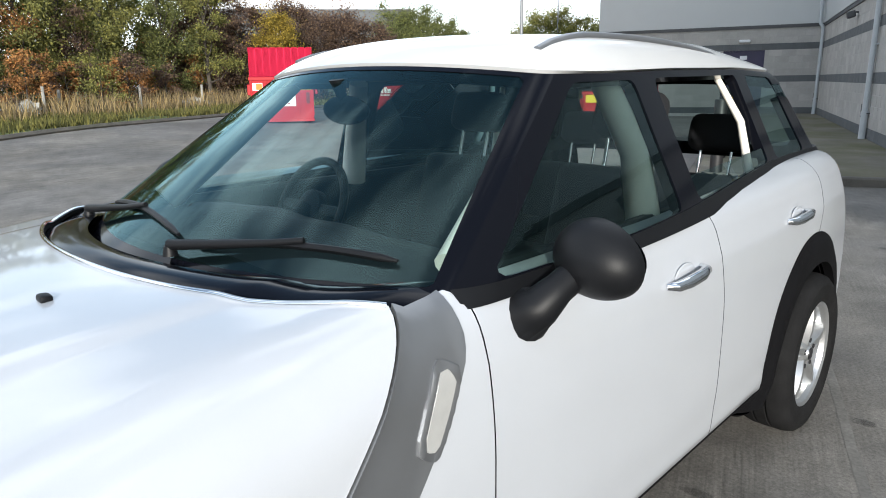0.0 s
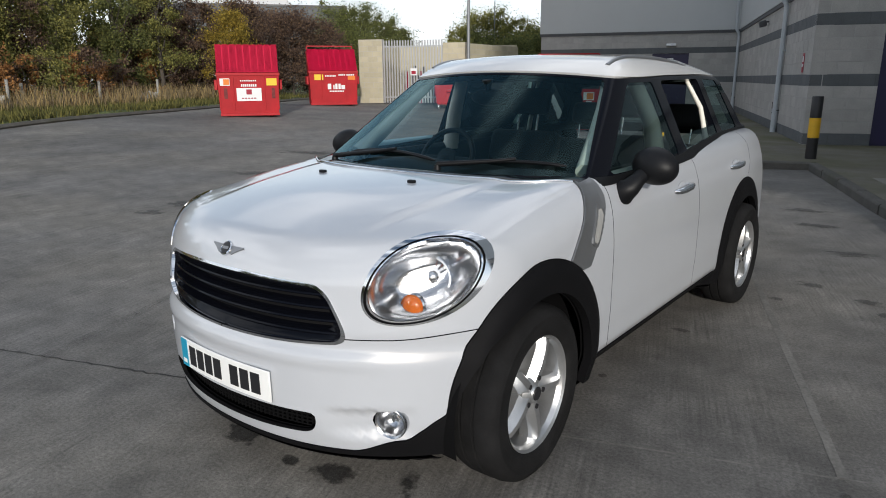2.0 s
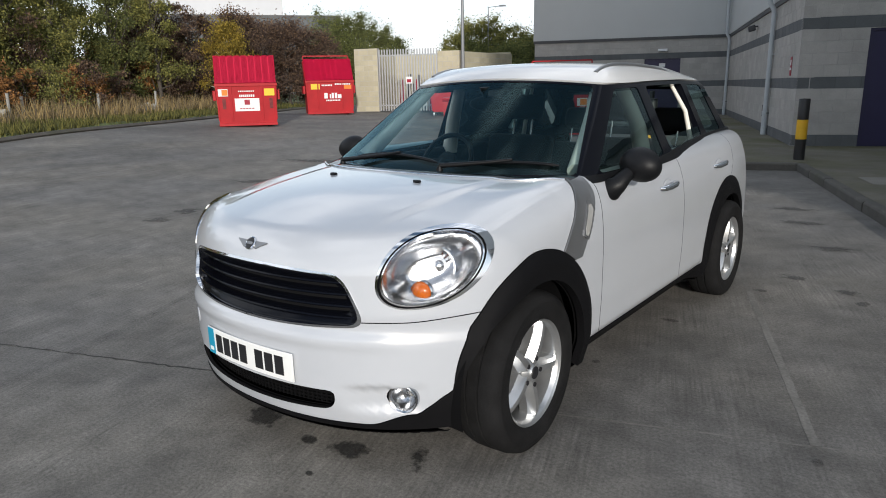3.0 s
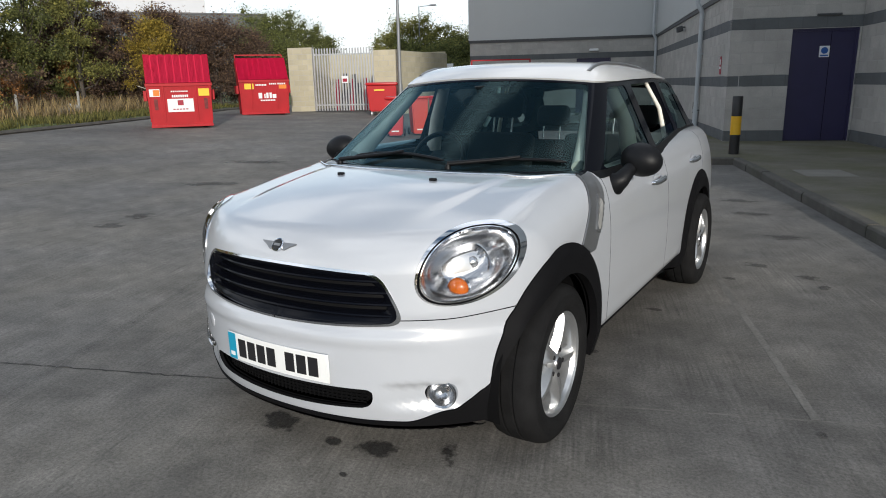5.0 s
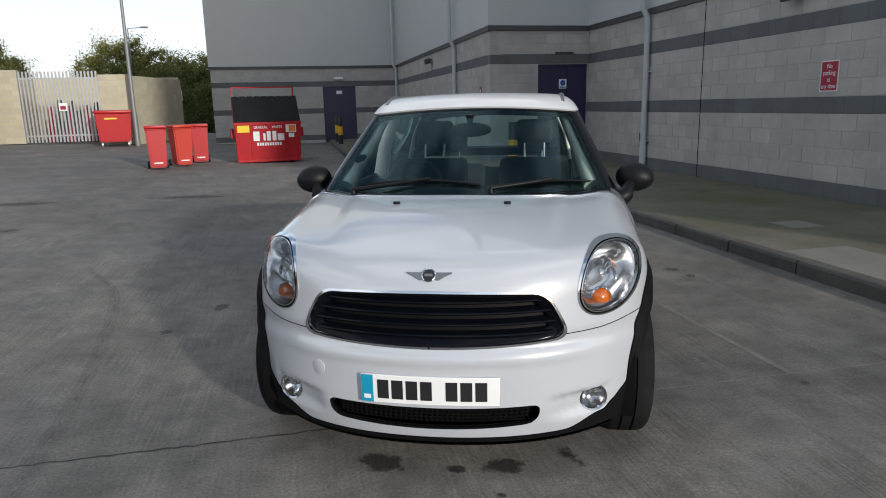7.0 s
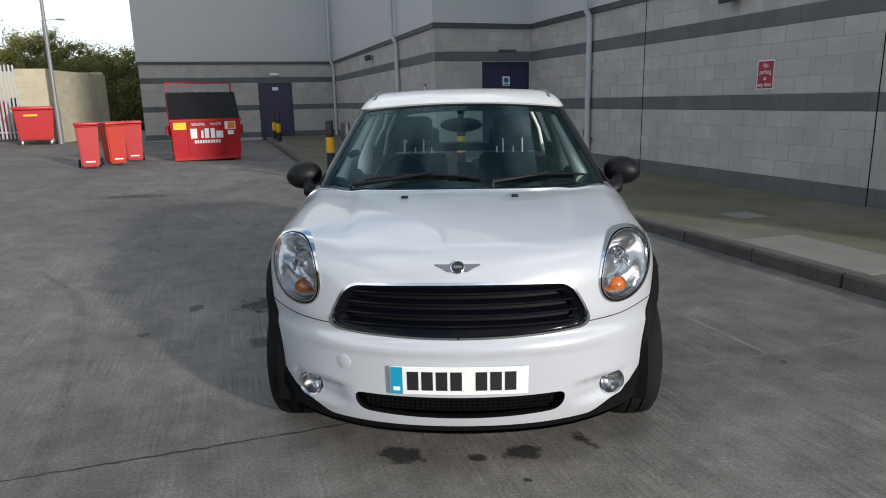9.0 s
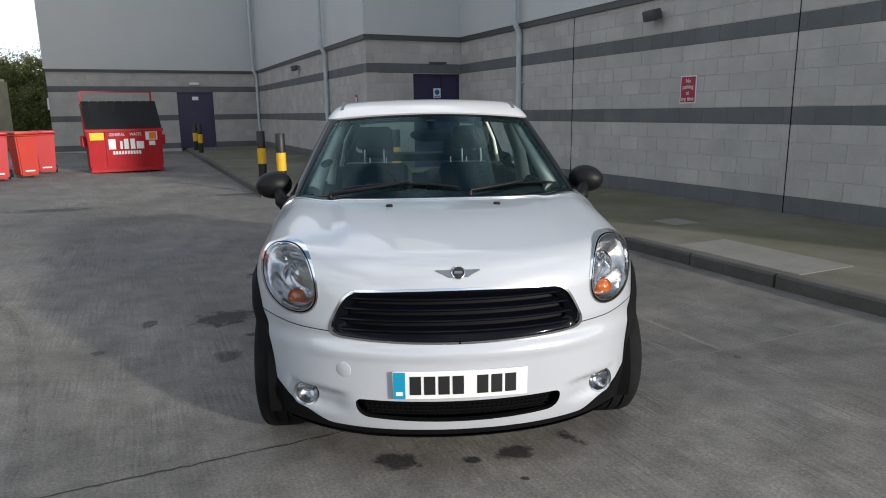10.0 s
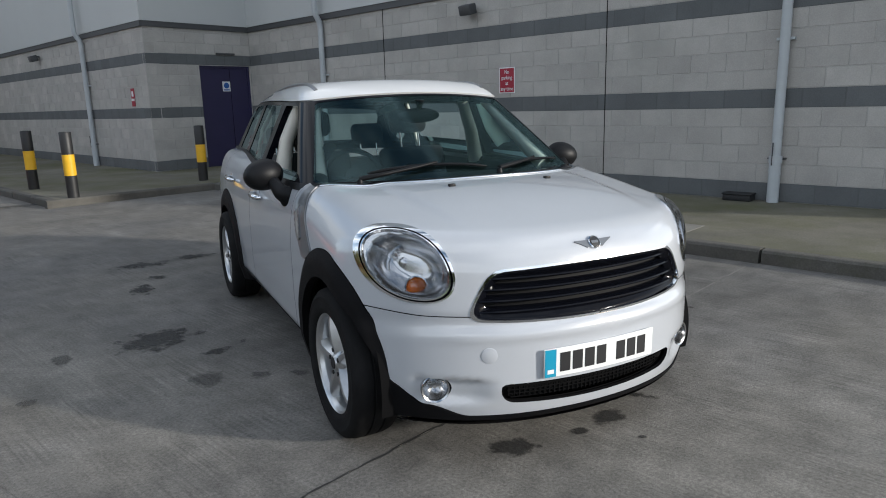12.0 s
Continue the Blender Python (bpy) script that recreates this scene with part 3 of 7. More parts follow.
# each wall's x runs along it to the right as seen from the yard, and its outer face is at y = 0
WALLS = {
    "wall_near": (SITE @ pose(U_WALL, V_DOOR, 0, 0, 0, -90), 14.5),
    "wall_door": (SITE @ pose(U_STEP, V_DOOR, 0, 0, 0, 0), U_WALL - U_STEP),
    "wall_step": (SITE @ pose(U_STEP, V_FAR, 0, 0, 0, -90), V_FAR - V_DOOR),
    "wall_far": (SITE @ pose(U_LEFT, V_FAR, 0, 0, 0, 0), U_STEP - U_LEFT),
}
wall_objs = {}
GAPS = {"wall_door": (1.18, 2.42, 2.24), "wall_far": (0.60 - U_LEFT, 2.0 - U_LEFT, 2.25)}
for nm, (m, ln) in WALLS.items():
    wall_objs[nm] = wall_obj(nm, m, ln, 0.0, CLAD_Z, "buff grey blockwork wall with dark grey bands", gap=GAPS.get(nm))
    # top is out of view; its height is made up to shade the far wall
    o = part("cladding_" + nm[5:], boxmesh(-0.05 if nm != "wall_near" else 0, ln, -0.05, 0.25, CLAD_Z + 0.05, 13.0), CLAD)
    o.matrix_basis = m
    tagged(o, "smooth pale grey metal cladding above the blockwork", "cladding", kind="structure")
    o = part("flashing", boxmesh(-0.05 if nm != "wall_near" else 0, ln, -0.035, 0.2, CLAD_Z - 0.06, CLAD_Z + 0.05), FLASHING)
    o.matrix_basis = m
    tagged(o, "dark drip flashing under the cladding", "flashing", kind="structure")
# the rest of the building behind its outer walls
# unseen height and near end set so the shadow covers the far wall, not the car
o = part("building_core", boxmesh(U_WALL + 0.25, 40, -2.2, 40, 0, 12.9), CLAD)
o.matrix_basis = SITE
tagged(o, "body of the large grey retail building", "building", kind="structure")
o = part("building_core", boxmesh(U_STEP + 0.25, U_WALL + 0.25, V_DOOR + 0.3, 40, 0, 12.9), CLAD)
o.matrix_basis = SITE
tagged(o, "body of the large grey retail building", "building", kind="structure")
o = part("building_core", boxmesh(U_LEFT + 0.02, U_STEP + 0.25, V_FAR + 0.3, 40, 0, 12.9), CLAD)
o.matrix_basis = SITE
tagged(o, "body of the large grey retail building", "building", kind="structure")

# pavement and kerbs
pavement = part("pavement", boxmesh(3.52, U_WALL, -14, 9.33, -0.05, KERB_H), PAVING)
pavement.matrix_basis = SITE
tagged(pavement, "mossy concrete pavement along the wall", "pavement", kind="structure")
pav2 = part("pavement", boxmesh(0.87, U_WALL, 9.334, V_FAR, -0.05, KERB_H), PAVING)
pav2.matrix_basis = SITE
tagged(pav2, "mossy concrete pavement round the bollards", "pavement", kind="structure")


def kerb_mesh(l):
    bm = bmesh.new()
    pr = [(0.0, -0.08), (0.0, KERB_H - 0.022), (0.014, KERB_H - 0.003), (0.03, KERB_H + 0.003), (0.118, KERB_H + 0.003), (0.118, -0.08)]
    a = [bm.verts.new((x, 0.003, z)) for x, z in pr]
    b = [bm.verts.new((x, l - 0.003, z)) for x, z in pr]
    bm.faces.new(a[::-1])
    bm.faces.new(b)
    for i in range(6):
        bm.faces.new((a[i], a[(i + 1) % 6], b[(i + 1) % 6], b[i]))
    bmesh.ops.recalc_face_normals(bm, faces=bm.faces[:])
    return bm


kerb0 = part("kerb_stone", kerb_mesh(0.915), KERB, pavement)
kerb0.matrix_basis = pose(3.40, -14, 0)
for k in range(1, 25):
    o = new("kerb_stone", kerb0.data)
    o.parent = pavement
    o.matrix_basis = pose(3.40 + 0.004 * math.sin(k * 2.3), -14 + 0.93 * k, 0.003 * math.sin(k * 1.7))
for k in range(3):
    o = new("kerb_stone", kerb0.data)
    o.parent = pav2
    o.matrix_basis = pose(3.42 - 0.90 * k, 9.215, 0, 0, 0, 90)
for k in range(19):
    o = new("kerb_stone", kerb0.data)
    o.parent = pav2
    o.matrix_basis = pose(0.752 + 0.003 * math.sin(k * 1.9), 9.33 + 0.93 * k, 0.002 * math.sin(k * 2.9))


def flat_patch(name, u0, u1, v0, v1, z, material, label, cat):
    o = part(name, boxmesh(u0, u1, v0, v1, z - 0.02, z + 0.004, 0.003), material)
    o.matrix_basis = SITE
    return tagged(o, label, cat, kind="structure")


flat_patch("cover_slab", 3.54, 4.22, 0.75, 2.15, KERB_H, PATCH, "pale concrete slab set in the pavement", "slab")
flat_patch("cover_slab", 4.40, 4.78, 3.05, 3.42, KERB_H, PATCH, "small pale cover set in the pavement", "slab")
flat_patch("cover_slab", 3.86, 4.50, 6.9, 7.6, KERB_H, PATCH, "small pale cover set in the pavement", "slab")

# ---- doors, pipes and signs on the building ----
for nm, dl in (("wall_door", "dark purple blue double door with a small sign, shut"), ("wall_far", "dark purple blue door far off, shut")):
    m, ln = WALLS[nm]
    a, b, h = GAPS[nm]
    d = part("door_1" if nm == "wall_door" else "door_2", boxmesh(a + 0.05, b - 0.05, 0.05, 0.10, KERB_H, KERB_H + h - 0.05, 0.004), DOORBLUE)
    d.matrix_basis = m
    tagged(d, dl, "door", kind="structure")
    fr = bmesh.new()
    box(fr, a, a + 0.05, 0.03, 0.16, KERB_H, KERB_H + h)
    box(fr, b - 0.05, b, 0.03, 0.16, KERB_H, KERB_H + h)
    box(fr, a + 0.05, b - 0.05, 0.03, 0.16, KERB_H + h - 0.05, KERB_H + h)
    part("door_frame", fr, DOORBLUE, d)
    if nm == "wall_door":
        part("door_seam", boxmesh((a + b) / 2 + 0.12, (a + b) / 2 + 0.128, 0.046, 0.06, KERB_H, KERB_H + h - 0.06), GAPBLACK, d)
        part("door_sign", boxmesh(1.725, 1.915, 0.042, 0.052, 1.80, 2.02), SIGNWHITE, d, "small white door sign with blue disc")
        bm = bmesh.new()
        cyl(bm, 0.065, 0.065, 0.004, Matrix.Translation((1.82, 0.042, 1.93)) @ pose(0, 0, 0, 90), 24)
        part("sign_disc", bm, SIGNBLUE, d)
        part("sign_bar", boxmesh(1.745, 1.895, 0.038, 0.046, 1.820, 1.845), SIGNBLUE, d)
    else:
        part("door_sign", boxmesh(5.13, 5.37, 0.042, 0.052, 2.05, 2.19), SIGNWHITE, d, "small white door sign")
        part("bulkhead_lamp", boxmesh(5.06, 5.44, -0.10, 0.02, 2.65, 2.75, 0.02), SIGNWHITE, d, "white lamp above the door")
# movement joints
for v in (3.11, 7.77):
    o = part("movement_joint", boxmesh(V_DOOR - v - 0.004, V_DOOR - v + 0.004, -0.009, 0.01, KERB_H, CLAD_Z - 0.06), GAPBLACK)
    o.matrix_basis = WALLS["wall_near"][0]
    tagged(o, "dark vertical movement joint in the wall", "joint", kind="structure")


def downpipe(wall, x, label="pale grey steel downpipe fixed to the wall"):
    """Pipe that comes down the cladding, steps in under it and runs to the ground."""
    m, _ = WALLS[wall]
    p = thing("downpipe", m @ pose(x, 0, KERB_H), label, "downpipe", "downpipes on the building")
    z = CLAD_Z - KERB_H
    part("upper_pipe", tube(bmesh.new(), [(0, -0.20, 6.3), (0, -0.20, z + 0.10), (0, -0.18, z + 0.03), (0, -0.10, z - 0.10), (0, -0.08, z - 0.20), (0, -0.08, 0.52)], 0.056, 16), PIPE, p, smooth=50)
    part("foot_pipe", tube(bmesh.new(), [(0, -0.08, 0.50), (0, -0.08, 0.0)], 0.068, 16), PIPE, p, smooth=50)
    part("joint_collar", tube(bmesh.new(), [(0, -0.08, 0.56), (0, -0.08, 0.48)], 0.076, 16), PIPE, p, smooth=50)
    part("pipe_clip", boxmesh(-0.10, 0.10, -0.06, 0.0, 0.515, 0.535), FLASHING, p)
    part("pipe_clip", boxmesh(-0.10, 0.10, -0.06, 0.0, 1.9, 1.93), PIPE, p)
    part("rod_clip", tube(bmesh.new(), [(-0.02, -0.15, 0.72), (-0.02, -0.15, 0.45)], 0.008, 6), FLASHING, p)


downpipe("wall_near", V_DOOR - 0.74)
downpipe("wall_near", V_DOOR - 9.58)
downpipe("wall_step", V_FAR - 15.7)
downpipe("wall_step", 0.35)

wm = WALLS["wall_near"][0]
sgn = thing("parking_sign", wm @ pose(V_DOOR - 4.87, -0.012, 1.735), "red and white no parking sign on the wall", "sign")
part("plate", boxmesh(-0.155, 0.155, 0, 0.008, -0.20, 0.20), SIGNWHITE, sgn)
part("red_field", boxmesh(-0.140, 0.140, -0.003, 0.002, -0.185, 0.185), SIGNRED, sgn, "red field")
for k, w in enumerate(("No", "parking", "at", "any time")):
    text_mesh("lettering", w, 0.085, SIGNWHITE, sgn, pose(0, -0.005, 0.125 - 0.086 * k, 90), extrude=0.001, xscale=0.85)
sm_ = WALLS["wall_step"][0]
sgn = thing("safety_sign", sm_ @ pose(V_FAR - 13.25, -0.012, 1.70), "small red wall sign with white panels", "sign")
part("plate", boxmesh(-0.085, 0.085, 0, 0.008, -0.19, 0.19), SIGNRED, sgn)
part("pictogram", boxmesh(-0.045, 0.045, -0.004, 0.002, 0.02, 0.13), SIGNWHITE, sgn)
part("text_bar", boxmesh(-0.075, 0.075, -0.004, 0.002, -0.075, -0.025), SIGNWHITE, sgn)


def floodlight(m):
    f = thing("floodlight", m, "small dark floodlight on the wall", "floodlight", "floodlights on the building")
    part("bracket", boxmesh(-0.03, 0.03, -0.10, 0.0, -0.02, 0.02), FLASHING, f)
    part("lamp_head", box(bmesh.new(), -0.12, 0.12, -0.26, -0.08, -0.09, 0.07, 0.02, pose(0, 0, 0, 15), 2), FLASHING, f, smooth=40)


floodlight(sm_ @ pose(V_FAR - 19.1, 0, 2.93))
floodlight(wm @ pose(V_DOOR - 5.55, 0, 2.92))
o = part("door_vent", boxmesh(1.60, 2.05, -0.04, 0.02, 2.60, 2.64), FLASHING)
o.matrix_basis = WALLS["wall_door"][0]
tagged(o, "thin dark ledge above the door", "ledge", kind="structure")
bx_ = thing("bait_box", wm @ pose(V_DOOR - 1.12, -0.14, KERB_H), "low black plastic box against the wall foot", "box")
part("box_body", box(bmesh.new(), -0.17, 0.17, -0.09, 0.09, 0, 0.075, 0.015, None, 2), LIDBLACK, bx_, smooth=40)
part("box_lid", box(bmesh.new(), -0.18, 0.18, -0.10, 0.10, 0.075, 0.097, 0.01, None, 2), LIDBLACK, bx_, smooth=40)


# ---- bollards ----
def bollard(u, v):
    b = thing("bollard", site(u, v, KERB_H), "black bollard with a broad yellow band", "bollard", "bollards along the kerb")
    part("lower_post", cyl(bmesh.new(), 0.085, 0.085, 0.34, None, 24), BOLLBLACK, b, smooth=40)
    part("yellow_band", cyl(bmesh.new(), 0.0865, 0.0865, 0.32, pose(0, 0, 0.34), 24), BOLLYELLOW, b, "yellow band", smooth=40)
    bm = bmesh.new()
    lathe(bm, [(0.085, 0.66), (0.085, 0.99), (0.078, 1.0), (0.0001, 1.005)], 24)
    part("upper_post", bm, BOLLBLACK, b, smooth=40)


for u, v in ((1.12, 9.32), (1.12, 11.27), (3.52, 9.82), (1.0, 22.9), (1.0, 24.9)):
    bollard(u, v)


# ---- skips and bins ----
def skip(name, m, w, h, d, lidmat, label, angled=True, rail=0.0, steep=0.55):
    """A front-loading steel bin: tapered body, ribs, pockets, sloping lid in panels."""
    s = thing(name, m, label, "skip", "steel waste bins in the yard")
    bm = bmesh.new()
    y0, y1 = 0.0, d
    pts = [(-w * 0.47, y0 + 0.10, 0.06), (w * 0.47, y0 + 0.10, 0.06), (w * 0.5, y0, h * 0.60), (-w * 0.5, y0, h * 0.60),
           (-w * 0.47, y1, 0.06), (w * 0.47, y1, 0.06), (w * 0.5, y1, h * 0.97), (-w * 0.5, y1, h * 0.97)]
    v = [bm.verts.new(p) for p in pts]
    for f in ((0, 1, 2, 3), (5, 4, 7, 6), (4, 0, 3, 7), (1, 5, 6, 2), (4, 5, 1, 0), (3, 2, 6, 7)):
        bm.faces.new([v[i] for i in f])
    body = part("skip_body", bm, BINRED, s, "red painted steel body")
    part("top_rim", boxmesh(-w * 0.51, w * 0.51, -0.03, 0.03, h * 0.575, h * 0.615, 0.006), BINRED, body)
    part("bottom_rim", boxmesh(-w * 0.48, w * 0.48, 0.06, 0.13, 0.04, 0.12, 0.006), BINRED, body)
    for k in (-0.47, -0.25, 0.25, 0.47):
        part("body_rib", box(bmesh.new(), k * w - 0.025, k * w + 0.025, -0.012, 0.03, -h * 0.24, h * 0.24, 0.004, face_m(w, h, h * 0.34)), BINRED, body)
    for k in (-1, 1):
        part("lifting_pocket", boxmesh(k * w * 0.5 + (0 if k > 0 else -0.09), k * w * 0.5 + (0.09 if k > 0 else 0), 0.25, d * 0.8, h * 0.38, h * 0.52, 0.01), BINRED, body)
    for k in (-0.35, 0.35):
        part("skid", boxmesh(k * w - 0.06, k * w + 0.06, 0.14, d - 0.05, 0.0, 0.06), GAPBLACK, body)
    # lid in ribbed panels
    n = 9
    lid = new("lid")
    lid.parent = s
    lid["label"] = "sloping ribbed lid"
    ya, za, yb, zb = -0.02, h * 0.62, d * steep, h * 1.0
    for k in range(n):
        xa, xb = -w * 0.5 + w * k / n + 0.014, -w * 0.5 + w * (k + 1) / n - 0.014
        bm = bmesh.new()
        q = [bm.verts.new(p) for p in ((xa, ya, za), (xb, ya, za), (xb, yb, zb), (xa, yb, zb), (xb, d, zb - 0.02), (xa, d, zb - 0.02))]
        bm.faces.new((q[0], q[1], q[2], q[3]))
        bm.faces.new((q[3], q[2], q[4], q[5]))
        r = bmesh.ops.solidify(bm, geom=bm.faces[:], thickness=0.03)
        o = part("lid_panel", bm, lidmat, lid)
    part("lid_backing", boxmesh(-w * 0.49, w * 0.49, d * 0.5, d - 0.02, h * 0.6, h * 0.96), lidmat, lid)
    bm = bmesh.new()
    q = [bm.verts.new(p) for p in ((-w * 0.49, ya + 0.03, za), (w * 0.49, ya + 0.03, za), (w * 0.49, yb, zb - 0.03), (-w * 0.49, yb, zb - 0.03))]
    bm.faces.new(q)
    part("lid_skin", bm, lidmat, lid)
    if rail:
        for k in (-0.48, 0.48):
            part("rail_post", boxmesh(k * w - 0.02, k * w + 0.02, d - 0.06, d - 0.02, h * 0.9, h * (rail - 0.01)), BINRED, s)
        part("rail_bar", boxmesh(-w * 0.48, w * 0.48, d - 0.06, d - 0.02, h * (rail - 0.02), h * rail), BINRED, s)
    return s


def face_m(w, h, z):
    """Pose on the sloping front of a skip at a height."""
    zt = h * 0.60
    y = 0.10 * (1 - (z - 0.06) / (zt - 0.06))
    return Matrix.Translation((0, y - 0.010, z)) @ pose(0, 0, 0, math.degrees(math.atan2(0.10, zt - 0.06)))


def decal(s, w, h, x0, x1, z0, z1, material, name="label_sticker", out=0.0):
    m = face_m(w, h, (z0 + z1) / 2)
    return part(name, box(bmesh.new(), x0, x1, -0.006 - out, 0.002, (z0 - z1) / 2, (z1 - z0) / 2, 0, m), material, s)


def bars(s, w, h, x0, x1, z, ht, n, material, out=0.0):
    """A line of lettering as plain bars."""
    for k in range(n):
        a = x0 + (x1 - x0) * k / n
        decal(s, w, h, a, a + (x1 - x0) / n * 0.72, z - ht / 2, z + ht / 2, material, "lettering_bar", out)


A = skip("skip", site(-10.7, 15.3, 0, 34), 1.80, 2.12, 1.25, BINLIDRED, "red steel skip with raised red lid and a white notice", steep=0.15)
W_, H_ = 1.80, 2.12
decal(A, W_, H_, -0.36, 0.36, 0.48, 0.86, SIGNWHITE, "notice")
decal(A, W_, H_, -0.08, 0.08, 0.67, 0.82, SIGNRED, "notice_mark", 0.004)
bars(A, W_, H_, -0.22, 0.22, 0.56, 0.03, 5, SIGNRED, 0.004)
bars(A, W_, H_, -0.22, 0.24, 0.935, 0.07, 8, SIGNWHITE)
bars(A, W_, H_, -0.24, 0.24, 1.07, 0.035, 9, SIGNWHITE)
decal(A, W_, H_, -0.85, -0.54, 0.93, 1.14, SIGNWHITE)
decal(A, W_, H_, -0.72, -0.55, 0.95, 1.12, LABELORANGE, out=0.004)
decal(A, W_, H_, 0.52, 0.84, 0.93, 1.14, LABELYELLOW)
decal(A, W_, H_, -0.72, -0.62, 0.55, 0.86, WEAR, "wear_mark")
decal(A, W_, H_, 0.66, 0.76, 0.55, 0.86, WEAR, "wear_mark")
B = skip("skip", site(-11.76, 22.97, 0, 33), 1.98, 2.28, 1.3, BINLIDRED, "red steel skip with sloping red lid by the gate", rail=1.07)
W_, H_ = 1.98, 2.28


def white_logo(s, w, h, x, z, k):
    """Plain white shapes where a maker's mark stands."""
    for dx, dz, ww, hh in ((-0.30, 0, 0.14, 0.22), (-0.12, -0.02, 0.05, 0.17), (-0.02, 0.0, 0.09, 0.22), (0.11, 0.0, 0.09, 0.22), (0.26, -0.03, 0.15, 0.16)):
        decal(s, w, h, x + (dx - ww / 2) * k, x + (dx + ww / 2) * k, z + (dz - hh / 2) * k, z + (dz + hh / 2) * k, SIGNWHITE, "white_mark")


white_logo(B, W_, H_, 0.12, 0.78, 1.0)
bars(B, W_, H_, -0.18, 0.42, 0.59, 0.055, 9, SIGNWHITE)
decal(B, W_, H_, -0.78, -0.42, 1.04, 1.26, LABELYELLOW)
decal(B, W_, H_, 0.58, 0.88, 1.04, 1.20, LABELORANGE)
bars(B, W_, H_, -0.34, 0.10, 1.20, 0.06, 7, SIGNWHITE)
bars(B, W_, H_, 0.20, 0.86, 1.24, 0.06, 9, SIGNWHITE)
C = skip("skip", site(-1.40, 16.4, 0, 6), 1.80, 1.84, 1.35, LIDBLACK, "red steel skip with black ribbed lid and white lettering", rail=1.15)
W_, H_ = 1.80, 1.84
white_logo(C, W_, H_, 0.03, 0.75, 1.18)
bars(C, W_, H_, -0.32, 0.36, 0.53, 0.085, 10, SIGNWHITE)
for word, x in (("GENERAL", -0.20), ("WASTE", 0.24)):
    text_mesh("lettering", word, 0.105, SIGNWHITE, C, face_m(W_, H_, 0.99) @ pose(x, -0.008, 0, 90), xscale=0.82)
decal(C, W_, H_, -0.82, -0.50, 0.86, 1.05, LABELYELLOW)
decal(C, W_, H_, 0.46, 0.76, 0.84, 1.05, SIGNWHITE)
decal(C, W_, H_, 0.56, 0.74, 0.86, 1.03, LABELORANGE, out=0.004)
decal(C, W_, H_, 0.55, 0.70, 0.70, 0.81, SIGNWHITE)


def wheelie(m, material, label, lid_open=0.0):
    """A two-wheeled bin: tapered body, lid with a lip, handle bar, axle and wheels."""
    b = thing("wheelie_bin", m, label, "wheelie bin", "wheelie bins in the yard")
    bm = bmesh.new()
    r = bmesh.ops.create_cube(bm, size=1)
    for v in bm.verts:
        t = v.co.z + 0.5
        v.co = Vector((v.co.x * (0.37 + 0.09 * t), v.co.y * (0.44 + 0.14 * t) + (0.04 * t), 0.05 + 0.93 * t))
    bmesh.ops.bevel(bm, geom=bm.edges[:], offset=0.03, segments=2, affect="EDGES")
    part("bin_body", bm, material, b, smooth=40)
    part("bin_rim", boxmesh(-0.245, 0.245, -0.27, 0.35, 0.955, 0.985, 0.01), material, b, smooth=40)
    part("bin_lid", box(bmesh.new(), -0.25, 0.25, -0.30, 0.35, 0.99, 1.06, 0.025, None, 2), material, b, smooth=40)
    part("handle_bar", tube(bmesh.new(), [(-0.19, 0.39, 1.0), (0.19, 0.39, 1.0)], 0.018, 8), material, b, smooth=50)
    for x in (-0.22, 0.22):
        part("bin_wheel", lathe(bmesh.new(), [(0.0001, -0.025), (0.085, -0.025), (0.10, -0.015), (0.10, 0.015), (0.085, 0.025), (0.0001, 0.025)], 20, Matrix.Translation((x, 0.30, 0.10)) @ pose(0, 0, 0, 0, 90)), LIDBLACK, b, smooth=40)
    part("front_bar", boxmesh(-0.10, 0.10, -0.245, -0.225, 0.15, 0.18), SIGNWHITE, b, "white stamped bar")


wheelie(site(-4.00, 14.65, 0, 12), BINPLASTIC, "bright red plastic wheelie bin standing upright")
wheelie(site(-3.57, 15.5, 0, 26), BINORANGE, "orange red plastic wheelie bin, faded")
wheelie(site(-3.26, 16.65, 0, 8), BINPLASTIC, "bright red plastic wheelie bin behind another")

big = thing("wheeled_container", site(-7.40, 25.0, 0, 12), "red four-wheeled plastic waste container by the gate", "waste container")
bm = bmesh.new()
bmesh.ops.create_cube(bm, size=1)
for v in bm.verts:
    t = v.co.z + 0.5
    v.co = Vector((v.co.x * (1.06 + 0.18 * t), v.co.y * (0.75 + 0.2 * t), 0.18 + 1.05 * t))
bmesh.ops.bevel(bm, geom=bm.edges[:], offset=0.04, segments=2, affect="EDGES")
part("container_body", bm, BINPLASTIC, big, smooth=40)
part("container_lid", box(bmesh.new(), -0.66, 0.66, -0.52, 0.52, 1.23, 1.36, 0.05, None, 2), BINPLASTIC, big, smooth=40)
part("yellow_bar", boxmesh(-0.30, 0.12, -0.49, -0.455, 1.02, 1.08), LABELYELLOW, big)
for x in (-0.45, 0.45):
    for y in (-0.32, 0.32):
        part("castor", lathe(bmesh.new(), [(0.0001, -0.03), (0.09, -0.03), (0.09, 0.03), (0.0001, 0.03)], 16, Matrix.Translation((x, y, 0.09)) @ pose(0, 0, 0, 0, 90)), GALV, big)

# ---- gated compound ----
GV = 26.0


def compound_wall(name, m, ln, h, skipends=False):
    o = part(name, boxmesh(0, ln, 0.004, 0.22, 0, h), MORTAR)
    o.matrix_basis = m
    return tagged(o, "yellow buff blockwork compound wall", "wall", kind="structure")


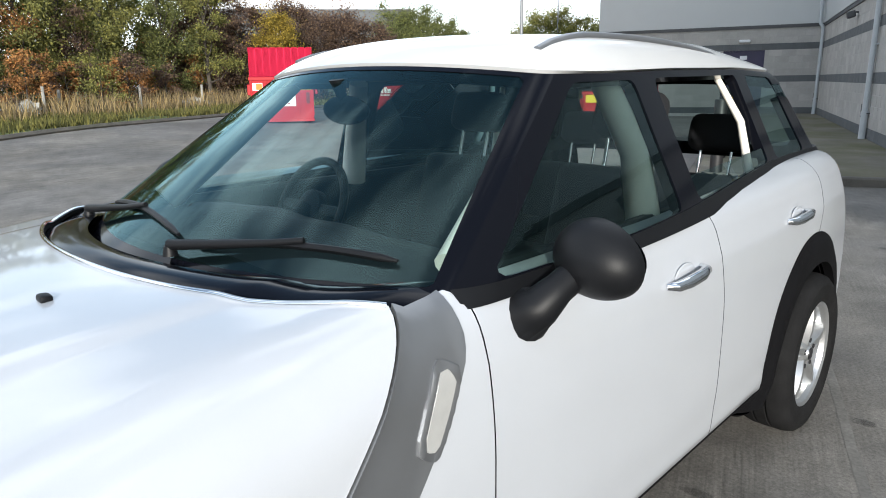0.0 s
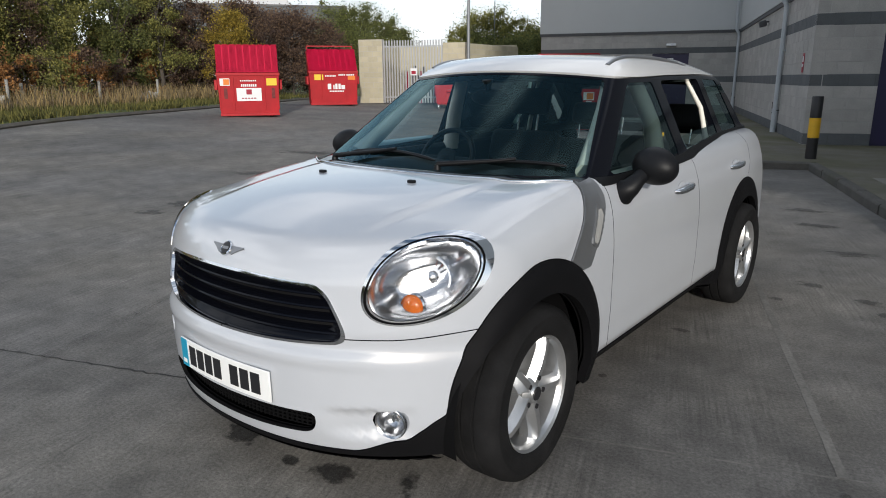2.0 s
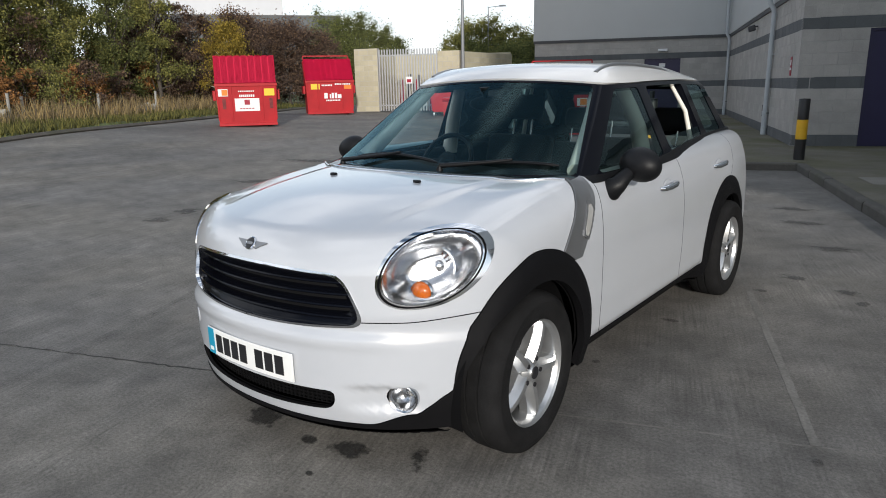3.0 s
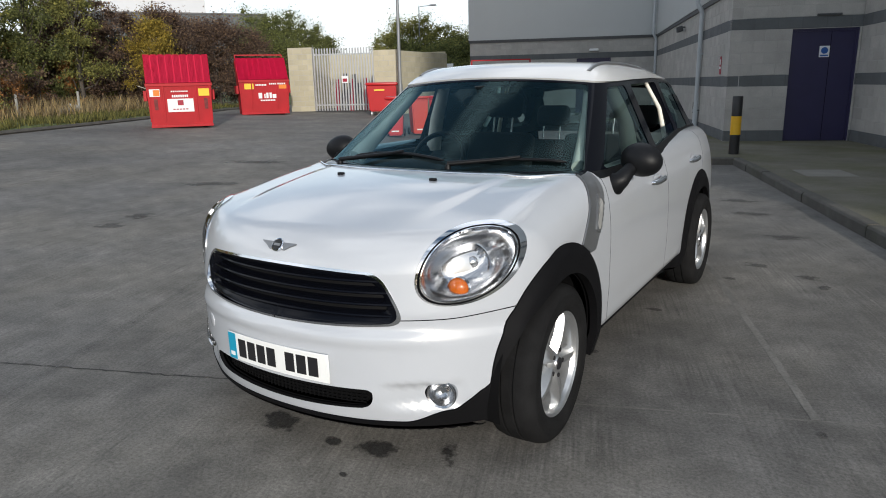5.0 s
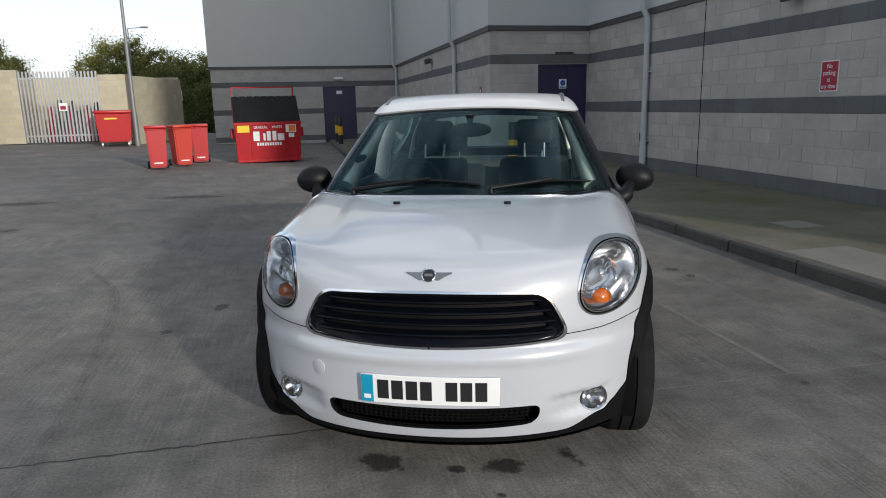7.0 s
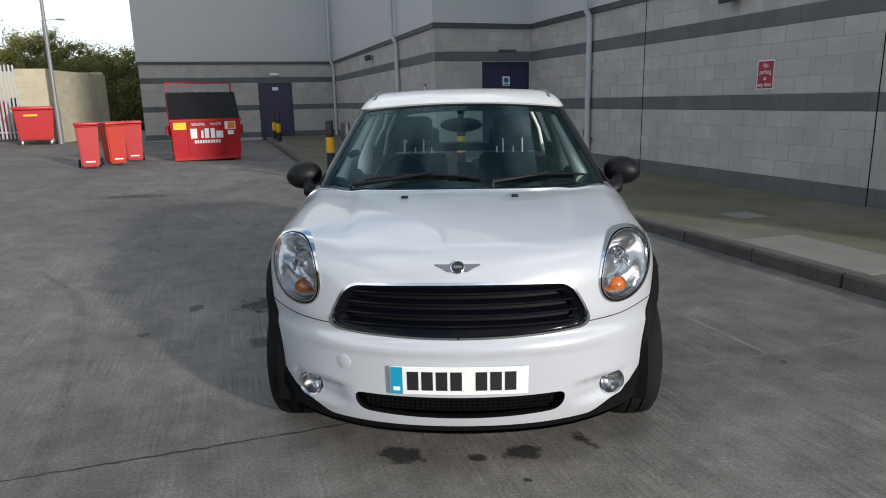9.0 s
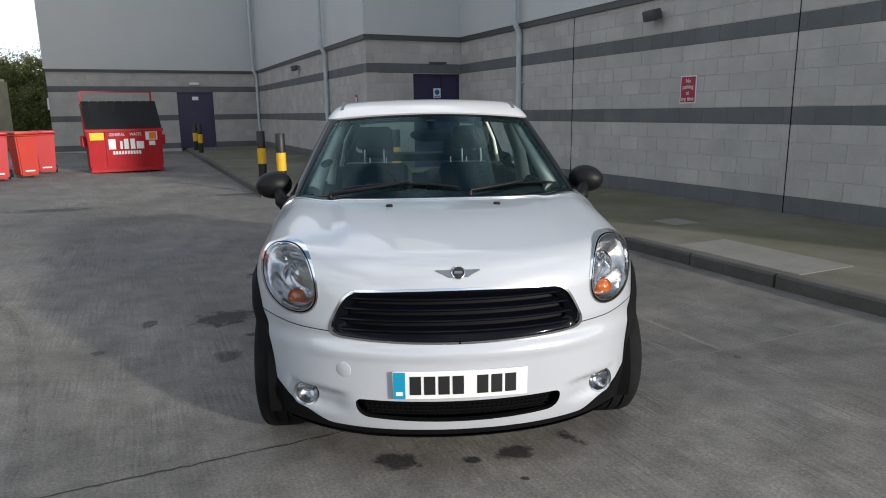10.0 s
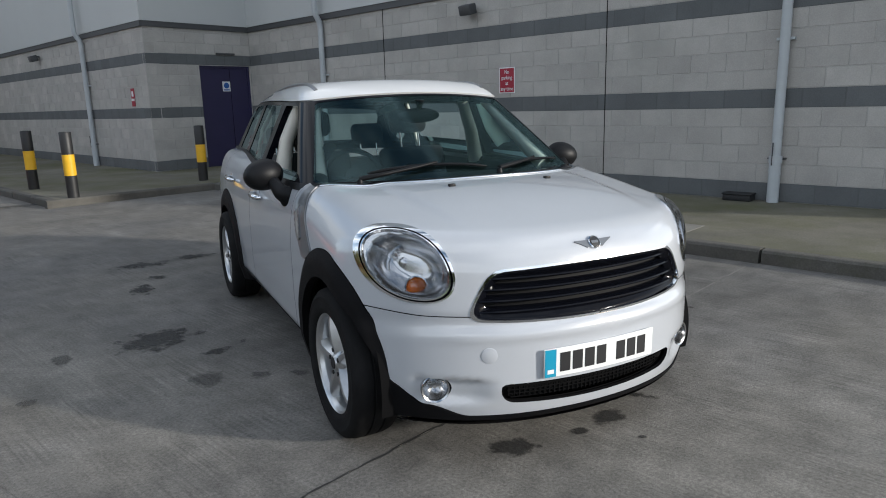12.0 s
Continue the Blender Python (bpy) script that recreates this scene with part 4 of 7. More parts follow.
COMPOUND = {"wall_gate_left": (site(-12.0, GV), 1.14, 2.76), "wall_gate_right": (site(-8.04, GV), 1.14, 2.70),
            "wall_gate_side": (site(-6.90, GV + 0.22, 0, 75), 4.6, 2.70)}
comp_objs = {k: compound_wall(k, *v) for k, v in COMPOUND.items()}
gate = thing("palisade_gate", site(-10.85, GV + 0.05), "galvanised steel palisade double gate, shut", "gate")
part("top_rail", boxmesh(0, 2.80, 0.02, 0.06, 2.45, 2.51), GALV, gate)
part("bottom_rail", boxmesh(0, 2.80, 0.02, 0.06, 0.28, 0.34), GALV, gate)
pale = None
for k in range(22):
    x = 0.05 + 2.7 * k / 21
    if pale is None:
        bm = boxmesh(-0.034, 0.034, 0, 0.018, 0.06, 2.74, 0.004)
        pale = part("pale", bm, GALV, gate)
        pale.matrix_basis = pose(x, 0, 0)
    else:
        o = new("pale", pale.data)
        o.parent = gate
        o.matrix_basis = pose(x, 0, 0)
part("gate_sign", boxmesh(1.30, 1.60, -0.02, -0.005, 1.25, 1.55), SIGNWHITE, gate, "white and red gate sign")
part("gate_sign_mark", boxmesh(1.35, 1.55, -0.025, -0.018, 1.30, 1.44), SIGNRED, gate)
# slanting stored boards seen through the gate
stack = thing("stored_boards", site(-9.8, GV + 2.2), "dark stored boards leaning inside the compound", "boards")
for k in range(8):
    part("board", box(bmesh.new(), -0.9 + 0.24 * k, -0.72 + 0.24 * k, 0, 0.05, 0, 1.5 + 0.25 * math.sin(k * 2.1), 0, pose(0, 0, 0, -8, 6 * math.sin(k))), FLASHING if k % 3 else SIGNRED, stack)
o = part("compound_back", boxmesh(-12.0, -5.8, GV + 4.6, GV + 4.8, 0, 3.0), YARDBLOCK)
o.matrix_basis = SITE
tagged(o, "buff back wall of the compound", "wall", kind="structure")
o = part("compound_side", boxmesh(-12.0, -11.8, GV + 0.22, GV + 4.6, 0, 3.0), YARDBLOCK)
o.matrix_basis = SITE
tagged(o, "buff side wall of the compound", "wall", kind="structure")


def lamp_post(m, h, label, arm=1.0):
    p = thing("lamp_post", m, label, "lamp post")
    part("post_base", cyl(bmesh.new(), 0.10, 0.10, 1.3, None, 16), LAMPGREY, p, smooth=40)
    part("post_shaft", cyl(bmesh.new(), 0.075, 0.045, h - 1.3, pose(0, 0, 1.3), 16), LAMPGREY, p, smooth=40)
    part("post_arm", tube(bmesh.new(), [(0, 0, h - 0.05), (0.25, 0, h), (arm, 0, h + 0.05)], 0.03, 8), LAMPGREY, p, smooth=40)
    part("lantern", box(bmesh.new(), arm - 0.05, arm + 0.5, -0.11, 0.11, h, h + 0.13, 0.03, None, 2), LAMPGREY, p, smooth=40)


lamp_post(site(-6.72, 25.4, 0, 10), 8.2, "tall grey steel lamp post beside the compound wall")
lamp_post(site(-12.95, 55.6, 0, 0), 7.5, "grey lamp post far behind the compound")
for u, v, z, w in ((-7.05, 38.4, 2.2, 0.42), (-4.95, 39.0, 2.05, 0.3)):
    n = thing("notice_post", site(u, v), "white notice on a thin post before the hedge", "sign", "notices behind the yard")
    part("post", boxmesh(-0.03, 0.03, 0, 0.05, 0, z), LAMPGREY, n)
    part("notice_board", boxmesh(-w / 2, w / 2, -0.03, 0.0, z - 0.35, z + 0.25), SIGNWHITE, n)

# ---- verge and planting ----
EDGE = [(-9.5, -12.0), (-12.0, -4.0), (-12.6, 3.0), (-13.3, 9.2), (-14.1, 15.5), (-14.9, 20.2), (-15.6, 24.5), (-16.4, 28.0), (-17.4, 60.0)]


def edge_u(v):
    return float(np.interp(v, [p[1] for p in EDGE], [p[0] for p in EDGE]))


vv, ff = [], []
NV, NU = 90, 24
for i in range(NV):
    v = -12 + 72 * i / (NV - 1)
    for j in range(NU):
        d = 0.0 if j == 0 else 46 * (j / (NU - 1)) ** 1.8
        z = 0.02 if j == 0 else 0.10 + 0.10 * noise.noise(Vector((d * 0.4, v * 0.4, 0))) + 0.035 * min(d, 12)
        vv.append((edge_u(v) - d, v, z + rise(edge_u(v), v)))
for i in range(NV - 1):
    for j in range(NU - 1):
        k = i * NU + j
        ff.append((k, k + NU, k + NU + 1, k + 1))
verge = mesh_ob("verge", vv, ff, GRASS, smooth=True)
verge.matrix_basis = SITE
tagged(verge, "rough grass verge along the yard edge", "grass verge", kind="structure")
ek = bmesh.new()
tube(ek, [(edge_u(v) + 0.06, v, 0.04 + rise(edge_u(v), v)) for v in np.linspace(-11, 30, 60)], 0.075, 6)
o = part("verge_kerb", ek, KERB)
o.matrix_basis = SITE
tagged(o, "low dark kerb along the verge", "kerb", kind="structure")


def blades(name, n, d0, d1, h0, h1, material, label, seed, v0=-3, v1=30, width=0.012):
    rng = np.random.default_rng(seed)
    v = rng.uniform(v0, v1, n)
    d = rng.uniform(d0, d1, n)
    clump = np.array([noise.noise(Vector((a * 0.9, b * 0.9, seed))) for a, b in zip(v, d)])
    keep = clump > rng.uniform(-0.5, 0.35, n)
    v, d = v[keep], d[keep]
    n = len(v)
    u = np.array([edge_u(q) for q in v]) - d
    z = 0.06 + 0.035 * np.minimum(d, 12) + np.array([rise(edge_u(q), q) for q in v])
    h = rng.uniform(h0, h1, n)
    a = rng.uniform(0, 2 * np.pi, n)
    lean = rng.normal(0, 0.25, (n, 2)) * h[:, None]
    w = width * rng.uniform(0.7, 1.6, n)
    cx, cy = np.cos(a) * w, np.sin(a) * w
    vs = np.stack([np.stack([u - cx, v - cy, z], 1), np.stack([u + cx, v + cy, z], 1),
                   np.stack([u + lean[:, 0] + cx * 0.2, v + lean[:, 1] + cy * 0.2, z + h], 1)], 1).reshape(-1, 3)
    o = mesh_ob(name, vs, [(3 * i, 3 * i + 1, 3 * i + 2) for i in range(n)], material)
    o.matrix_basis = SITE
    return tagged(o, label, "grass", kind="stuff")


blades("verge_grass", 26000, 0.1, 2.6, 0.10, 0.30, BLADE, "short green grass on the verge", 3, width=0.02)
blades("dry_grass", 15000, 1.6, 4.2, 0.25, 0.85, DRYBLADE, "tall straw-coloured dry grass before the hedge", 5, width=0.016)


def leaf_cloud(centres, radii, n, size, seed, squash=0.8):
    """Small leaf-shaped quads scattered through clumps, denser towards each clump's skin."""
    rng = np.random.default_rng(seed)
    c = np.array(centres)
    r = np.array(radii)
    k = rng.choice(len(c), n, p=r ** 2 / (r ** 2).sum())
    d = rng.normal(size=(n, 3))
    d /= np.linalg.norm(d, axis=1, keepdims=True)
    form = rng.uniform(0.6, 1.4, (len(c), 3))
    p = c[k] + d * (r[k] * np.abs(rng.normal(0.45, 0.42, n)))[:, None] * np.array((1, 1, squash)) * form[k]
    a = rng.normal(size=(n, 3))
    a /= np.linalg.norm(a, axis=1, keepdims=True)
    b = np.cross(a, rng.normal(size=(n, 3)))
    b /= np.linalg.norm(b, axis=1, keepdims=True)
    s = size * rng.uniform(0.6, 1.4, n)[:, None]
    v = np.stack([p - a * s, p + b * s * 0.45, p + a * s, p - b * s * 0.45], 1).reshape(-1, 3)
    return v, [(4 * i, 4 * i + 1, 4 * i + 2, 4 * i + 3) for i in range(n)]


def tree(u, v, h, spread, material, label, seed, n=2200, size=0.11, trunk=0.07, low=0.25, name="tree", cat="tree", bark=None, clumps=11):
    rng = np.random.default_rng(seed)
    z0 = 0.035 * min(max(edge_u(v) - u, 0), 12)
    t = thing(name, site(u, v, z0, float(rng.uniform(0, 360))), label, cat, "trees and shrubs behind the yard")
    bm = bmesh.new()
    lean = rng.normal(0, 0.04 * h, 2)
    tube(bm, [(lean[0] * k * k, lean[1] * k * k, h * 0.9 * k) for k in np.linspace(0, 1, 7)], trunk, 8, scale=[1.3, 1, 0.85, 0.7, 0.5, 0.35, 0.15])
    tips = []
    for k in range(clumps):
        zz = h * (low + (0.95 - low) * (k + rng.uniform(0, 0.8)) / clumps)
        a = k * 2.4 + rng.uniform(-0.5, 0.5)
        reach = spread * rng.uniform(0.35, 0.9) * (1.05 - 0.65 * ((zz / h) - low) / (1 - low))
        tip = (math.cos(a) * reach, math.sin(a) * reach, zz + 0.12 * h * rng.uniform(0.1, 0.8))
        tips.append(tip)
        tube(bm, [(lean[0] * (zz / h) ** 2, lean[1] * (zz / h) ** 2, zz * 0.82), (tip[0] * 0.5, tip[1] * 0.5, zz * 0.95), tip], trunk * 0.38, 5, scale=[1, 0.7, 0.25])
    part("trunk", bm, bark or BARK, t, smooth=60)
    rad = [spread * rng.uniform(0.22, 0.5) for _ in tips]
    lv, lf = leaf_cloud(tips, rad, n, size, seed + 99)
    mesh_ob("crown", lv, lf, material, t)
    return t


PALEBARK = mat("pale_birch_bark", (0.48, 0.45, 0.40), 0.85, vary=0.25, scale=9)
rng_ = np.random.default_rng(17)
kinds = [(LEAFGREEN, "mixed green tree with thin autumn foliage"), (LEAFDARK, "dark green bushy tree behind the verge"), (LEAFYELLOW, "small yellowing tree in autumn leaf"),
         (LEAFRUST, "purple brown shrub in thin leaf"), (LEAFORANGE, "orange brown autumn shrub")]
for k, (u, v, h, sp, kd) in enumerate((
        (-20.0, 11.5, 6.2, 2.0, 0), (-20.2, 14.3, 6.6, 1.9, 0), (-21.6, 12.8, 6.8, 2.2, 1), (-20.9, 16.4, 6.2, 1.7, 0), (-22.6, 16.8, 6.6, 2.2, 1),
        (-20.1, 17.4, 5.8, 1.3, 0), (-20.9, 18.8, 6.6, 1.6, 0), (-22.2, 20.0, 6.4, 2.0, 1), (-19.6, 19.8, 5.6, 1.4, 1), (-18.9, 21.4, 6.4, 1.3, 0),
        (-20.4, 22.6, 4.6, 1.8, 3), (-19.0, 23.8, 4.4, 1.7, 3), (-16.9, 23.6, 3.7, 1.25, 2), (-18.6, 27.0, 4.6, 1.9, 3), (-17.6, 29.8, 4.2, 1.9, 3),
        (-16.6, 31.6, 3.9, 1.9, 3), (-19.5, 30.5, 4.5, 2.1, 3), (-27.0, 53.0, 7.0, 3.0, 1), (-24.6, 53.5, 6.8, 2.6, 1), (-22.6, 54.0, 6.0, 2.4, 1), (-21.0, 54.2, 5.0, 2.0, 1), (-25.8, 51.0, 5.0, 3.0, 1), (-23.5, 51.5, 4.8, 2.8, 1), (-21.8, 52.0, 4.2, 2.4, 1), (-20.2, 52.4, 3.2, 2.0, 1),
        (-20.6, 8.0, 6.0, 2.0, 0), (-20.2, 4.5, 5.8, 2.0, 1), (-19.8, 1.0, 5.6, 2.0, 0),
        (-16.0, 55.5, 5.2, 2.2, 0), (-14.6, 56.0, 6.1, 2.4, 0), (-13.0, 56.5, 6.5, 2.4, 0), (-11.4, 57.0, 5.9, 2.4, 0), (-10.0, 57.3, 5.2, 2.2, 0), (-9.8, 48.5, 3.7, 2.4, 1), (-7.6, 48.0, 4.0, 2.4, 1), (-5.4, 49.0, 3.8, 2.4, 1),
        (-8.6, 45.2, 2.4, 2.2, 1), (-6.2, 45.0, 2.4, 2.2, 1), (-11.4, 46.0, 3.2, 2.2, 1), (-9.0, 52.0, 4.6, 2.6, 0), (-6.6, 52.5, 5.0, 2.8, 0), (-4.4, 52.0, 4.6, 2.6, 3), (-3.2, 46.5, 3.2, 2.2, 1), (-4.6, 44.0, 2.9, 2.0, 1), (-12.6, 50.0, 4.2, 2.4, 1))):
    m_, lb = kinds[kd]
    far = v > 33
    tree(u, v, h, sp, m_, lb, 40 + k, n=(26000 if kd == 3 else 17000) if not far else 19000, size=(0.056 if kd == 3 else 0.047) * (1.65 if far else 1.0), trunk=0.05 + 0.006 * h, low=0.06 if kd in (1, 3) or far else (0.30 if kd == 2 else 0.10),
         bark=PALEBARK if kd == 2 else None, clumps=24 if not far else 32)
# dense dark thicket that closes the view behind the trees
for k in range(16):
    v = -2 + 2.5 * k + float(rng_.uniform(-0.4, 0.4))
    tree(-24.5 + 0.02 * v + float(rng_.uniform(-0.8, 0.8)), v, float(rng_.uniform(4.2, 5.2)) if v < 23 else 3.6, 2.3, LEAFDARK if k % 3 else LEAFRUST, "dense dark thicket behind the trees", 900 + k, n=5200, size=0.095, trunk=0.08, low=0.05, name="thicket", cat="thicket", clumps=16)
# low hedge of saplings along the verge
for k in range(52):
    v = 0.5 + 0.54 * k + float(rng_.uniform(-0.25, 0.25))
    u = edge_u(v) - float(rng_.uniform(3.4, 5.2))
    kd = (4, 3, 4, 0, 4, 3, 4, 1)[k % 8]
    m_, lb = kinds[kd]
    tree(u, v, float(rng_.uniform(1.3, 2.1)), float(rng_.uniform(0.6, 0.95)), m_, ("low orange brown hedge shrub behind dry grass", "low purple brown hedge shrub behind dry grass", "low green hedge shrub behind dry grass")[0 if kd == 4 else 1 if kd == 3 else 2],
         300 + k, n=2200, size=0.042, trunk=0.025, low=0.1, name="shrub", cat="shrub", clumps=9)
# a taller, looser row of saplings behind them
for k in range(30):
    v = 1.0 + 0.95 * k + float(rng_.uniform(-0.3, 0.3))
    u = edge_u(v) - float(rng_.uniform(5.0, 6.6))
    kd = (0, 1, 4, 0, 3, 1)[k % 6]
    m_, lb = kinds[kd]
    tree(u, v, float(rng_.uniform(2.2, 3.4)), float(rng_.uniform(0.9, 1.3)), m_, lb, 500 + k, n=5200, size=0.045, trunk=0.03, low=0.06, name="sapling", cat="sapling", clumps=14)
# pale tree guards and litter in the hedge
for k, (v, d, h) in enumerate(((12.4, 3.1, 0.9), (13.1, 3.3, 0.8), (16.2, 3.0, 0.85), (19.6, 2.9, 0.9), (9.6, 3.2, 0.9))):
    g_ = thing("tree_guard", site(edge_u(v) - d, v, 0.15), "pale plastic sapling tube in the dry grass", "tree guard", "sapling tubes in the hedge")
    part("guard_tube", tube(bmesh.new(), [(0, 0, 0), (0.03, 0, h)], 0.045, 8), OLDWHITE, g_, smooth=40)
for k, (v, d, w) in enumerate(((18.6, 3.0, 0.30), (19.3, 3.1, 0.42), (20.4, 3.2, 0.26), (12.0, 3.4, 0.5), (10.9, 3.5, 0.4))):
    l_ = thing("litter_bag", site(edge_u(v) - d, v, 0.18), "crumpled pale plastic litter caught in the hedge", "litter", "litter in the hedge")
    bm = bmesh.new()
    bmesh.ops.create_icosphere(bm, subdivisions=3, radius=1)
    for q in bm.verts:
        f_ = 1 + 0.5 * noise.noise(q.co * 2.3 + Vector((k * 7, 0, 0)))
        q.co = Vector((q.co.x * w * f_, q.co.y * w * 0.5 * f_, (q.co.z + 1) * w * 0.45 * f_))
    part("bag", bm, OLDWHITE, l_, smooth=30)

# far grey warehouse behind the trees
fb = thing("warehouse", site(-58.0, 92.0, 0, 33.0), "large grey clad warehouse far behind the trees", "warehouse")
part("warehouse_wall", boxmesh(-20, 12.5, 0, 30, 0, 12.2), FARGREY, fb)
part("roof_edge", boxmesh(-20, 12.6, -0.15, 0.0, 12.0, 12.25), FLASHING, fb)
part("upper_block", boxmesh(-20, 4.0, 6, 24, 12.2, 16.0), FARWHITE, fb, "pale upper storey")
for k in range(26):
    part("cladding_seam", boxmesh(-19.4 + 1.25 * k, -19.34 + 1.25 * k, -0.03, 0.0, 0.0, 11.95), FLASHING, fb)
# unseen trees added behind and beside the camera, for dark reflections in the car
for k in range(26):
    a = radians(150 + 5.2 * k)
    u, v = 34 * math.cos(a + 1.0), 34 * math.sin(a + 1.0)
    if u < 8 and v < -10:
        tree(u, v, 5.0, 2.4, LEAFDARK, "unseen dark green tree added behind the camera for reflections", 700 + k, n=8000, size=0.24, low=0.05, clumps=20)


# ---- the car: smooth shells, cut into panels ----
def smax(a, b, k):
    return np.maximum(a, b) + np.maximum(k - np.abs(a - b), 0) ** 2 / (4 * k)


def sstep(x, a, b):
    t = np.clip((x - a) / (b - a), 0, 1)
    return t * t * (3 - 2 * t)


def nose(x, z):
    """How far forward the front of the car reaches, at a height and a distance from the middle."""
    ax = np.abs(x)
    y0 = -0.714 + 0.26 * np.clip(z - 0.56, 0, 1) ** 1.5 + 0.55 * np.clip(0.36 - z, 0, 1) ** 1.4
    y0 = y0 + 0.016 * sstep(z, 0.545, 0.60) - 0.012 * sstep(z, 0.60, 0.66)
    scoop = sstep(ax, 0.43, 0.56) * (1 - sstep(ax, 0.60, 0.68)) * sstep(z, 0.285, 0.315) * (1 - sstep(z, 0.380, 0.398))
    return y0 + 0.34 * ax ** 2 + 0.42 * ax ** 4 + 0.016 * scoop


def flank(y, z):
    """Half the width of the lower body."""
    w = 0.866 - 0.048 * sstep(y, 2.5, 3.5) - 0.006 * sstep(0.6 - y, 0.0, 0.9)
    w = w - 0.42 * np.clip(z - 0.70, 0, 1) ** 2 - 0.10 * np.clip(z - 0.90, 0, 1) - 0.40 * np.clip(0.52 - z, 0, 1) ** 2
    tuck = 0.55 * np.clip(0.322 - z, 0, 1) * sstep(y, 0.42, 0.52) * (1 - sstep(y, 1.97, 2.07))
    return w - tuck + 0.006 * np.exp(-((z - 0.335) / 0.05) ** 2)


def bonnet_top(x, y):
    s = np.clip(0.28 - y, 0, 3)
    crown = 0.10 - 0.085 * sstep(y, -0.2, 0.45)
    rise = 0.05 * np.clip(y - 0.28, 0, 0.3) + 0.028 * sstep(y, 0.6, 3.0)
    ridge = 0.009 * (1 - sstep(np.abs(x), 0.455 + 0.10 * y, 0.525 + 0.10 * y)) * sstep(y, -0.55, -0.15)
    return 1.036 - 0.155 * s ** 2 - crown * x ** 2 + rise + ridge


def body_f(p):
    x, y, z = p[..., 0], p[..., 1], p[..., 2]
    side = np.abs(x) - flank(y, z)
    top = (z - bonnet_top(x, y)) * 0.95
    front = nose(x, z) - y
    tail = y - (3.335 - 0.10 * np.abs(x) ** 2 - 0.22 * np.abs(x) ** 4 - 0.20 * np.clip(z - 0.62, 0, 1))
    f = smax(side, top, 0.16 - 0.075 * sstep(y, 0.1, 0.7))
    f = smax(f, front, 0.11 - 0.045 * (1 - sstep(z, 0.55, 0.72)))
    f = smax(f, tail, 0.10)
    return smax(f, 0.19 - z, 0.03)


def house_f(p):
    x, y, z = p[..., 0], p[..., 1], p[..., 2]
    ax = np.abs(x)
    screen = (0.285 + 1.60 * (z - 1.03) + 0.42 * ax ** 2 - y) * 0.53
    side = (ax - (0.800 - 0.46 * (z - 1.04) - 0.115 * sstep(y, 1.2, 3.1) - 0.012 * sstep(1.0 - y, 0.0, 0.6))) * 0.94
    roof = z - (1.520 + 0.022 * (1 - ((y - 1.75) / 0.85) ** 2) - 0.075 * ax ** 2 - 0.055 * np.clip(y - 2.2, 0, 2))
    tail = (y - (3.20 - 0.50 * (z - 1.05) - 0.10 * ax ** 2)) * 0.9
    f = smax(screen, side, 0.07)
    f = smax(f, tail, 0.08)
    return smax(f, roof, 0.075)


def shell(f, ya, yb, z0, nf, nm, nr, nphi):
    """Grid of points on f = 0, sought outwards from a line along the car."""
    phi = 2 * np.pi * np.arange(nphi) / nphi
    org, way = [], []
    for a in np.linspace(0.004, np.pi / 2, nf, endpoint=False):
        org.append(np.tile((0, ya, z0), (nphi, 1)))
        way.append(np.stack([np.sin(a) * np.cos(phi), np.full(nphi, -np.cos(a)), np.sin(a) * np.sin(phi)], 1))
    for y in np.linspace(ya, yb, nm, endpoint=False):
        org.append(np.tile((0, y, z0), (nphi, 1)))
        way.append(np.stack([np.cos(phi), 0 * phi, np.sin(phi)], 1))
    for a in np.linspace(np.pi / 2, 0.004, nr):
        org.append(np.tile((0, yb, z0), (nphi, 1)))
        way.append(np.stack([np.sin(a) * np.cos(phi), np.full(nphi, np.cos(a)), np.sin(a) * np.sin(phi)], 1))
    org, way = np.array(org, float), np.array(way, float)
    lo, hi = np.zeros(org.shape[:2]), np.full(org.shape[:2], 3.0)
    for _ in range(36):
        mid = (lo + hi) / 2
        inside = f(org + mid[..., None] * way) < 0
        lo, hi = np.where(inside, mid, lo), np.where(inside, hi, mid)
    pts = org + lo[..., None] * way
    r = len(org)
    i, j = np.meshgrid(np.arange(r - 1), np.arange(nphi), indexing="ij")
    j2 = (j + 1) % nphi
    quads = np.stack([i * nphi + j, i * nphi + j2, (i + 1) * nphi + j2, (i + 1) * nphi + j], -1).reshape(-1, 4)
    return pts.reshape(-1, 3), [tuple(q) for q in quads.tolist()]


def normals_of(f, v, e=1e-3):
    g = np.stack([f(v + np.eye(3)[k] * e) - f(v - np.eye(3)[k] * e) for k in range(3)], -1)
    return g / np.linalg.norm(g, axis=1, keepdims=True)


def compact(v, faces):
    used = sorted({i for f in faces for i in f})
    back = {i: k for k, i in enumerate(used)}
    return v[used] if len(used) else np.zeros((0, 3)), [tuple(back[i] for i in f) for f in faces]


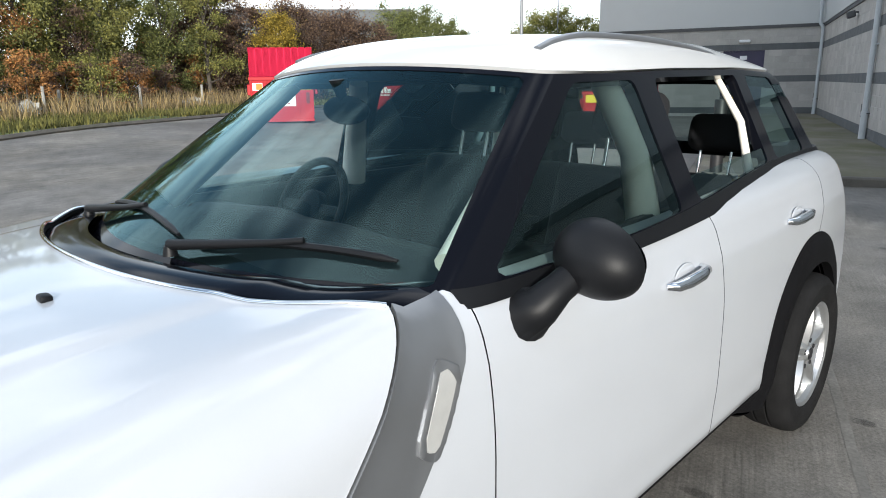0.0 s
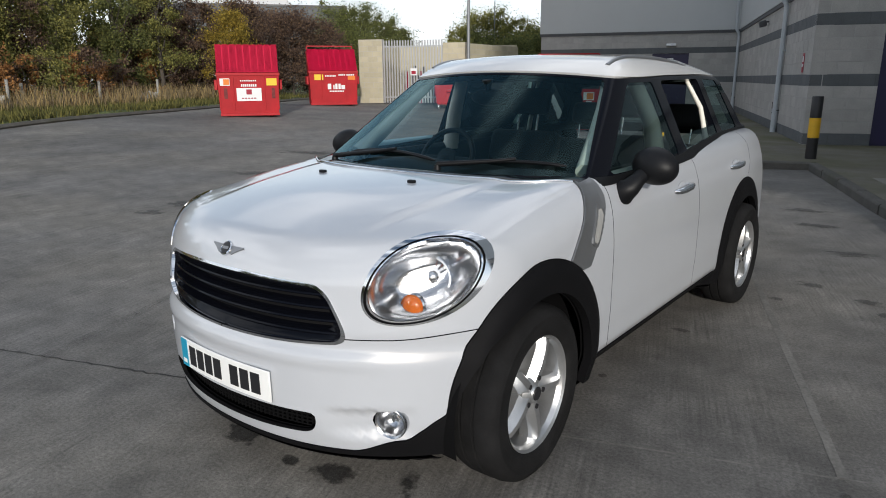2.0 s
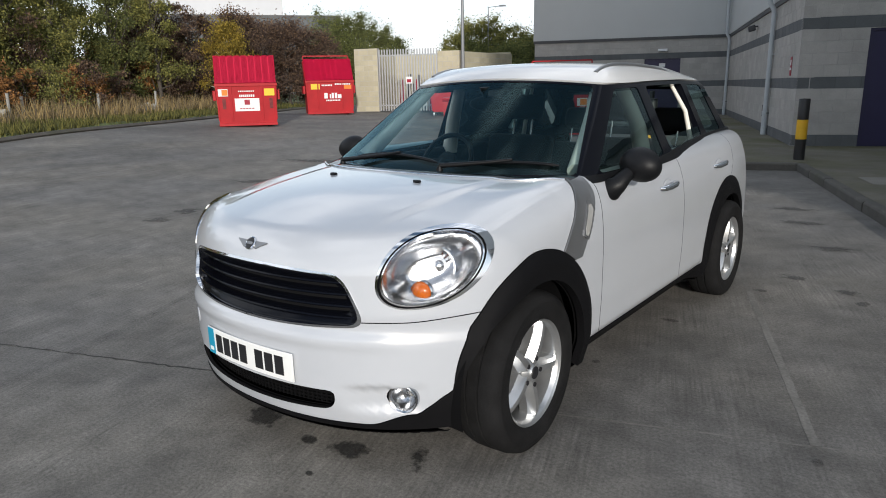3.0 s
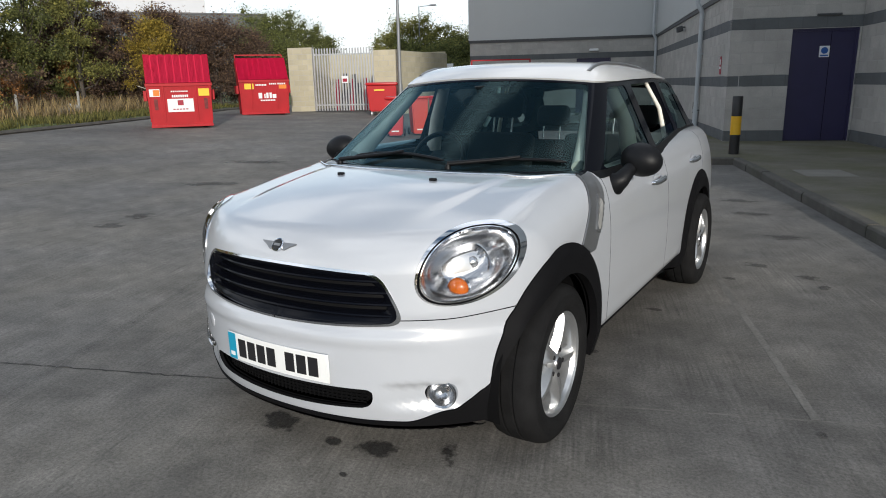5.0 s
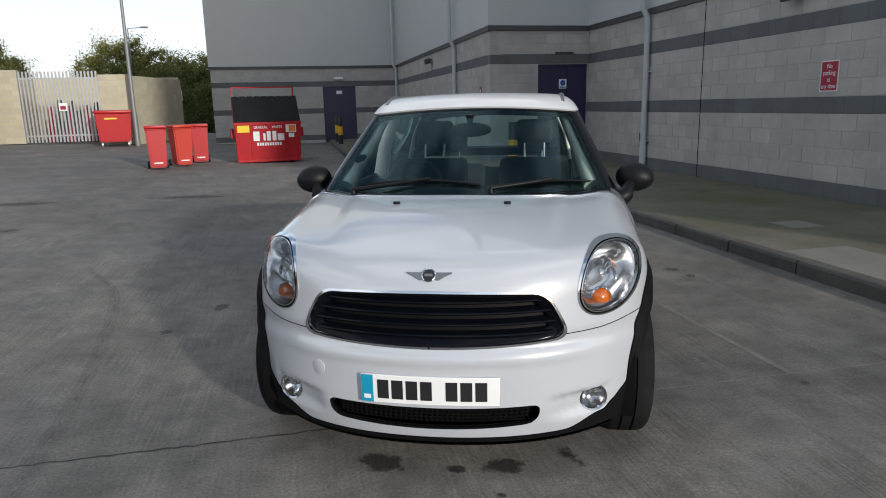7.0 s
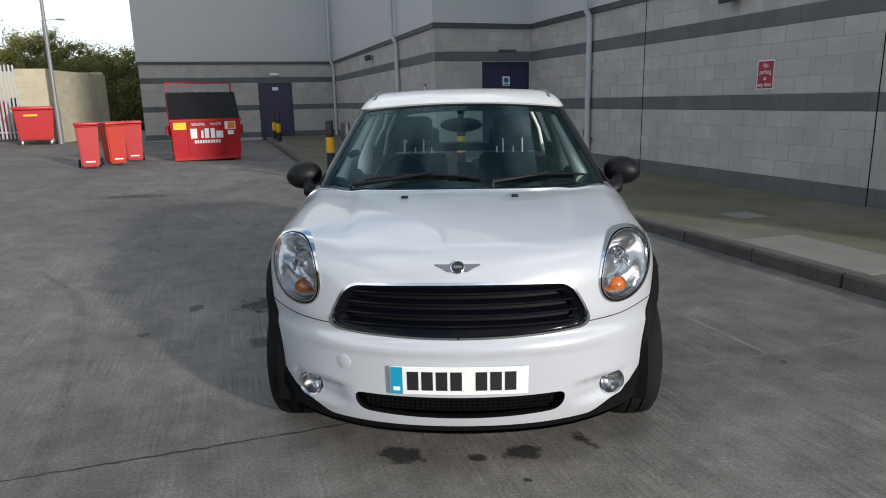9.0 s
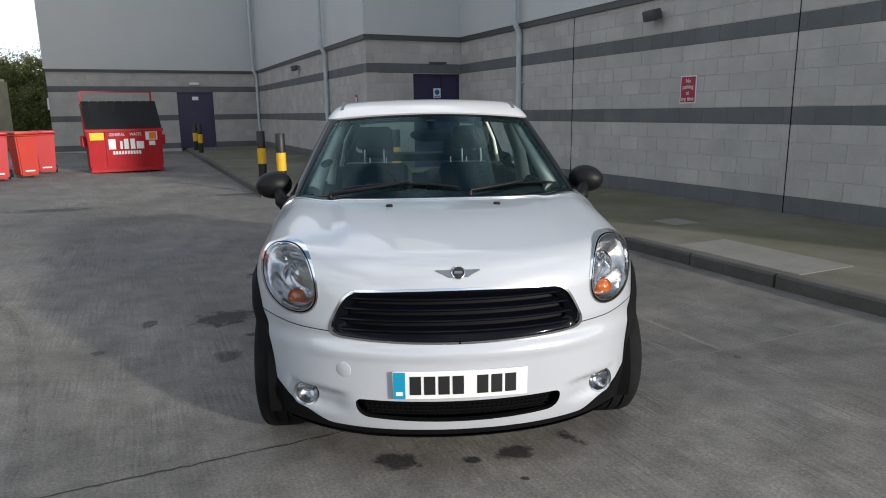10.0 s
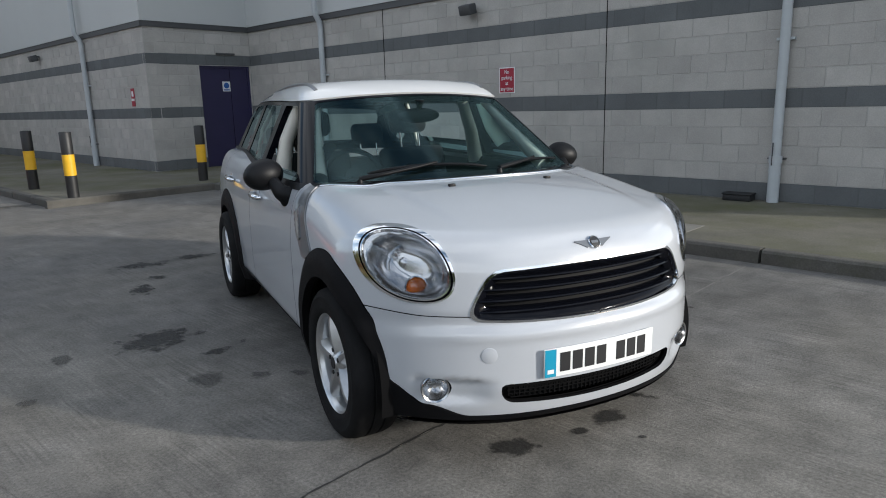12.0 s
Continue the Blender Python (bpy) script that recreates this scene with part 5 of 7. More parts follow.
def clip(vf, g):
    """Keeps the side of a mesh on which g is not above 0, with a clean edge along g = 0."""
    v, faces = vf
    if not len(faces):
        return vf
    val = g(v)
    extra, cache, out = [], {}, []
    sign = (val > 0).tolist()
    for f in faces:
        s = [sign[i] for i in f]
        if not any(s):
            out.append(f)
            continue
        if all(s):
            continue
        poly = []
        for k in range(len(f)):
            a, b = f[k], f[(k + 1) % len(f)]
            if not s[k]:
                poly.append(a)
            if s[k] != s[(k + 1) % len(f)]:
                key = (min(a, b), max(a, b))
                if key not in cache:
                    t = val[key[0]] / (val[key[0]] - val[key[1]])
                    cache[key] = len(v) + len(extra)
                    extra.append(v[key[0]] + t * (v[key[1]] - v[key[0]]))
                if not poly or poly[-1] != cache[key]:
                    poly.append(cache[key])
        if len(poly) > 2:
            out.append(tuple(poly))
    if extra:
        v = np.vstack([v, extra])
    return compact(v, out)


def cut(vf, g, gap=0.0):
    """The two sides of g = 0, with a gap between."""
    return clip(vf, lambda p: g(p) + gap), clip(vf, lambda p: gap - g(p))


def pieces(vf):
    """The separate parts of a mesh, slivers left out."""
    v, faces = vf
    root = list(range(len(v)))

    def top(i):
        while root[i] != i:
            root[i] = root[root[i]]
            i = root[i]
        return i
    for f in faces:
        for k in f[1:]:
            root[top(k)] = top(f[0])
    sets = {}
    for f in faces:
        sets.setdefault(top(f[0]), []).append(f)
    return [compact(v, fs) for fs in sets.values() if len(fs) > 12]


def panel(name, vf, f, material, parent, label="", out=0.0, thick=0.0, inner=None, shift=None):
    """A piece of the shell f as a mesh, moved outwards, with thickness inwards and its own lining."""
    v, faces = vf
    n = normals_of(f, v)
    w = v + n * (out if shift is None else shift(v)[:, None])
    fixed = []
    for fc in faces:
        a, b, c = w[fc[0]], w[fc[1]], w[fc[2]]
        fixed.append(fc if np.cross(b - a, c - a) @ n[fc[0]] > 0 else fc[::-1])
    if shift is not None and len(fixed):
        acc = np.zeros_like(w)
        for fc in fixed:
            q = w[list(fc)]
            nn = np.cross(q[1] - q[0], q[2] - q[0]) if len(fc) == 3 else np.cross(q[2] - q[0], q[3] - q[1])
            for k in fc:
                acc[k] += nn
        ln = np.linalg.norm(acc, axis=1, keepdims=True)
        shade = np.where(ln > 1e-12, acc / np.maximum(ln, 1e-12), n)
    else:
        shade = n
    verts, allf, loops, mi = w, list(fixed), [], []
    for fc in fixed:
        loops += [tuple(shade[k]) for k in fc]
        mi.append(0)
    if thick:
        m = len(w)
        verts = np.vstack([w, w - n * thick])
        edges = {}
        for fc in fixed:
            allf.append(tuple(k + m for k in fc[::-1]))
            loops += [tuple(-shade[k]) for k in fc[::-1]]
            mi.append(1 if inner is not None else 0)
            for a, b in zip(fc, fc[1:] + fc[:1]):
                if (b, a) in edges:
                    del edges[(b, a)]
                else:
                    edges[(a, b)] = 1
        for a, b in edges:
            t = np.cross(w[b] - w[a], n[a])
            ln = np.linalg.norm(t)
            if ln < 1e-9:
                continue
            allf.append((b, a, a + m, b + m))
            loops += [tuple(t / ln)] * 4
            # edges of black-lined panels are black too, painted as the gap's shade
            mi.append(1 if inner is GAPBLACK else 0)
    ob = mesh_ob(name, verts, allf, material, parent, label, smooth=True, materials=[material] + ([inner] if inner is not None else []), mat_index=mi)
    if len(allf):
        ob.data.normals_split_custom_set(loops)
    return ob


car = thing("car", Matrix(), "pearl white five-door crossover car with black wheel arches, parked", "car")

ARCH_Z, ARCH_R, FLARE_Z, FLARE_R, AXLE = 0.318, 0.378, 0.362, 0.452, 2.510
BODY_WHOLE = shell(body_f, 0.30, 2.75, 0.60, 110, 190, 55, 240)
BODY = BODY_WHOLE


def ax_(p):
    return np.abs(p[:, 0])


def arch_d(p, r, zc, fore=1.0, aft=1.0):
    """Above 0 inside a wheel opening; fore and aft draw the front opening's edges in or out."""
    d = []
    for yc in (0.0, AXLE):
        dz = np.where(p[:, 2] > zc, p[:, 2] - zc, (zc - p[:, 2]) * 0.25)
        dy = p[:, 1] - yc
        d.append(r - np.hypot(np.where(dy < 0, dy * fore, dy * aft) if yc == 0.0 else dy, dz))
    return np.where(ax_(p) > 0.5, np.maximum(d[0], d[1]), -1.0)


def cowl_y(ax):
    return 0.150 + 0.30 * ax ** 2 + 0.35 * ax ** 4


def deck(p):
    """Above 0 where the glasshouse stands open over the lower body."""
    return np.where(p[:, 2] > 0.9, np.minimum(p[:, 1] - cowl_y(ax_(p)), 0.758 - 0.10 * sstep(p[:, 1], 1.2, 3.1) - ax_(p)), -1)


BODY = clip(BODY, lambda p: arch_d(p, ARCH_R, ARCH_Z))
BODY = clip(BODY, deck)
under, BODY = cut(BODY, lambda p: p[:, 2] - 0.205)


def low_edge(p):
    """Above 0 on the black plastic along the bottom: lip, sills and wheel flares."""
    x, y, z = ax_(p), p[:, 1], p[:, 2]
    lip = 0.240 + 0.045 * sstep(x, 0.50, 0.64) + 0.085 * sstep(x, 0.64, 0.76) - z
    sill = 0.315 + 0.0 * z - z
    low = np.where(y < 0.2, lip, np.where(y > 2.9, 0.36 - z, sill))
    return np.maximum(low, arch_d(p, FLARE_R, FLARE_Z, 1.16, 0.95))


skin, clad = cut(BODY, low_edge, 0.0015)
clad = clip(clad, lambda p: 0.222 - p[:, 2])
panel("underbody", under, body_f, GAPBLACK, car, "black underside")


def flare_out(v):
    a = arch_d(v, FLARE_R, FLARE_Z, 1.16, 0.95)
    return 0.004 + 0.017 * sstep(a, 0.0, 0.05)


# black plastic: front lip, four flares, two sills, rear apron
for sg in (1, -1):
    half = clip(clad, lambda p: -sg * p[:, 0] + 0.5)
    f_arch, rest = cut(half, lambda p: p[:, 1] - 0.50)
    f_arch = clip(f_arch, lambda p: -0.47 - p[:, 1])
    sill, rest = cut(rest, lambda p: p[:, 1] - 2.01)
    r_arch = clip(rest, lambda p: p[:, 1] - 3.10)
    panel("front_wheel_flare", f_arch, body_f, CLADDING, car, "black plastic wheel arch flare", thick=0.035, shift=flare_out)
    panel("rear_wheel_flare", r_arch, body_f, CLADDING, car, "black plastic wheel arch flare", thick=0.035, shift=flare_out)
    panel("sill", sill, body_f, CLADDING, car, "black plastic sill", out=0.006, thick=0.02)
lipv = clip(clad, lambda p: p[:, 1] + 0.20)
lipv = clip(lipv, lambda p: np.where(ax_(p) > 0.5, p[:, 1] + 0.47, -1))
panel("front_lip", lipv, body_f, CLADDING, car, "black plastic front lip", out=0.004, thick=0.02)
panel("rear_apron", clip(clad, lambda p: 3.10 - p[:, 1]), body_f, CLADDING, car, "black plastic rear apron", out=0.003, thick=0.02)

# openings in the front
def grille_g(p):
    x, z = ax_(p), p[:, 2]
    t = np.clip((z - 0.61) / 0.18, 0, 1)
    side = (x - (0.512 - 0.085 * t ** 1.4)) * 0.95
    topb = z - (0.808 - 0.07 * x ** 2)
    botb = (0.598 + 0.075 * x ** 2) - z
    return np.where(p[:, 1] < -0.3, smax(smax(side, topb, 0.045), botb, 0.055), 1.0)


def intake_g(p):
    x, z = ax_(p), p[:, 2]
    side = (x - (0.412 - 0.20 * np.clip(0.372 - z, 0, 1))) * 0.9
    return np.where(p[:, 1] < -0.3, smax(smax(side, z - 0.372, 0.03), 0.280 + 0.10 * x ** 2 - z, 0.045), 1.0)


FOG = (0.610, -0.523, 0.348)


def fog_g(p):
    return np.where(p[:, 1] < -0.2, np.hypot(ax_(p) - FOG[0], (p[:, 2] - FOG[2])) - 0.046, 1.0)


HL_C, HL_A, HL_B = np.array((0.648, -0.360, 0.804)), np.array((0.138, 0.138, 0.003)), np.array((0.011, 0.096, 0.1365))
HL_INV = np.linalg.inv(np.stack([HL_A, HL_B, np.cross(HL_A, HL_B) / np.linalg.norm(np.cross(HL_A, HL_B))], 1))


def lamp_uv(p):
    q = p.copy()
    q[:, 0] = np.abs(q[:, 0])
    return (q - HL_C) @ HL_INV.T


def lamp_g(p, s=1.0, du=0.0, dw=0.0):
    q = lamp_uv(p)
    u, w = q[:, 0] - du, q[:, 1] - dw
    return np.where(p[:, 1] < 0.1, ((np.abs(u) ** 2.15 + np.abs(w) ** 2.15) ** (1 / 2.15) - s) * 0.13, 1.0)


def wing_edge(z):
    """Where the bonnet ends along the side of the car."""
    return 0.440 - 0.88 * (1.045 - z)


def scuttle_g(p):
    """Below 0 on the grey trim between bonnet and door."""
    y, z = p[:, 1], p[:, 2]
    ft = wing_edge(z)
    bk = np.interp(z, (0.70, 0.79, 0.93, 0.97, 1.06), (0.335, 0.405, 0.508, 0.520, 0.525))
    return np.where((ax_(p) > 0.66), np.maximum(np.maximum(ft - y, y - bk), 0.72 - z), 1.0)


# black sheet under the panels stands in for the shade in their gaps
SHELL_LATE = clip(BODY, lambda p: p[:, 1] - 3.0)
for hole in (grille_g, intake_g, fog_g, lambda p: lamp_g(p, 0.985)):
    SHELL_LATE = clip(SHELL_LATE, lambda p: 0.004 - hole(p))
panel("inner_shell", SHELL_LATE, body_f, GAPBLACK, car, "black backing shell that stands in for shade in the panel gaps", out=-0.028)
front, rest = cut(skin, lambda p: np.where(ax_(p) > 0.5, p[:, 1] - wing_edge(p[:, 2]), p[:, 1] - 0.6), 0.002)
bumper, bonnet = cut(front, lambda p: p[:, 2] - (0.632 + 0.02 * sstep(ax_(p), 0.62, 0.84)), 0.002)
bumper = clip(bumper, lambda p: -grille_g(p))
bonnet = clip(bonnet, lambda p: -grille_g(p))
bumper = clip(bumper, lambda p: -intake_g(p))
bumper = clip(bumper, lambda p: -fog_g(p))
bonnet = clip(bonnet, lambda p: -lamp_g(p, 0.985))


def scoop(v):
    """Hollow beside the fog lamps, and the plate's flat."""
    x, z = np.abs(v[:, 0]), v[:, 2]
    hollow = sstep(z, 0.292, 0.318) * (1 - sstep(z, 0.382, 0.392)) * sstep(x, 0.40, 0.50) * (1 - sstep(x, 0.655, 0.70))
    shelf = sstep(z, 0.520, 0.560) * (1 - sstep(z, 0.575, 0.60)) * (1 - sstep(x, 0.52, 0.66))
    return -0.012 * hollow + 0.007 * shelf


panel("front_bumper", bumper, body_f, PAINT, car, thick=0.014, inner=GAPBLACK, shift=scoop)
panel("bonnet", bonnet, body_f, PAINT, car, "pearl white clamshell bonnet", thick=0.012, inner=GAPBLACK)
scut, sides = cut(rest, scuttle_g, 0.001)
for sg in (1, -1):
    panel("scuttle_trim", clip(scut, lambda p: -sg * p[:, 0]), body_f, SATIN, car, "satin grey side scuttle trim", shift=lambda v: 0.002 + 0.005 * sstep(scuttle_g(v), -0.022, -0.006), thick=0.012)
wing, sides = cut(sides, lambda p: p[:, 1] - 0.566, 0.002)
for sg in (1, -1):
    panel("front_wing", clip(wing, lambda p: -sg * p[:, 0]), body_f, PAINT, car, thick=0.012, inner=GAPBLACK)
DOORS = {}
for sg, nm in ((1, "passenger"), (-1, "driver")):
    s = clip(sides, lambda p: -sg * p[:, 0] + 0.3)
    fd, s = cut(s, lambda p: p[:, 1] - (1.60 + 0.03 * np.cos(3.0 * (p[:, 2] - 0.6))), 0.002)
    rd, s = cut(s, lambda p: np.maximum(p[:, 1] - (2.62 + 0.25 * np.clip(p[:, 2] - 0.85, 0, 1)), p[:, 1] - (2.13 + 0.9 * np.clip(p[:, 2] - 0.42, 0, 0.6) ** 0.8)), 0.002)
    DOORS[sg] = (panel("front_door", fd, body_f, PAINT, car, thick=0.012, inner=GAPBLACK),
                 panel("rear_door", rd, body_f, PAINT, car, thick=0.012, inner=GAPBLACK))
    for piece in pieces(clip(s, lambda p: p[:, 1] - 3.12)):
        panel("rear_quarter", piece, body_f, PAINT, car, thick=0.012, inner=GAPBLACK)
rear_bumper, tailgate = cut(clip(rest, lambda p: 3.122 - p[:, 1]), lambda p: p[:, 2] - 0.64, 0.002)
panel("rear_bumper", rear_bumper, body_f, PAINT, car, thick=0.012, inner=GAPBLACK)
panel("tailgate", tailgate, body_f, PAINT, car, thick=0.012, inner=GAPBLACK)

# glasshouse
HOUSE = shell(house_f, 1.15, 2.55, 1.12, 100, 120, 50, 220)
HOUSE = clip(HOUSE, lambda p: (0.996 + 0.034 * sstep(p[:, 1], 0.8, 3.0)) - p[:, 2])


def roof_line(p):
    x = ax_(p)
    return p[:, 2] - (1.420 + 0.032 * np.clip(1 - (x / 0.60) ** 2, 0, 1) + 0.010 * sstep(p[:, 1], 1.2, 1.8) - 0.015 * sstep(p[:, 1], 2.3, 3.0))


low, roof = cut(HOUSE, roof_line, 0.002)
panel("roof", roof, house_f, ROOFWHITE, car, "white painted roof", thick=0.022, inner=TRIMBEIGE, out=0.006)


def screen_g(p):
    x, y, z = ax_(p), p[:, 1], p[:, 2]
    edge = 0.800 - 0.46 * (z - 1.04) - 0.060
    return np.where(y < 1.6, np.maximum(np.maximum(x - edge, 1.035 + 0.0 * z - z), roof_line(p) + 0.012), 1.0)


def side_glass_g(p):
    """Below 0 on the three panes of each side."""
    x, y, z = ax_(p), p[:, 1], p[:, 2]
    belt = 1.032 + 0.060 * sstep(y, 0.9, 2.6)
    base = np.maximum(belt - z, roof_line(p) + 0.022)
    a = np.maximum(0.675 + 1.36 * (z - 1.06) - y, y - (1.470 - 0.06 * (z - 1.06)))
    b = np.maximum((1.600 - 0.06 * (z - 1.06)) - y, y - (2.40 - 0.10 * (z - 1.06)))
    c = np.maximum((2.52 - 0.10 * (z - 1.06)) - y, y - (2.94 - 0.35 * (z - 1.06)))
    panes = np.minimum(np.minimum(a, b), c)
    return np.where(x > 0.45, smax(base, panes, 0.03), 1.0)


def rear_glass_g(p):
    x, y, z = ax_(p), p[:, 1], p[:, 2]
    return np.where(y > 2.7, smax(np.maximum(x - 0.56, roof_line(p) + 0.05), 1.10 - z, 0.05), 1.0)


screen, frame_low = cut(low, screen_g)
panes, frame_low = cut(frame_low, side_glass_g)
rear_glass, frame_low = cut(frame_low, rear_glass_g)
windscreen = panel("windscreen", screen, house_f, WINDSCREEN, car, "clear green-tinted windscreen", out=-0.002)
panel("window_frame", frame_low, house_f, GLOSSBLACK, car, "gloss black window pillars and frames", thick=0.035, inner=DASH)
panel("rear_window", rear_glass, house_f, GLASS, car, "tinted rear window", out=-0.003)
for sg in (1, -1):
    half = clip(panes, lambda p: -sg * p[:, 0])
    fr, rr = cut(half, lambda p: p[:, 1] - 1.535)
    r2, qr = cut(rr, lambda p: p[:, 1] - 2.46)
    # the driver's window and the passenger-side rear one are wound down, the latter not quite all the way
    if sg == -1:
        fr = clip(fr, lambda p: p[:, 2] - 1.075)
    else:
        r2 = clip(r2, lambda p: p[:, 2] - (1.125 + 0.02 * p[:, 1] - 0.03))
    for nm, vf, par in (("front_window", fr, DOORS[sg][0]), ("rear_window_pane", r2, DOORS[sg][1]), ("quarter_window", qr, car)):
        if len(vf[1]):
            o = panel(nm, vf, house_f, GLASS, par, "tinted side window", out=-0.004)
# black belt moulding and chrome strip at the foot of the windscreen
belt = clip(clip(HOUSE, lambda p: p[:, 2] - (1.028 + 0.062 * sstep(p[:, 1], 0.9, 2.6))), lambda p: 0.55 - ax_(p))
belt = clip(belt, lambda p: 0.55 - p[:, 1])
panel("belt_moulding", belt, house_f, PLASTIC, car, "black window belt moulding", shift=lambda v: 0.005 + 0.009 * sstep(v[:, 1], 1.2, 2.4), thick=0.02)


def surf_z(x, y, f=body_f, z=1.3):
    """Height of a shell over a point of the plan."""
    lo, hi = 0.6, z + 0.6
    for _ in range(40):
        mid = (lo + hi) / 2
        if f(np.array([[x, y, mid]]))[0] < 0:
            lo = mid
        else:
            hi = mid
    return lo


bm = bmesh.new()
tube(bm, [(x, cowl_y(abs(x)) - 0.004, surf_z(x, cowl_y(abs(x)) - 0.02) + 0.004) for x in np.linspace(-0.742, 0.742, 61)], 0.0055, 8)
part("cowl_strip", bm, CHROME, car, "chrome strip along the rear edge of the bonnet", smooth=50)
# black cowl between bonnet and windscreen
rows_, cols_ = 6, 41
cv, cf = [], []
for r in range(rows_):
    for c in range(cols_):
        x = -0.76 + 1.52 * c / (cols_ - 1)
        y = cowl_y(abs(x)) + 0.004 + (0.085 + 0.17 * abs(x) ** 2) * r / (rows_ - 1)
        cv.append((x, y, surf_z(x, cowl_y(abs(x)) - 0.02) - 0.012 + 0.010 * math.sin(math.pi * r / (rows_ - 1)) + 0.015 * r / (rows_ - 1)))
for r in range(rows_ - 1):
    for c in range(cols_ - 1):
        k = r * cols_ + c
        cf.append((k, k + 1, k + cols_ + 1, k + cols_))
mesh_ob("cowl_panel", cv, cf, GLOSSBLACK, car, "black plastic cowl under the wipers", smooth=True)

# grille, intake, fog lamps
inner = clip(BODY_WHOLE, lambda p: p[:, 1] + 0.25)
grille = panel("grille", clip(inner, lambda p: grille_g(p) - 0.004), body_f, MESHBLACK, car, "black radiator grille with horizontal slats", out=-0.055)
ring, hole = cut(clip(inner, lambda p: grille_g(p) - 0.003), lambda p: -grille_g(p) - 0.006)
panel("grille_surround", ring, body_f, CHROME, grille, "chrome grille surround", out=0.0025, thick=0.02)
collar, _ = cut(clip(inner, lambda p: grille_g(p) + 0.006), lambda p: -grille_g(p) - 0.032)
panel("grille_collar", collar, body_f, GLOSSBLACK, grille, "gloss black inner collar", shift=lambda v: -0.012 + 1.1 * np.clip(grille_g(v) + 0.009, -1, 0), thick=0.01)
for zc in (0.640, 0.681, 0.722, 0.762):
    bm = bmesh.new()
    lim = 0.470 - 0.30 * max(0, zc - 0.66)
    xs = np.linspace(-lim, lim, 41)
    loops = []
    for x in xs:
        y = float(nose(np.array(x), np.array(zc))) + 0.022
        loops.append([bm.verts.new(q) for q in ((x, y, zc - 0.004), (x, y - 0.004, zc), (x, y - 0.001, zc + 0.005), (x, y + 0.04, zc + 0.016), (x, y + 0.04, zc + 0.008))])
    for a, b in zip(loops, loops[1:]):
        for k in range(5):
            bm.faces.new((a[k], a[(k + 1) % 5], b[(k + 1) % 5], b[k]))
    part("slat", bm, GLOSSBLACK, grille, smooth=40)
intake = panel("lower_intake", clip(inner, lambda p: intake_g(p) - 0.006), body_f, MESHBLACK, car, "black lower air intake mesh", out=-0.05)
for z in np.linspace(0.300, 0.362, 5):
    bm = bmesh.new()
    lim = 0.385 - 0.45 * (0.372 - z)
    tube(bm, [(x, float(nose(np.array(x), np.array(z))) + 0.038, z) for x in np.linspace(-lim, lim, 25)], 0.0028, 5)
    part("mesh_bar", bm, GAPBLACK, intake)
for x in np.linspace(-0.36, 0.36, 37):
    z0 = 0.295 + 0.10 * x * x
    y = float(nose(np.array(x), np.array(0.33))) + 0.040
    part("mesh_bar", boxmesh(x - 0.002, x + 0.002, y - 0.002, y + 0.004, z0, 0.366), GAPBLACK, intake)


def frame_at(p, n, up=(0, 0, 1)):
    """Pose with z along n at p."""
    zaxis = Vector(n).normalized()
    xaxis = Vector(up).cross(zaxis).normalized()
    yaxis = zaxis.cross(xaxis)
    m = Matrix((xaxis, yaxis, zaxis)).transposed().to_4x4()
    m.translation = Vector(p)
    return m


for sg in (1, -1):
    yy = float(nose(np.array(FOG[0]), np.array(FOG[2])))
    m = frame_at((sg * FOG[0], yy + 0.007, FOG[2]), (sg * 0.30, -1, 0.0))
    bm = bmesh.new()
    lathe(bm, [(0.056, -0.02), (0.056, 0.006), (0.053, 0.010), (0.047, 0.006), (0.045, -0.01)], 40, m)
    fog = part("fog_lamp", bm, BEZEL, car, "round front fog lamp with chrome ring", smooth=40)
    bm = bmesh.new()
    lathe(bm, [(0.046, -0.004), (0.036, -0.022), (0.022, -0.034), (0.008, -0.040), (0.0001, -0.040)], 32, m)
    part("reflector", bm, BEZEL, fog, smooth=60)
    bm = bmesh.new()
    cyl(bm, 0.010, 0.007, 0.02, m @ pose(0, 0, -0.036), 16)
    part("bulb_shield", bm, CHROME, fog, smooth=40)
    bm = bmesh.new()
    lathe(bm, [(0.047, 0.002), (0.040, 0.008), (0.024, 0.013), (0.0001, 0.015)], 36, m)
    o = part("lens", bm, LENS, fog, smooth=60)
    o.visible_shadow = False

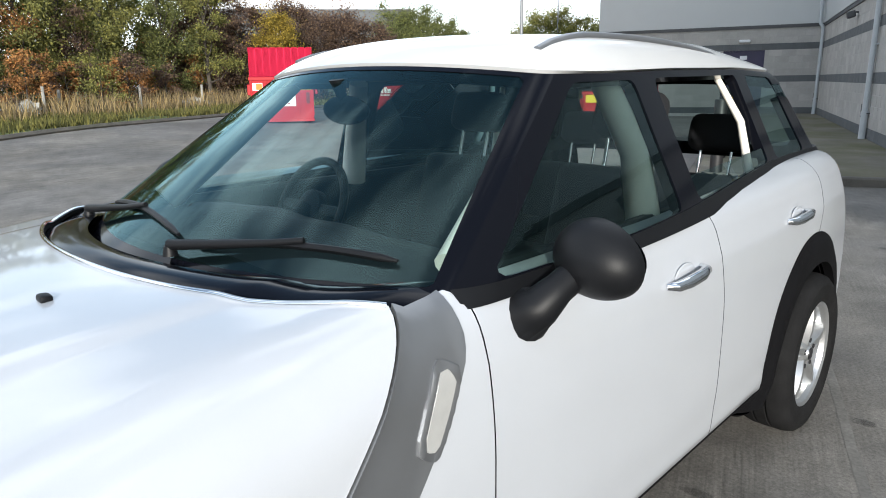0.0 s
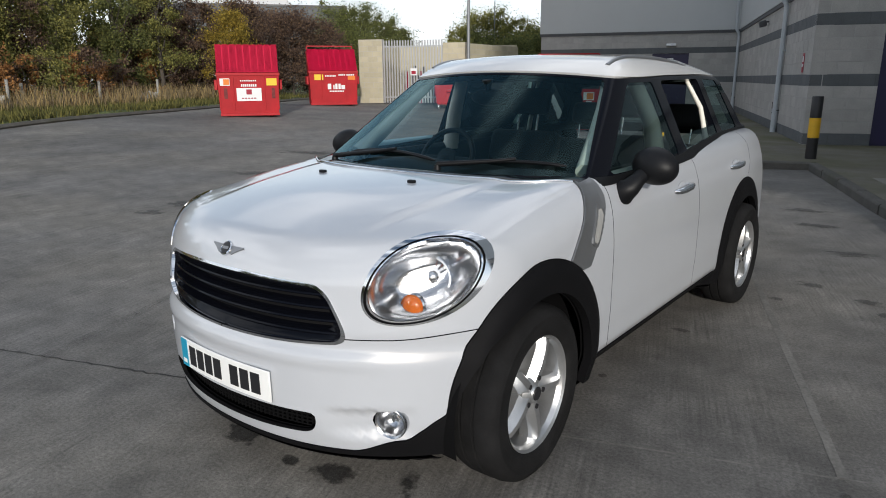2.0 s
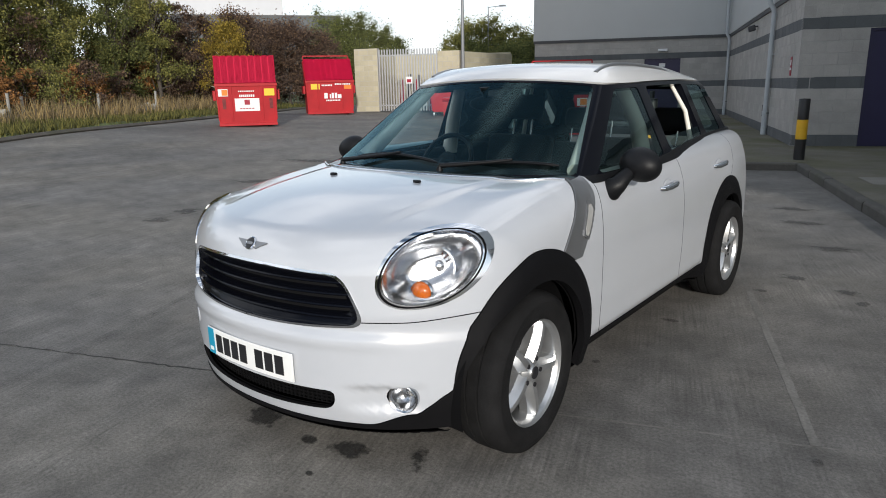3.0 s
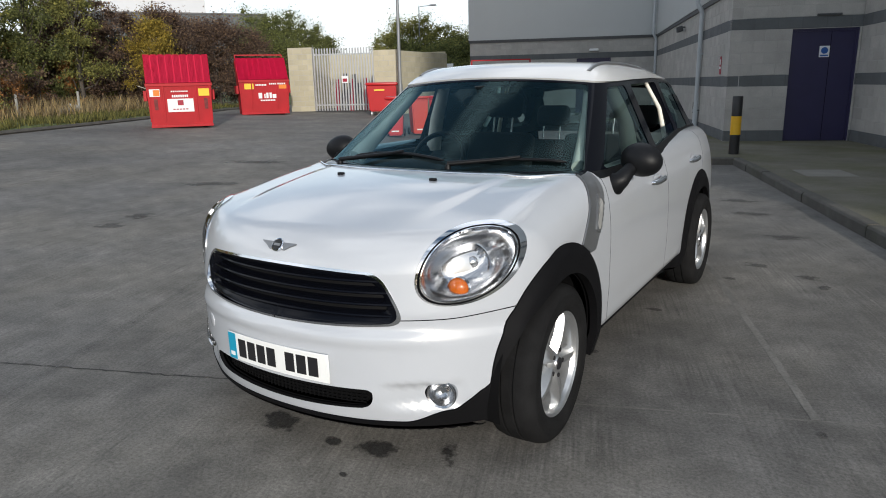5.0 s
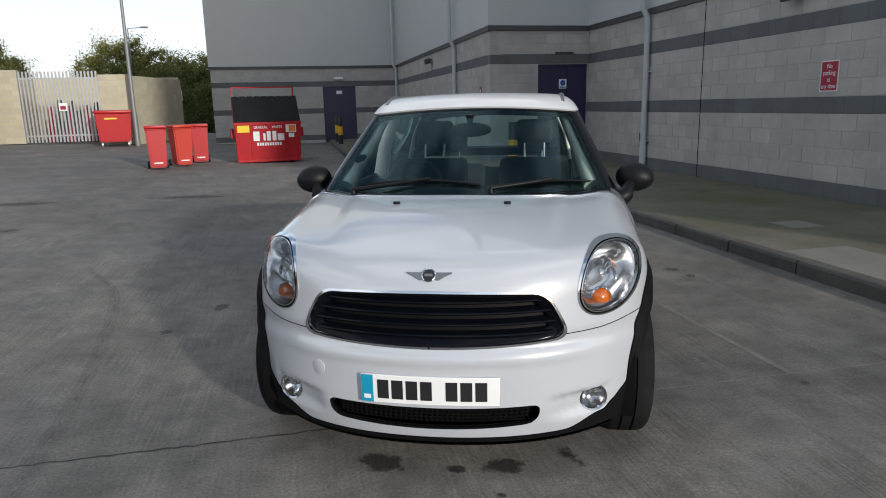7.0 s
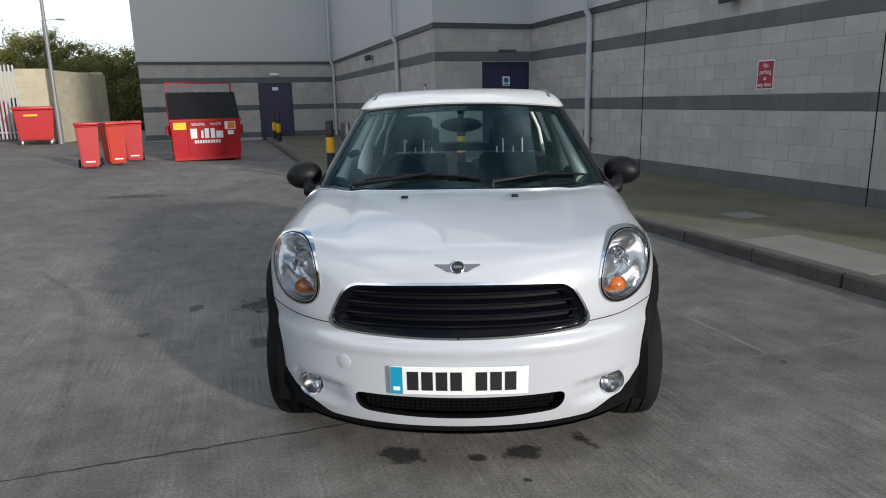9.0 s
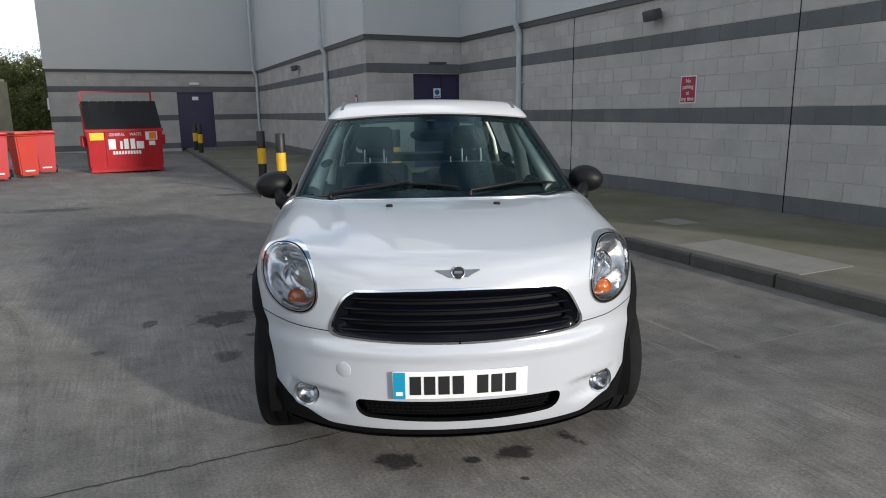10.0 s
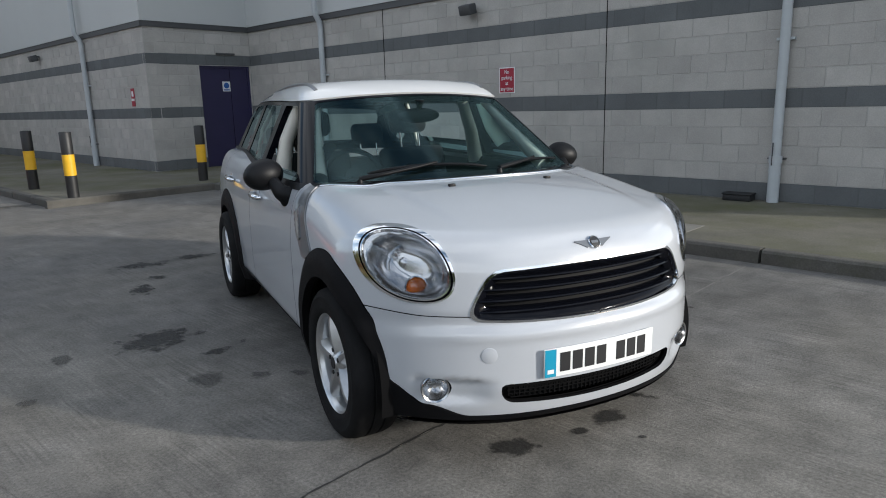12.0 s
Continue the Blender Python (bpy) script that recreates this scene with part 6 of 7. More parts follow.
# headlights
lampsrc = clip(BODY_WHOLE, lambda p: p[:, 1] - 0.15)
HL_N = np.cross(HL_A, HL_B) / np.linalg.norm(np.cross(HL_A, HL_B))
if HL_N[1] > 0:
    HL_N = -HL_N
for sg in (1, -1):
    half = clip(lampsrc, lambda p: -sg * p[:, 0])
    n_lamp = Vector((sg * HL_N[0], HL_N[1], HL_N[2]))
    inn = lambda p, r: lamp_g(p, r, -0.035, -0.055)
    ring, hole = cut(clip(half, lambda p: lamp_g(p, 1.0)), lambda p: -inn(p, 0.912))
    lamp = panel("headlight", ring, body_f, CHROME, car, "oval headlight with chrome ring and clear lens", out=0.004, thick=0.02)
    seal, _ = cut(clip(half, lambda p: inn(p, 0.912)), lambda p: -inn(p, 0.872))
    panel("seal", seal, body_f, GAPBLACK, lamp, out=-0.004, thick=0.01)
    thin, _ = cut(clip(half, lambda p: inn(p, 0.874)), lambda p: -inn(p, 0.846))
    panel("inner_ring", thin, body_f, CHROME, lamp, "thin inner chrome ring", out=0.003, thick=0.02)
    glass = clip(half, lambda p: inn(p, 0.855))
    o = panel("lens", glass, body_f, LENS, lamp, "clear lens", shift=lambda v: 0.003 + 0.012 * (1 - np.clip(inn(v, 0.0) / 0.13 / 0.855, 0, 1) ** 2))
    o.visible_shadow = False

    def bowl(v):
        r = np.clip(inn(v, 0.0) / 0.13 / 0.855, 0, 1)
        return -0.010 - 0.075 * (1 - sstep(r, 0.50, 1.0))
    panel("reflector", glass, body_f, BEZEL, lamp, "silver reflector bowl", shift=bowl)

    def on_lamp(u, w, depth):
        q = HL_C + u * HL_A + w * HL_B
        return Vector((sg * q[0], q[1], q[2])) + n_lamp * depth
    fwd = (sg * 0.28, -1.0, 0.06)
    m = frame_at(on_lamp(0.10, 0.10, -0.050), fwd)
    bm = bmesh.new()
    lathe(bm, [(0.074, 0.030), (0.072, 0.036), (0.066, 0.034), (0.058, 0.010), (0.044, -0.016), (0.026, -0.030), (0.0001, -0.034)], 40, m)
    part("reflector_bowl", bm, CHROME, lamp, "round chrome main reflector", smooth=50)
    bm = bmesh.new()
    lathe(bm, [(0.026, -0.02), (0.026, 0.030), (0.020, 0.040), (0.0001, 0.044)], 28, m)
    part("bulb_cap", bm, BEZEL, lamp, "silver bulb cap", smooth=50)
    for k in range(7):
        a = radians(-60 + 20 * k)
        bm = bmesh.new()
        box(bm, -0.003, 0.003, 0.034, 0.064, 0.006, 0.022, 0.001, m @ pose(0, 0, 0, 0, 0, math.degrees(a)))
        part("reflector_rib", bm, CHROME, lamp)
    m2 = frame_at(Vector((sg * 0.638, -0.416, 0.727)) - n_lamp * 0.005, fwd)
    bm = bmesh.new()
    lathe(bm, [(0.043, 0.000), (0.043, 0.012), (0.039, 0.016), (0.036, 0.012), (0.036, 0.0)], 32, m2)
    part("indicator_ring", bm, CHROME, lamp, smooth=40)
    bm = bmesh.new()
    lathe(bm, [(0.037, 0.004), (0.033, 0.018), (0.020, 0.027), (0.0001, 0.030)], 28, m2)
    part("indicator", bm, AMBER, lamp, "amber indicator lens", smooth=60)

# number plate with plain bars for its characters
plate_m = Matrix.Translation((0, float(nose(np.array(0.0), np.array(0.44))) - 0.006, 0.4425)) @ pose(0, 0, 0, 1.0)


def bent(x0, x1, y0, y1, z0, z1, bevel=0.0):
    """A plate-shaped box that follows the bumper's curve."""
    bm = box(bmesh.new(), x0, x1, y0, y1, z0, z1, bevel)
    long = [e for e in bm.edges if abs(e.verts[0].co.x - e.verts[1].co.x) > 0.02]
    bmesh.ops.subdivide_edges(bm, edges=long, cuts=9 if x1 - x0 > 0.2 else 2, use_grid_fill=True)
    for v in bm.verts:
        v.co.y += 0.24 * v.co.x ** 2
    bmesh.ops.transform(bm, matrix=plate_m, verts=bm.verts[:])
    return bm


PLATE = part("number_plate", bent(-0.26, 0.26, -0.004, 0.003, -0.0555, 0.0555, 0.002), PLATEWHITE, car, "white front number plate with blue band and black bars", smooth=40)
part("plate_band", bent(-0.258, -0.212, -0.0055, -0.003, -0.0535, 0.0535), PLATEBLUE, PLATE, "blue plate band")
part("plate_bracket", bent(-0.20, 0.20, 0.003, 0.012, -0.045, 0.045), PLASTIC, PLATE)
bx = -0.195
for k in range(7):
    if k == 4:
        bx += 0.040
    part("character_bar", bent(bx, bx + 0.043, -0.0058, -0.003, -0.037, 0.037), INKBLACK, PLATE)
    bx += 0.0545
part("band_bar", bent(-0.248, -0.222, -0.0065, -0.004, -0.040, -0.024), PLATEWHITE, PLATE)

# winged badge, washer jets, towing eye cap
bz = 0.862
by = float(nose(np.array(0.0), np.array(bz)))
for _ in range(60):
    if body_f(np.array([[0, by, bz]]))[0] > 0:
        by += 0.002
nb = normals_of(body_f, np.array([[0, by, bz]]))[0]
mb = frame_at((0, by - 0.002, bz), nb)
bm = bmesh.new()
lathe(bm, [(0.0265, -0.006), (0.0265, 0.007), (0.023, 0.009), (0.0215, 0.006)], 32, mb)
badge = part("badge", bm, CHROME, car, "round winged chrome badge with dark centre", smooth=40)
bm = bmesh.new()
lathe(bm, [(0.022, 0.006), (0.012, 0.0075), (0.0001, 0.008)], 28, mb)
part("badge_disc", bm, INKBLACK, badge, smooth=60)
part("badge_bar", box(bmesh.new(), -0.015, 0.015, -0.005, 0.005, 0.0075, 0.0095, 0.0, mb), SATIN, badge)
for s in (1, -1):
    bm = bmesh.new()
    pts = [(s * 0.024, -0.016), (s * 0.035, -0.018), (s * 0.060, -0.002), (s * 0.084, 0.010), (s * 0.084, 0.014), (s * 0.055, 0.013), (s * 0.024, 0.013)]
    a = [bm.verts.new((x, y, 0.003)) for x, y in pts]
    b = [bm.verts.new((x, y, -0.008)) for x, y in pts]
    bm.faces.new(a if s > 0 else a[::-1])
    for i in range(len(pts)):
        j = (i + 1) % len(pts)
        bm.faces.new((a[i], b[i], b[j], a[j]) if s > 0 else (a[j], b[j], b[i], a[i]))
    bmesh.ops.transform(bm, matrix=mb, verts=bm.verts[:])
    bmesh.ops.recalc_face_normals(bm, faces=bm.faces[:])
    part("badge_wing", bm, SATIN, badge)
for s in (1, -1):
    z = surf_z(s * 0.255, 0.022)
    bm = box(bmesh.new(), -0.016, 0.016, -0.011, 0.011, -0.004, 0.011, 0.005, Matrix.Translation((s * 0.255, 0.022, z)) @ pose(0, 0, 0, -4), 2)
    part("washer_jet", bm, PLASTIC, car, "black washer jet", smooth=40)
ty = float(nose(np.array(0.447), np.array(0.487)))
nt_ = normals_of(body_f, np.array([[-0.447, ty, 0.487]]))[0]
bm = bmesh.new()
lathe(bm, [(0.030, -0.002), (0.030, 0.0015), (0.0285, 0.0022), (0.0001, 0.0022)], 32, frame_at((-0.447, ty, 0.487), nt_))
part("towing_eye_cap", bm, PAINT, car, smooth=60)

# side repeaters: a flat lens in a raised rim on the grey trim
REPEATER = mat("clear_repeater_lens", (0.36, 0.36, 0.35), 0.25, vary=0.05, scale=30, coat=1.0)


def repeater_g(p):
    """Distance from a slanting rounded outline on the trim."""
    a, b = np.array((0.462, 0.925)), np.array((0.392, 0.800))
    d = (b - a) / np.linalg.norm(b - a)
    q = np.stack([p[:, 1], p[:, 2]], 1) - (a + b) / 2
    along, across = q @ d, q @ np.array((d[1], -d[0]))
    w = 0.020 - 0.05 * along * (along > 0)
    return np.where(ax_(p) > 0.6, smax(np.abs(along) - 0.070, np.abs(across) - w, 0.02), 1.0)


for sg in (1, -1):
    half = clip(clip(BODY_WHOLE, lambda p: 0.6 - sg * p[:, 0]), lambda p: np.abs(p[:, 1] - 0.43) - 0.15)
    lens = clip(half, repeater_g)
    ring = clip(clip(half, lambda p: repeater_g(p) - 0.013), lambda p: -repeater_g(p))
    lamp = panel("side_repeater", lens, body_f, REPEATER, car, "clear side indicator lens", out=0.008, thick=0.008)
    panel("repeater_rim", ring, body_f, SATIN, lamp, "satin grey lens rim", shift=lambda v: 0.006 + 0.006 * (1 - np.abs(repeater_g(v) / 0.013 * 2 - 1) ** 2), thick=0.006)

# door mirrors
for sg in (1, -1):
    c = Vector((sg * 0.920, 0.825, 1.060))
    bm = bmesh.new()
    bmesh.ops.create_uvsphere(bm, u_segments=36, v_segments=22, radius=1)
    for v in bm.verts:
        x, y, z = v.co
        back = max(0.0, y)
        v.co = Vector((x * 0.103 * (1 - 0.06 * y), y * 0.085 * (1 if y < 0 else 0.25), z * 0.080 * (1 - 0.05 * x * sg)))
    bmesh.ops.transform(bm, matrix=Matrix.Translation(c) @ pose(0, 0, 0, 0, sg * 6, -sg * 10), verts=bm.verts[:])
    mir = part("door_mirror", bm, PLASTIC, DOORS[sg][0], "matt black oval door mirror on a curved stalk", smooth=70)
    bm = bmesh.new()
    tube(bm, [(sg * 0.800, 0.720, 0.955), (sg * 0.838, 0.700, 0.958), (sg * 0.860, 0.705, 0.980), (sg * 0.876, 0.740, 1.010), (sg * 0.892, 0.790, 1.040)], 0.042, 16,
         scale=[1.3, 1.25, 0.98, 0.78, 0.75])
    part("mirror_stalk", bm, PLASTIC, mir, smooth=60)
    bm = bmesh.new()
    lathe(bm, [(0.090, 0.0), (0.084, 0.004), (0.0001, 0.004)], 36, Matrix.Translation(c + Vector((0, 0.020, 0))) @ pose(0, 0, 0, -90, 0, -sg * 10) @ Matrix.Diagonal((1.05, 0.70, 1, 1)))
    part("mirror_glass", bm, CHROME, mir, smooth=40)
# door handles
for sg in (1, -1):
    for k, (yc, zc) in enumerate(((1.365, 0.893), (2.29, 0.914))):
        x = float(flank(np.array(yc), np.array(zc)))
        pts = [(sg * (x + d), yc + s, zc + 0.006 * s / 0.1) for s, d in ((-0.105, 0.004), (-0.085, 0.026), (-0.04, 0.034), (0.03, 0.036), (0.08, 0.028), (0.105, 0.004))]
        bm = bmesh.new()
        tube(bm, pts, 0.0165, 12, scale=[0.55, 0.85, 1, 1, 0.85, 0.55])
        h = part("door_handle", bm, CHROME, DOORS[sg][k], "chrome pull handle", smooth=60)
        bm = bmesh.new()
        bmesh.ops.create_uvsphere(bm, u_segments=24, v_segments=12, radius=1)
        bmesh.ops.transform(bm, matrix=Matrix.Translation((sg * (x + 0.001), yc + 0.005, zc)) @ Matrix.Diagonal((0.004, 0.060, 0.034, 1)), verts=bm.verts[:])
        part("handle_recess", bm, PAINT, h, "white recessed cup behind the handle", smooth=80)

# roof rails
for sg in (1, -1):
    pts = []
    for k, y in enumerate(np.linspace(1.13, 2.72, 25)):
        z = surf_z(sg * 0.530, y, house_f, 1.2)
        lift = 0.006 * min(1, k / 3, (24 - k) / 3)
        pts.append((sg * (0.530 - 0.035 * max(0, (y - 1.8))), y, z + lift))
    bm = bmesh.new()
    tube(bm, pts, 0.0135, 10)
    part("roof_rail", bm, SATIN, car, "satin silver roof rail", smooth=60)

# wipers
def wiper(pivot, tip0, tip1):
    """Arm from its pivot to a blade that lies on the windscreen between two points of the plan."""
    def on(x, y, lift):
        return Vector((x, y, surf_z(x, y, house_f, 1.2) + lift))
    bm = bmesh.new()
    blade = [on(tip0[0] + (tip1[0] - tip0[0]) * t, tip0[1] + (tip1[1] - tip0[1]) * t, 0.010) for t in np.linspace(0, 1, 15)]
    tube(bm, blade, 0.0085, 6, scale=[0.5] + [1] * 13 + [0.5])
    w = part("wiper", bm, PLASTIC, car, "black windscreen wiper", smooth=60)
    mid = blade[8]
    p0 = Vector((pivot[0], pivot[1], surf_z(pivot[0], cowl_y(abs(pivot[0])) - 0.02) + 0.012))
    bm = bmesh.new()
    tube(bm, [p0, p0 + Vector((0, 0, 0.014)), p0.lerp(mid, 0.35) + Vector((0, -0.006, 0.012)), p0.lerp(mid, 0.75) + Vector((0, -0.004, 0.010)), mid + Vector((0, 0, 0.012))], 0.0105, 8, scale=[1.2, 1.2, 1.0, 0.8, 0.7])
    part("wiper_arm", bm, PLASTIC, w, smooth=60)
    bm = bmesh.new()
    cyl(bm, 0.017, 0.012, 0.022, Matrix.Translation(p0 - Vector((0, 0, 0.01))), 16)
    part("wiper_cap", bm, PLASTIC, w, smooth=40)


wiper((-0.56, 0.375), (-0.50, 0.435), (0.11, 0.345))
wiper((0.16, 0.300), (0.20, 0.345), (0.66, 0.520))

# wheels
def wheel(m):
    bm = bmesh.new()
    prof = [(0.212, -0.085), (0.222, -0.100), (0.262, -0.106), (0.300, -0.100), (0.318, -0.084), (0.326, -0.055), (0.3265, -0.030),
            (0.320, -0.028), (0.320, -0.022), (0.327, -0.020), (0.327, 0.020), (0.320, 0.022), (0.320, 0.028), (0.3265, 0.030),
            (0.326, 0.055), (0.318, 0.084), (0.300, 0.100), (0.285, 0.1045), (0.283, 0.1035), (0.262, 0.106), (0.240, 0.103), (0.222, 0.098), (0.212, 0.085)]
    lathe(bm, prof, 72)
    w = new("wheel")
    w.parent = car
    w["label"] = "black tyre on a five-spoke silver alloy rim"
    w.matrix_basis = m
    ty = part("tyre", bm, TYRE, w, "black rubber tyre", smooth=40)
    bm = bmesh.new()
    lathe(bm, [(0.196, -0.08), (0.190, 0.02), (0.196, 0.066), (0.205, 0.084), (0.214, 0.092), (0.218, 0.086), (0.212, 0.076)], 64)
    # spokes: five broad tapered arms that rise to the hub
    for k in range(5):
        a = 2 * math.pi * k / 5 + 0.19
        rm = Matrix.Rotation(a, 4, "Z")
        lo_, hi_ = [], []
        for r, wd, h in ((0.026, 0.030, 0.074), (0.055, 0.034, 0.079), (0.100, 0.032, 0.085), (0.150, 0.028, 0.086), (0.184, 0.026, 0.082), (0.199, 0.030, 0.076)):
            hi_.append([bm.verts.new(rm @ Vector((r, s * wd, h - d))) for s, d in ((-1.0, 0.034), (-0.42, 0.002), (0, 0.0), (0.42, 0.002), (1.0, 0.034))])
            lo_.append([bm.verts.new(rm @ Vector((r, s * wd * 1.05, h - 0.070))) for s in (-1, 1)])
        for i in range(5):
            for j in range(4):
                bm.faces.new((hi_[i][j], hi_[i + 1][j], hi_[i + 1][j + 1], hi_[i][j + 1]))
            bm.faces.new((lo_[i][0], lo_[i + 1][0], hi_[i + 1][0], hi_[i][0]))
            bm.faces.new((hi_[i][4], hi_[i + 1][4], lo_[i + 1][1], lo_[i][1]))
    lathe(bm, [(0.060, 0.020), (0.056, 0.056), (0.046, 0.068), (0.032, 0.078), (0.029, 0.084), (0.0001, 0.086)], 32)
    rim = part("rim", bm, ALLOY, w, "silver five-spoke alloy rim", smooth=16)
    bm = bmesh.new()
    lathe(bm, [(0.026, 0.084), (0.024, 0.088), (0.0001, 0.089)], 24)
    part("hub_cap", bm, INKBLACK, rim, "dark centre cap", smooth=40)
    for k in range(5):
        a = 2 * math.pi * k / 5 + 0.19
        bm = bmesh.new()
        cyl(bm, 0.011, 0.0095, 0.022, Matrix.Translation((0.056 * math.cos(a), 0.056 * math.sin(a), 0.060)), 14)
        part("wheel_bolt", bm, INKBLACK, rim, smooth=40)
    # disc and plate are black to stand in for shade between the spokes
    bm = bmesh.new()
    lathe(bm, [(0.135, -0.01), (0.135, 0.010), (0.07, 0.012), (0.0001, 0.012)], 40)
    part("brake_disc", bm, PLASTIC, w, "brake disc, blackened for the shade behind the spokes", smooth=30)
    bm = bmesh.new()
    cyl(bm, 0.20, 0.20, 0.01, Matrix.Translation((0, 0, -0.06)), 40)
    part("back_plate", bm, GAPBLACK, w)
    return w


for sg in (1, -1):
    for k, y in enumerate((0.0, AXLE)):
        steer = 1.5 * (1 - k)
        wheel(Matrix.Translation((sg * (0.767 + 0.041 * k), y, 0.322)) @ Matrix.Rotation(radians(steer), 4, "Z") @ Matrix.Rotation(radians(90 * sg), 4, "Y") @ Matrix.Rotation(0.4 * k, 4, "Z"))
    for y in (0.0, AXLE):
        bm = bmesh.new()
        lathe(bm, [(0.30, -0.21), (0.385, -0.20), (0.40, 0.085)], 40, Matrix.Translation((sg * 0.70, y, ARCH_Z)) @ Matrix.Rotation(radians(90 * sg), 4, "Y"), a0=radians(75 + 90 * (1 - sg)), a1=radians(285 + 90 * (1 - sg)))
        part("wheel_liner", bm, GAPBLACK, car, "black wheel arch liner", smooth=40)

# cabin
part("floor_pan", boxmesh(-0.72, 0.72, 0.45, 3.0, 0.26, 0.34), GAPBLACK, car, "dark cabin floor")
part("bulkhead", boxmesh(-0.70, 0.70, 0.40, 0.46, 0.34, 0.96), GAPBLACK, car)
bm = bmesh.new()
prof = [(0.50, 0.975), (0.60, 1.000), (0.78, 1.005), (0.90, 0.985), (0.95, 0.93), (0.93, 0.80), (0.86, 0.70), (0.62, 0.66), (0.50, 0.70)]
loops = []
for x in np.linspace(-0.70, 0.70, 21):
    bump_ = 0.018 * math.exp(-((x + 0.36) / 0.16) ** 2) + 0.010 * math.exp(-(x / 0.12) ** 2)
    loops.append([bm.verts.new((x, y, z + (bump_ if z > 0.9 else 0))) for y, z in prof])
for a, b in zip(loops, loops[1:]):
    for k in range(len(prof)):
        j = (k + 1) % len(prof)
        bm.faces.new((a[k], a[j], b[j], b[k]))
part("dashboard", bm, DASH, car, "dark grey moulded dashboard", smooth=40)
bm = bmesh.new()
mw = Matrix.Translation((-0.36, 1.03, 0.985)) @ pose(0, 0, 0, 64)
lathe(bm, [(0.172 + 0.015 * math.cos(a), 0.015 * math.sin(a)) for a in [2 * math.pi * k / 10 for k in range(10)]], 40, mw, closed=True)
steer = part("steering_wheel", bm, PLASTIC, car, "black three-spoke steering wheel", smooth=60)
bm = bmesh.new()
lathe(bm, [(0.065, -0.02), (0.062, 0.014), (0.04, 0.024), (0.0001, 0.028)], 28, mw)
part("wheel_boss", bm, DASH, steer, smooth=50)
for a in (0, 180, 270):
    part("wheel_spoke", box(bmesh.new(), 0.05, 0.18, -0.018, 0.018, -0.006, 0.008, 0.004, mw @ pose(0, 0, 0, 0, 0, a)), DASH, steer)
part("steering_column", tube(bmesh.new(), [(-0.36, 0.90, 0.90), (-0.36, 1.02, 0.98)], 0.04, 12), DASH, steer, smooth=50)


def seat(x, y, w, back_h, rest=True, label="dark cloth front seat with headrest on two chrome posts", name="front_seat"):
    st = new(name)
    st.parent = car
    st["label"] = label
    st.matrix_basis = pose(x, y, 0)
    part("cushion", box(bmesh.new(), -w, w, -0.28, 0.22, 0.36, 0.56, 0.05, None, 3), SEATCLOTH, st, smooth=60)
    bm = box(bmesh.new(), -w, w, -0.05, 0.07, 0.0, back_h, 0.045, Matrix.Translation((0, 0.20, 0.52)) @ pose(0, 0, 0, -17), 3)
    part("backrest", bm, SEATCLOTH, st, smooth=60)
    if rest:
        m = Matrix.Translation((0, 0.20, 0.52)) @ pose(0, 0, 0, -17)
        for s in (-0.07, 0.07):
            part("headrest_post", tube(bmesh.new(), [m @ Vector((s, 0.01, back_h - 0.04)), m @ Vector((s, 0.0, back_h + 0.13))], 0.0075, 8), CHROME, st, "chrome headrest post", smooth=60)
        bm = box(bmesh.new(), -0.135, 0.135, -0.055, 0.055, back_h + 0.105, back_h + 0.275, 0.045, m, 3)
        part("headrest", bm, SEATCLOTH, st, "dark cloth headrest", smooth=60)


for x in (-0.36, 0.36):
    seat(x, 1.50, 0.245, 0.60)
seat(-0.35, 2.38, 0.29, 0.48, True, "dark cloth rear seat with headrest", "rear_seat")
seat(0.35, 2.38, 0.29, 0.48, True, "dark cloth rear seat with headrest", "rear_seat")
for sg in (1, -1):
    part("door_card", boxmesh(sg * 0.70 - 0.03, sg * 0.70 + 0.03, 0.60, 2.95, 0.32, 1.03, 0.02), DASH, car, "dark inner door trim", smooth=40)
    bm = bmesh.new()
    tube(bm, [(sg * 0.680, 0.66, 1.03), (sg * 0.640, 0.82, 1.15), (sg * 0.590, 0.98, 1.28), (sg * 0.538, 1.12, 1.40)], 0.042, 14, scale=[1.15, 1.0, 0.75, 0.6])
    part("pillar_trim", bm, TRIMBEIGE, car, "cream inner trim of the windscreen pillar", smooth=60)
    # light pillar trims inside, behind the front and the rear door
    for line, r in (([(0.672, 1.47, 1.00), (0.636, 1.465, 1.20), (0.545, 1.42, 1.405)], 0.046), ([(0.640, 2.37, 1.04), (0.596, 2.35, 1.24), (0.515, 2.29, 1.405)], 0.015)):
        bm = bmesh.new()
        tube(bm, [(sg * x, y, z) for x, y, z in line], r, 12, scale=[1.1, 0.95, 0.8])
        part("pillar_trim", bm, TRIMBEIGE, car, "cream inner pillar trim", smooth=60)
bm = bmesh.new()
bmesh.ops.create_uvsphere(bm, u_segments=28, v_segments=16, radius=1)
bmesh.ops.transform(bm, matrix=Matrix.Translation((0, 0.925, 1.328)) @ pose(0, 0, 0, 0, 0, -8) @ Matrix.Diagonal((0.125, 0.028, 0.042, 1)), verts=bm.verts[:])
rv = part("rear_view_mirror", bm, PLASTIC, car, "black interior mirror behind the windscreen", smooth=70)
part("mirror_mount", tube(bmesh.new(), [(0, 0.905, 1.415), (0, 0.910, 1.38), (0, 0.925, 1.34)], 0.014, 10, scale=[2.0, 1.2, 1]), PLASTIC, rv, smooth=60)
bm = bmesh.new()
pd = Vector((-0.60, 0.70, 0))
zz = surf_z(pd.x, pd.y, house_f, 1.2)
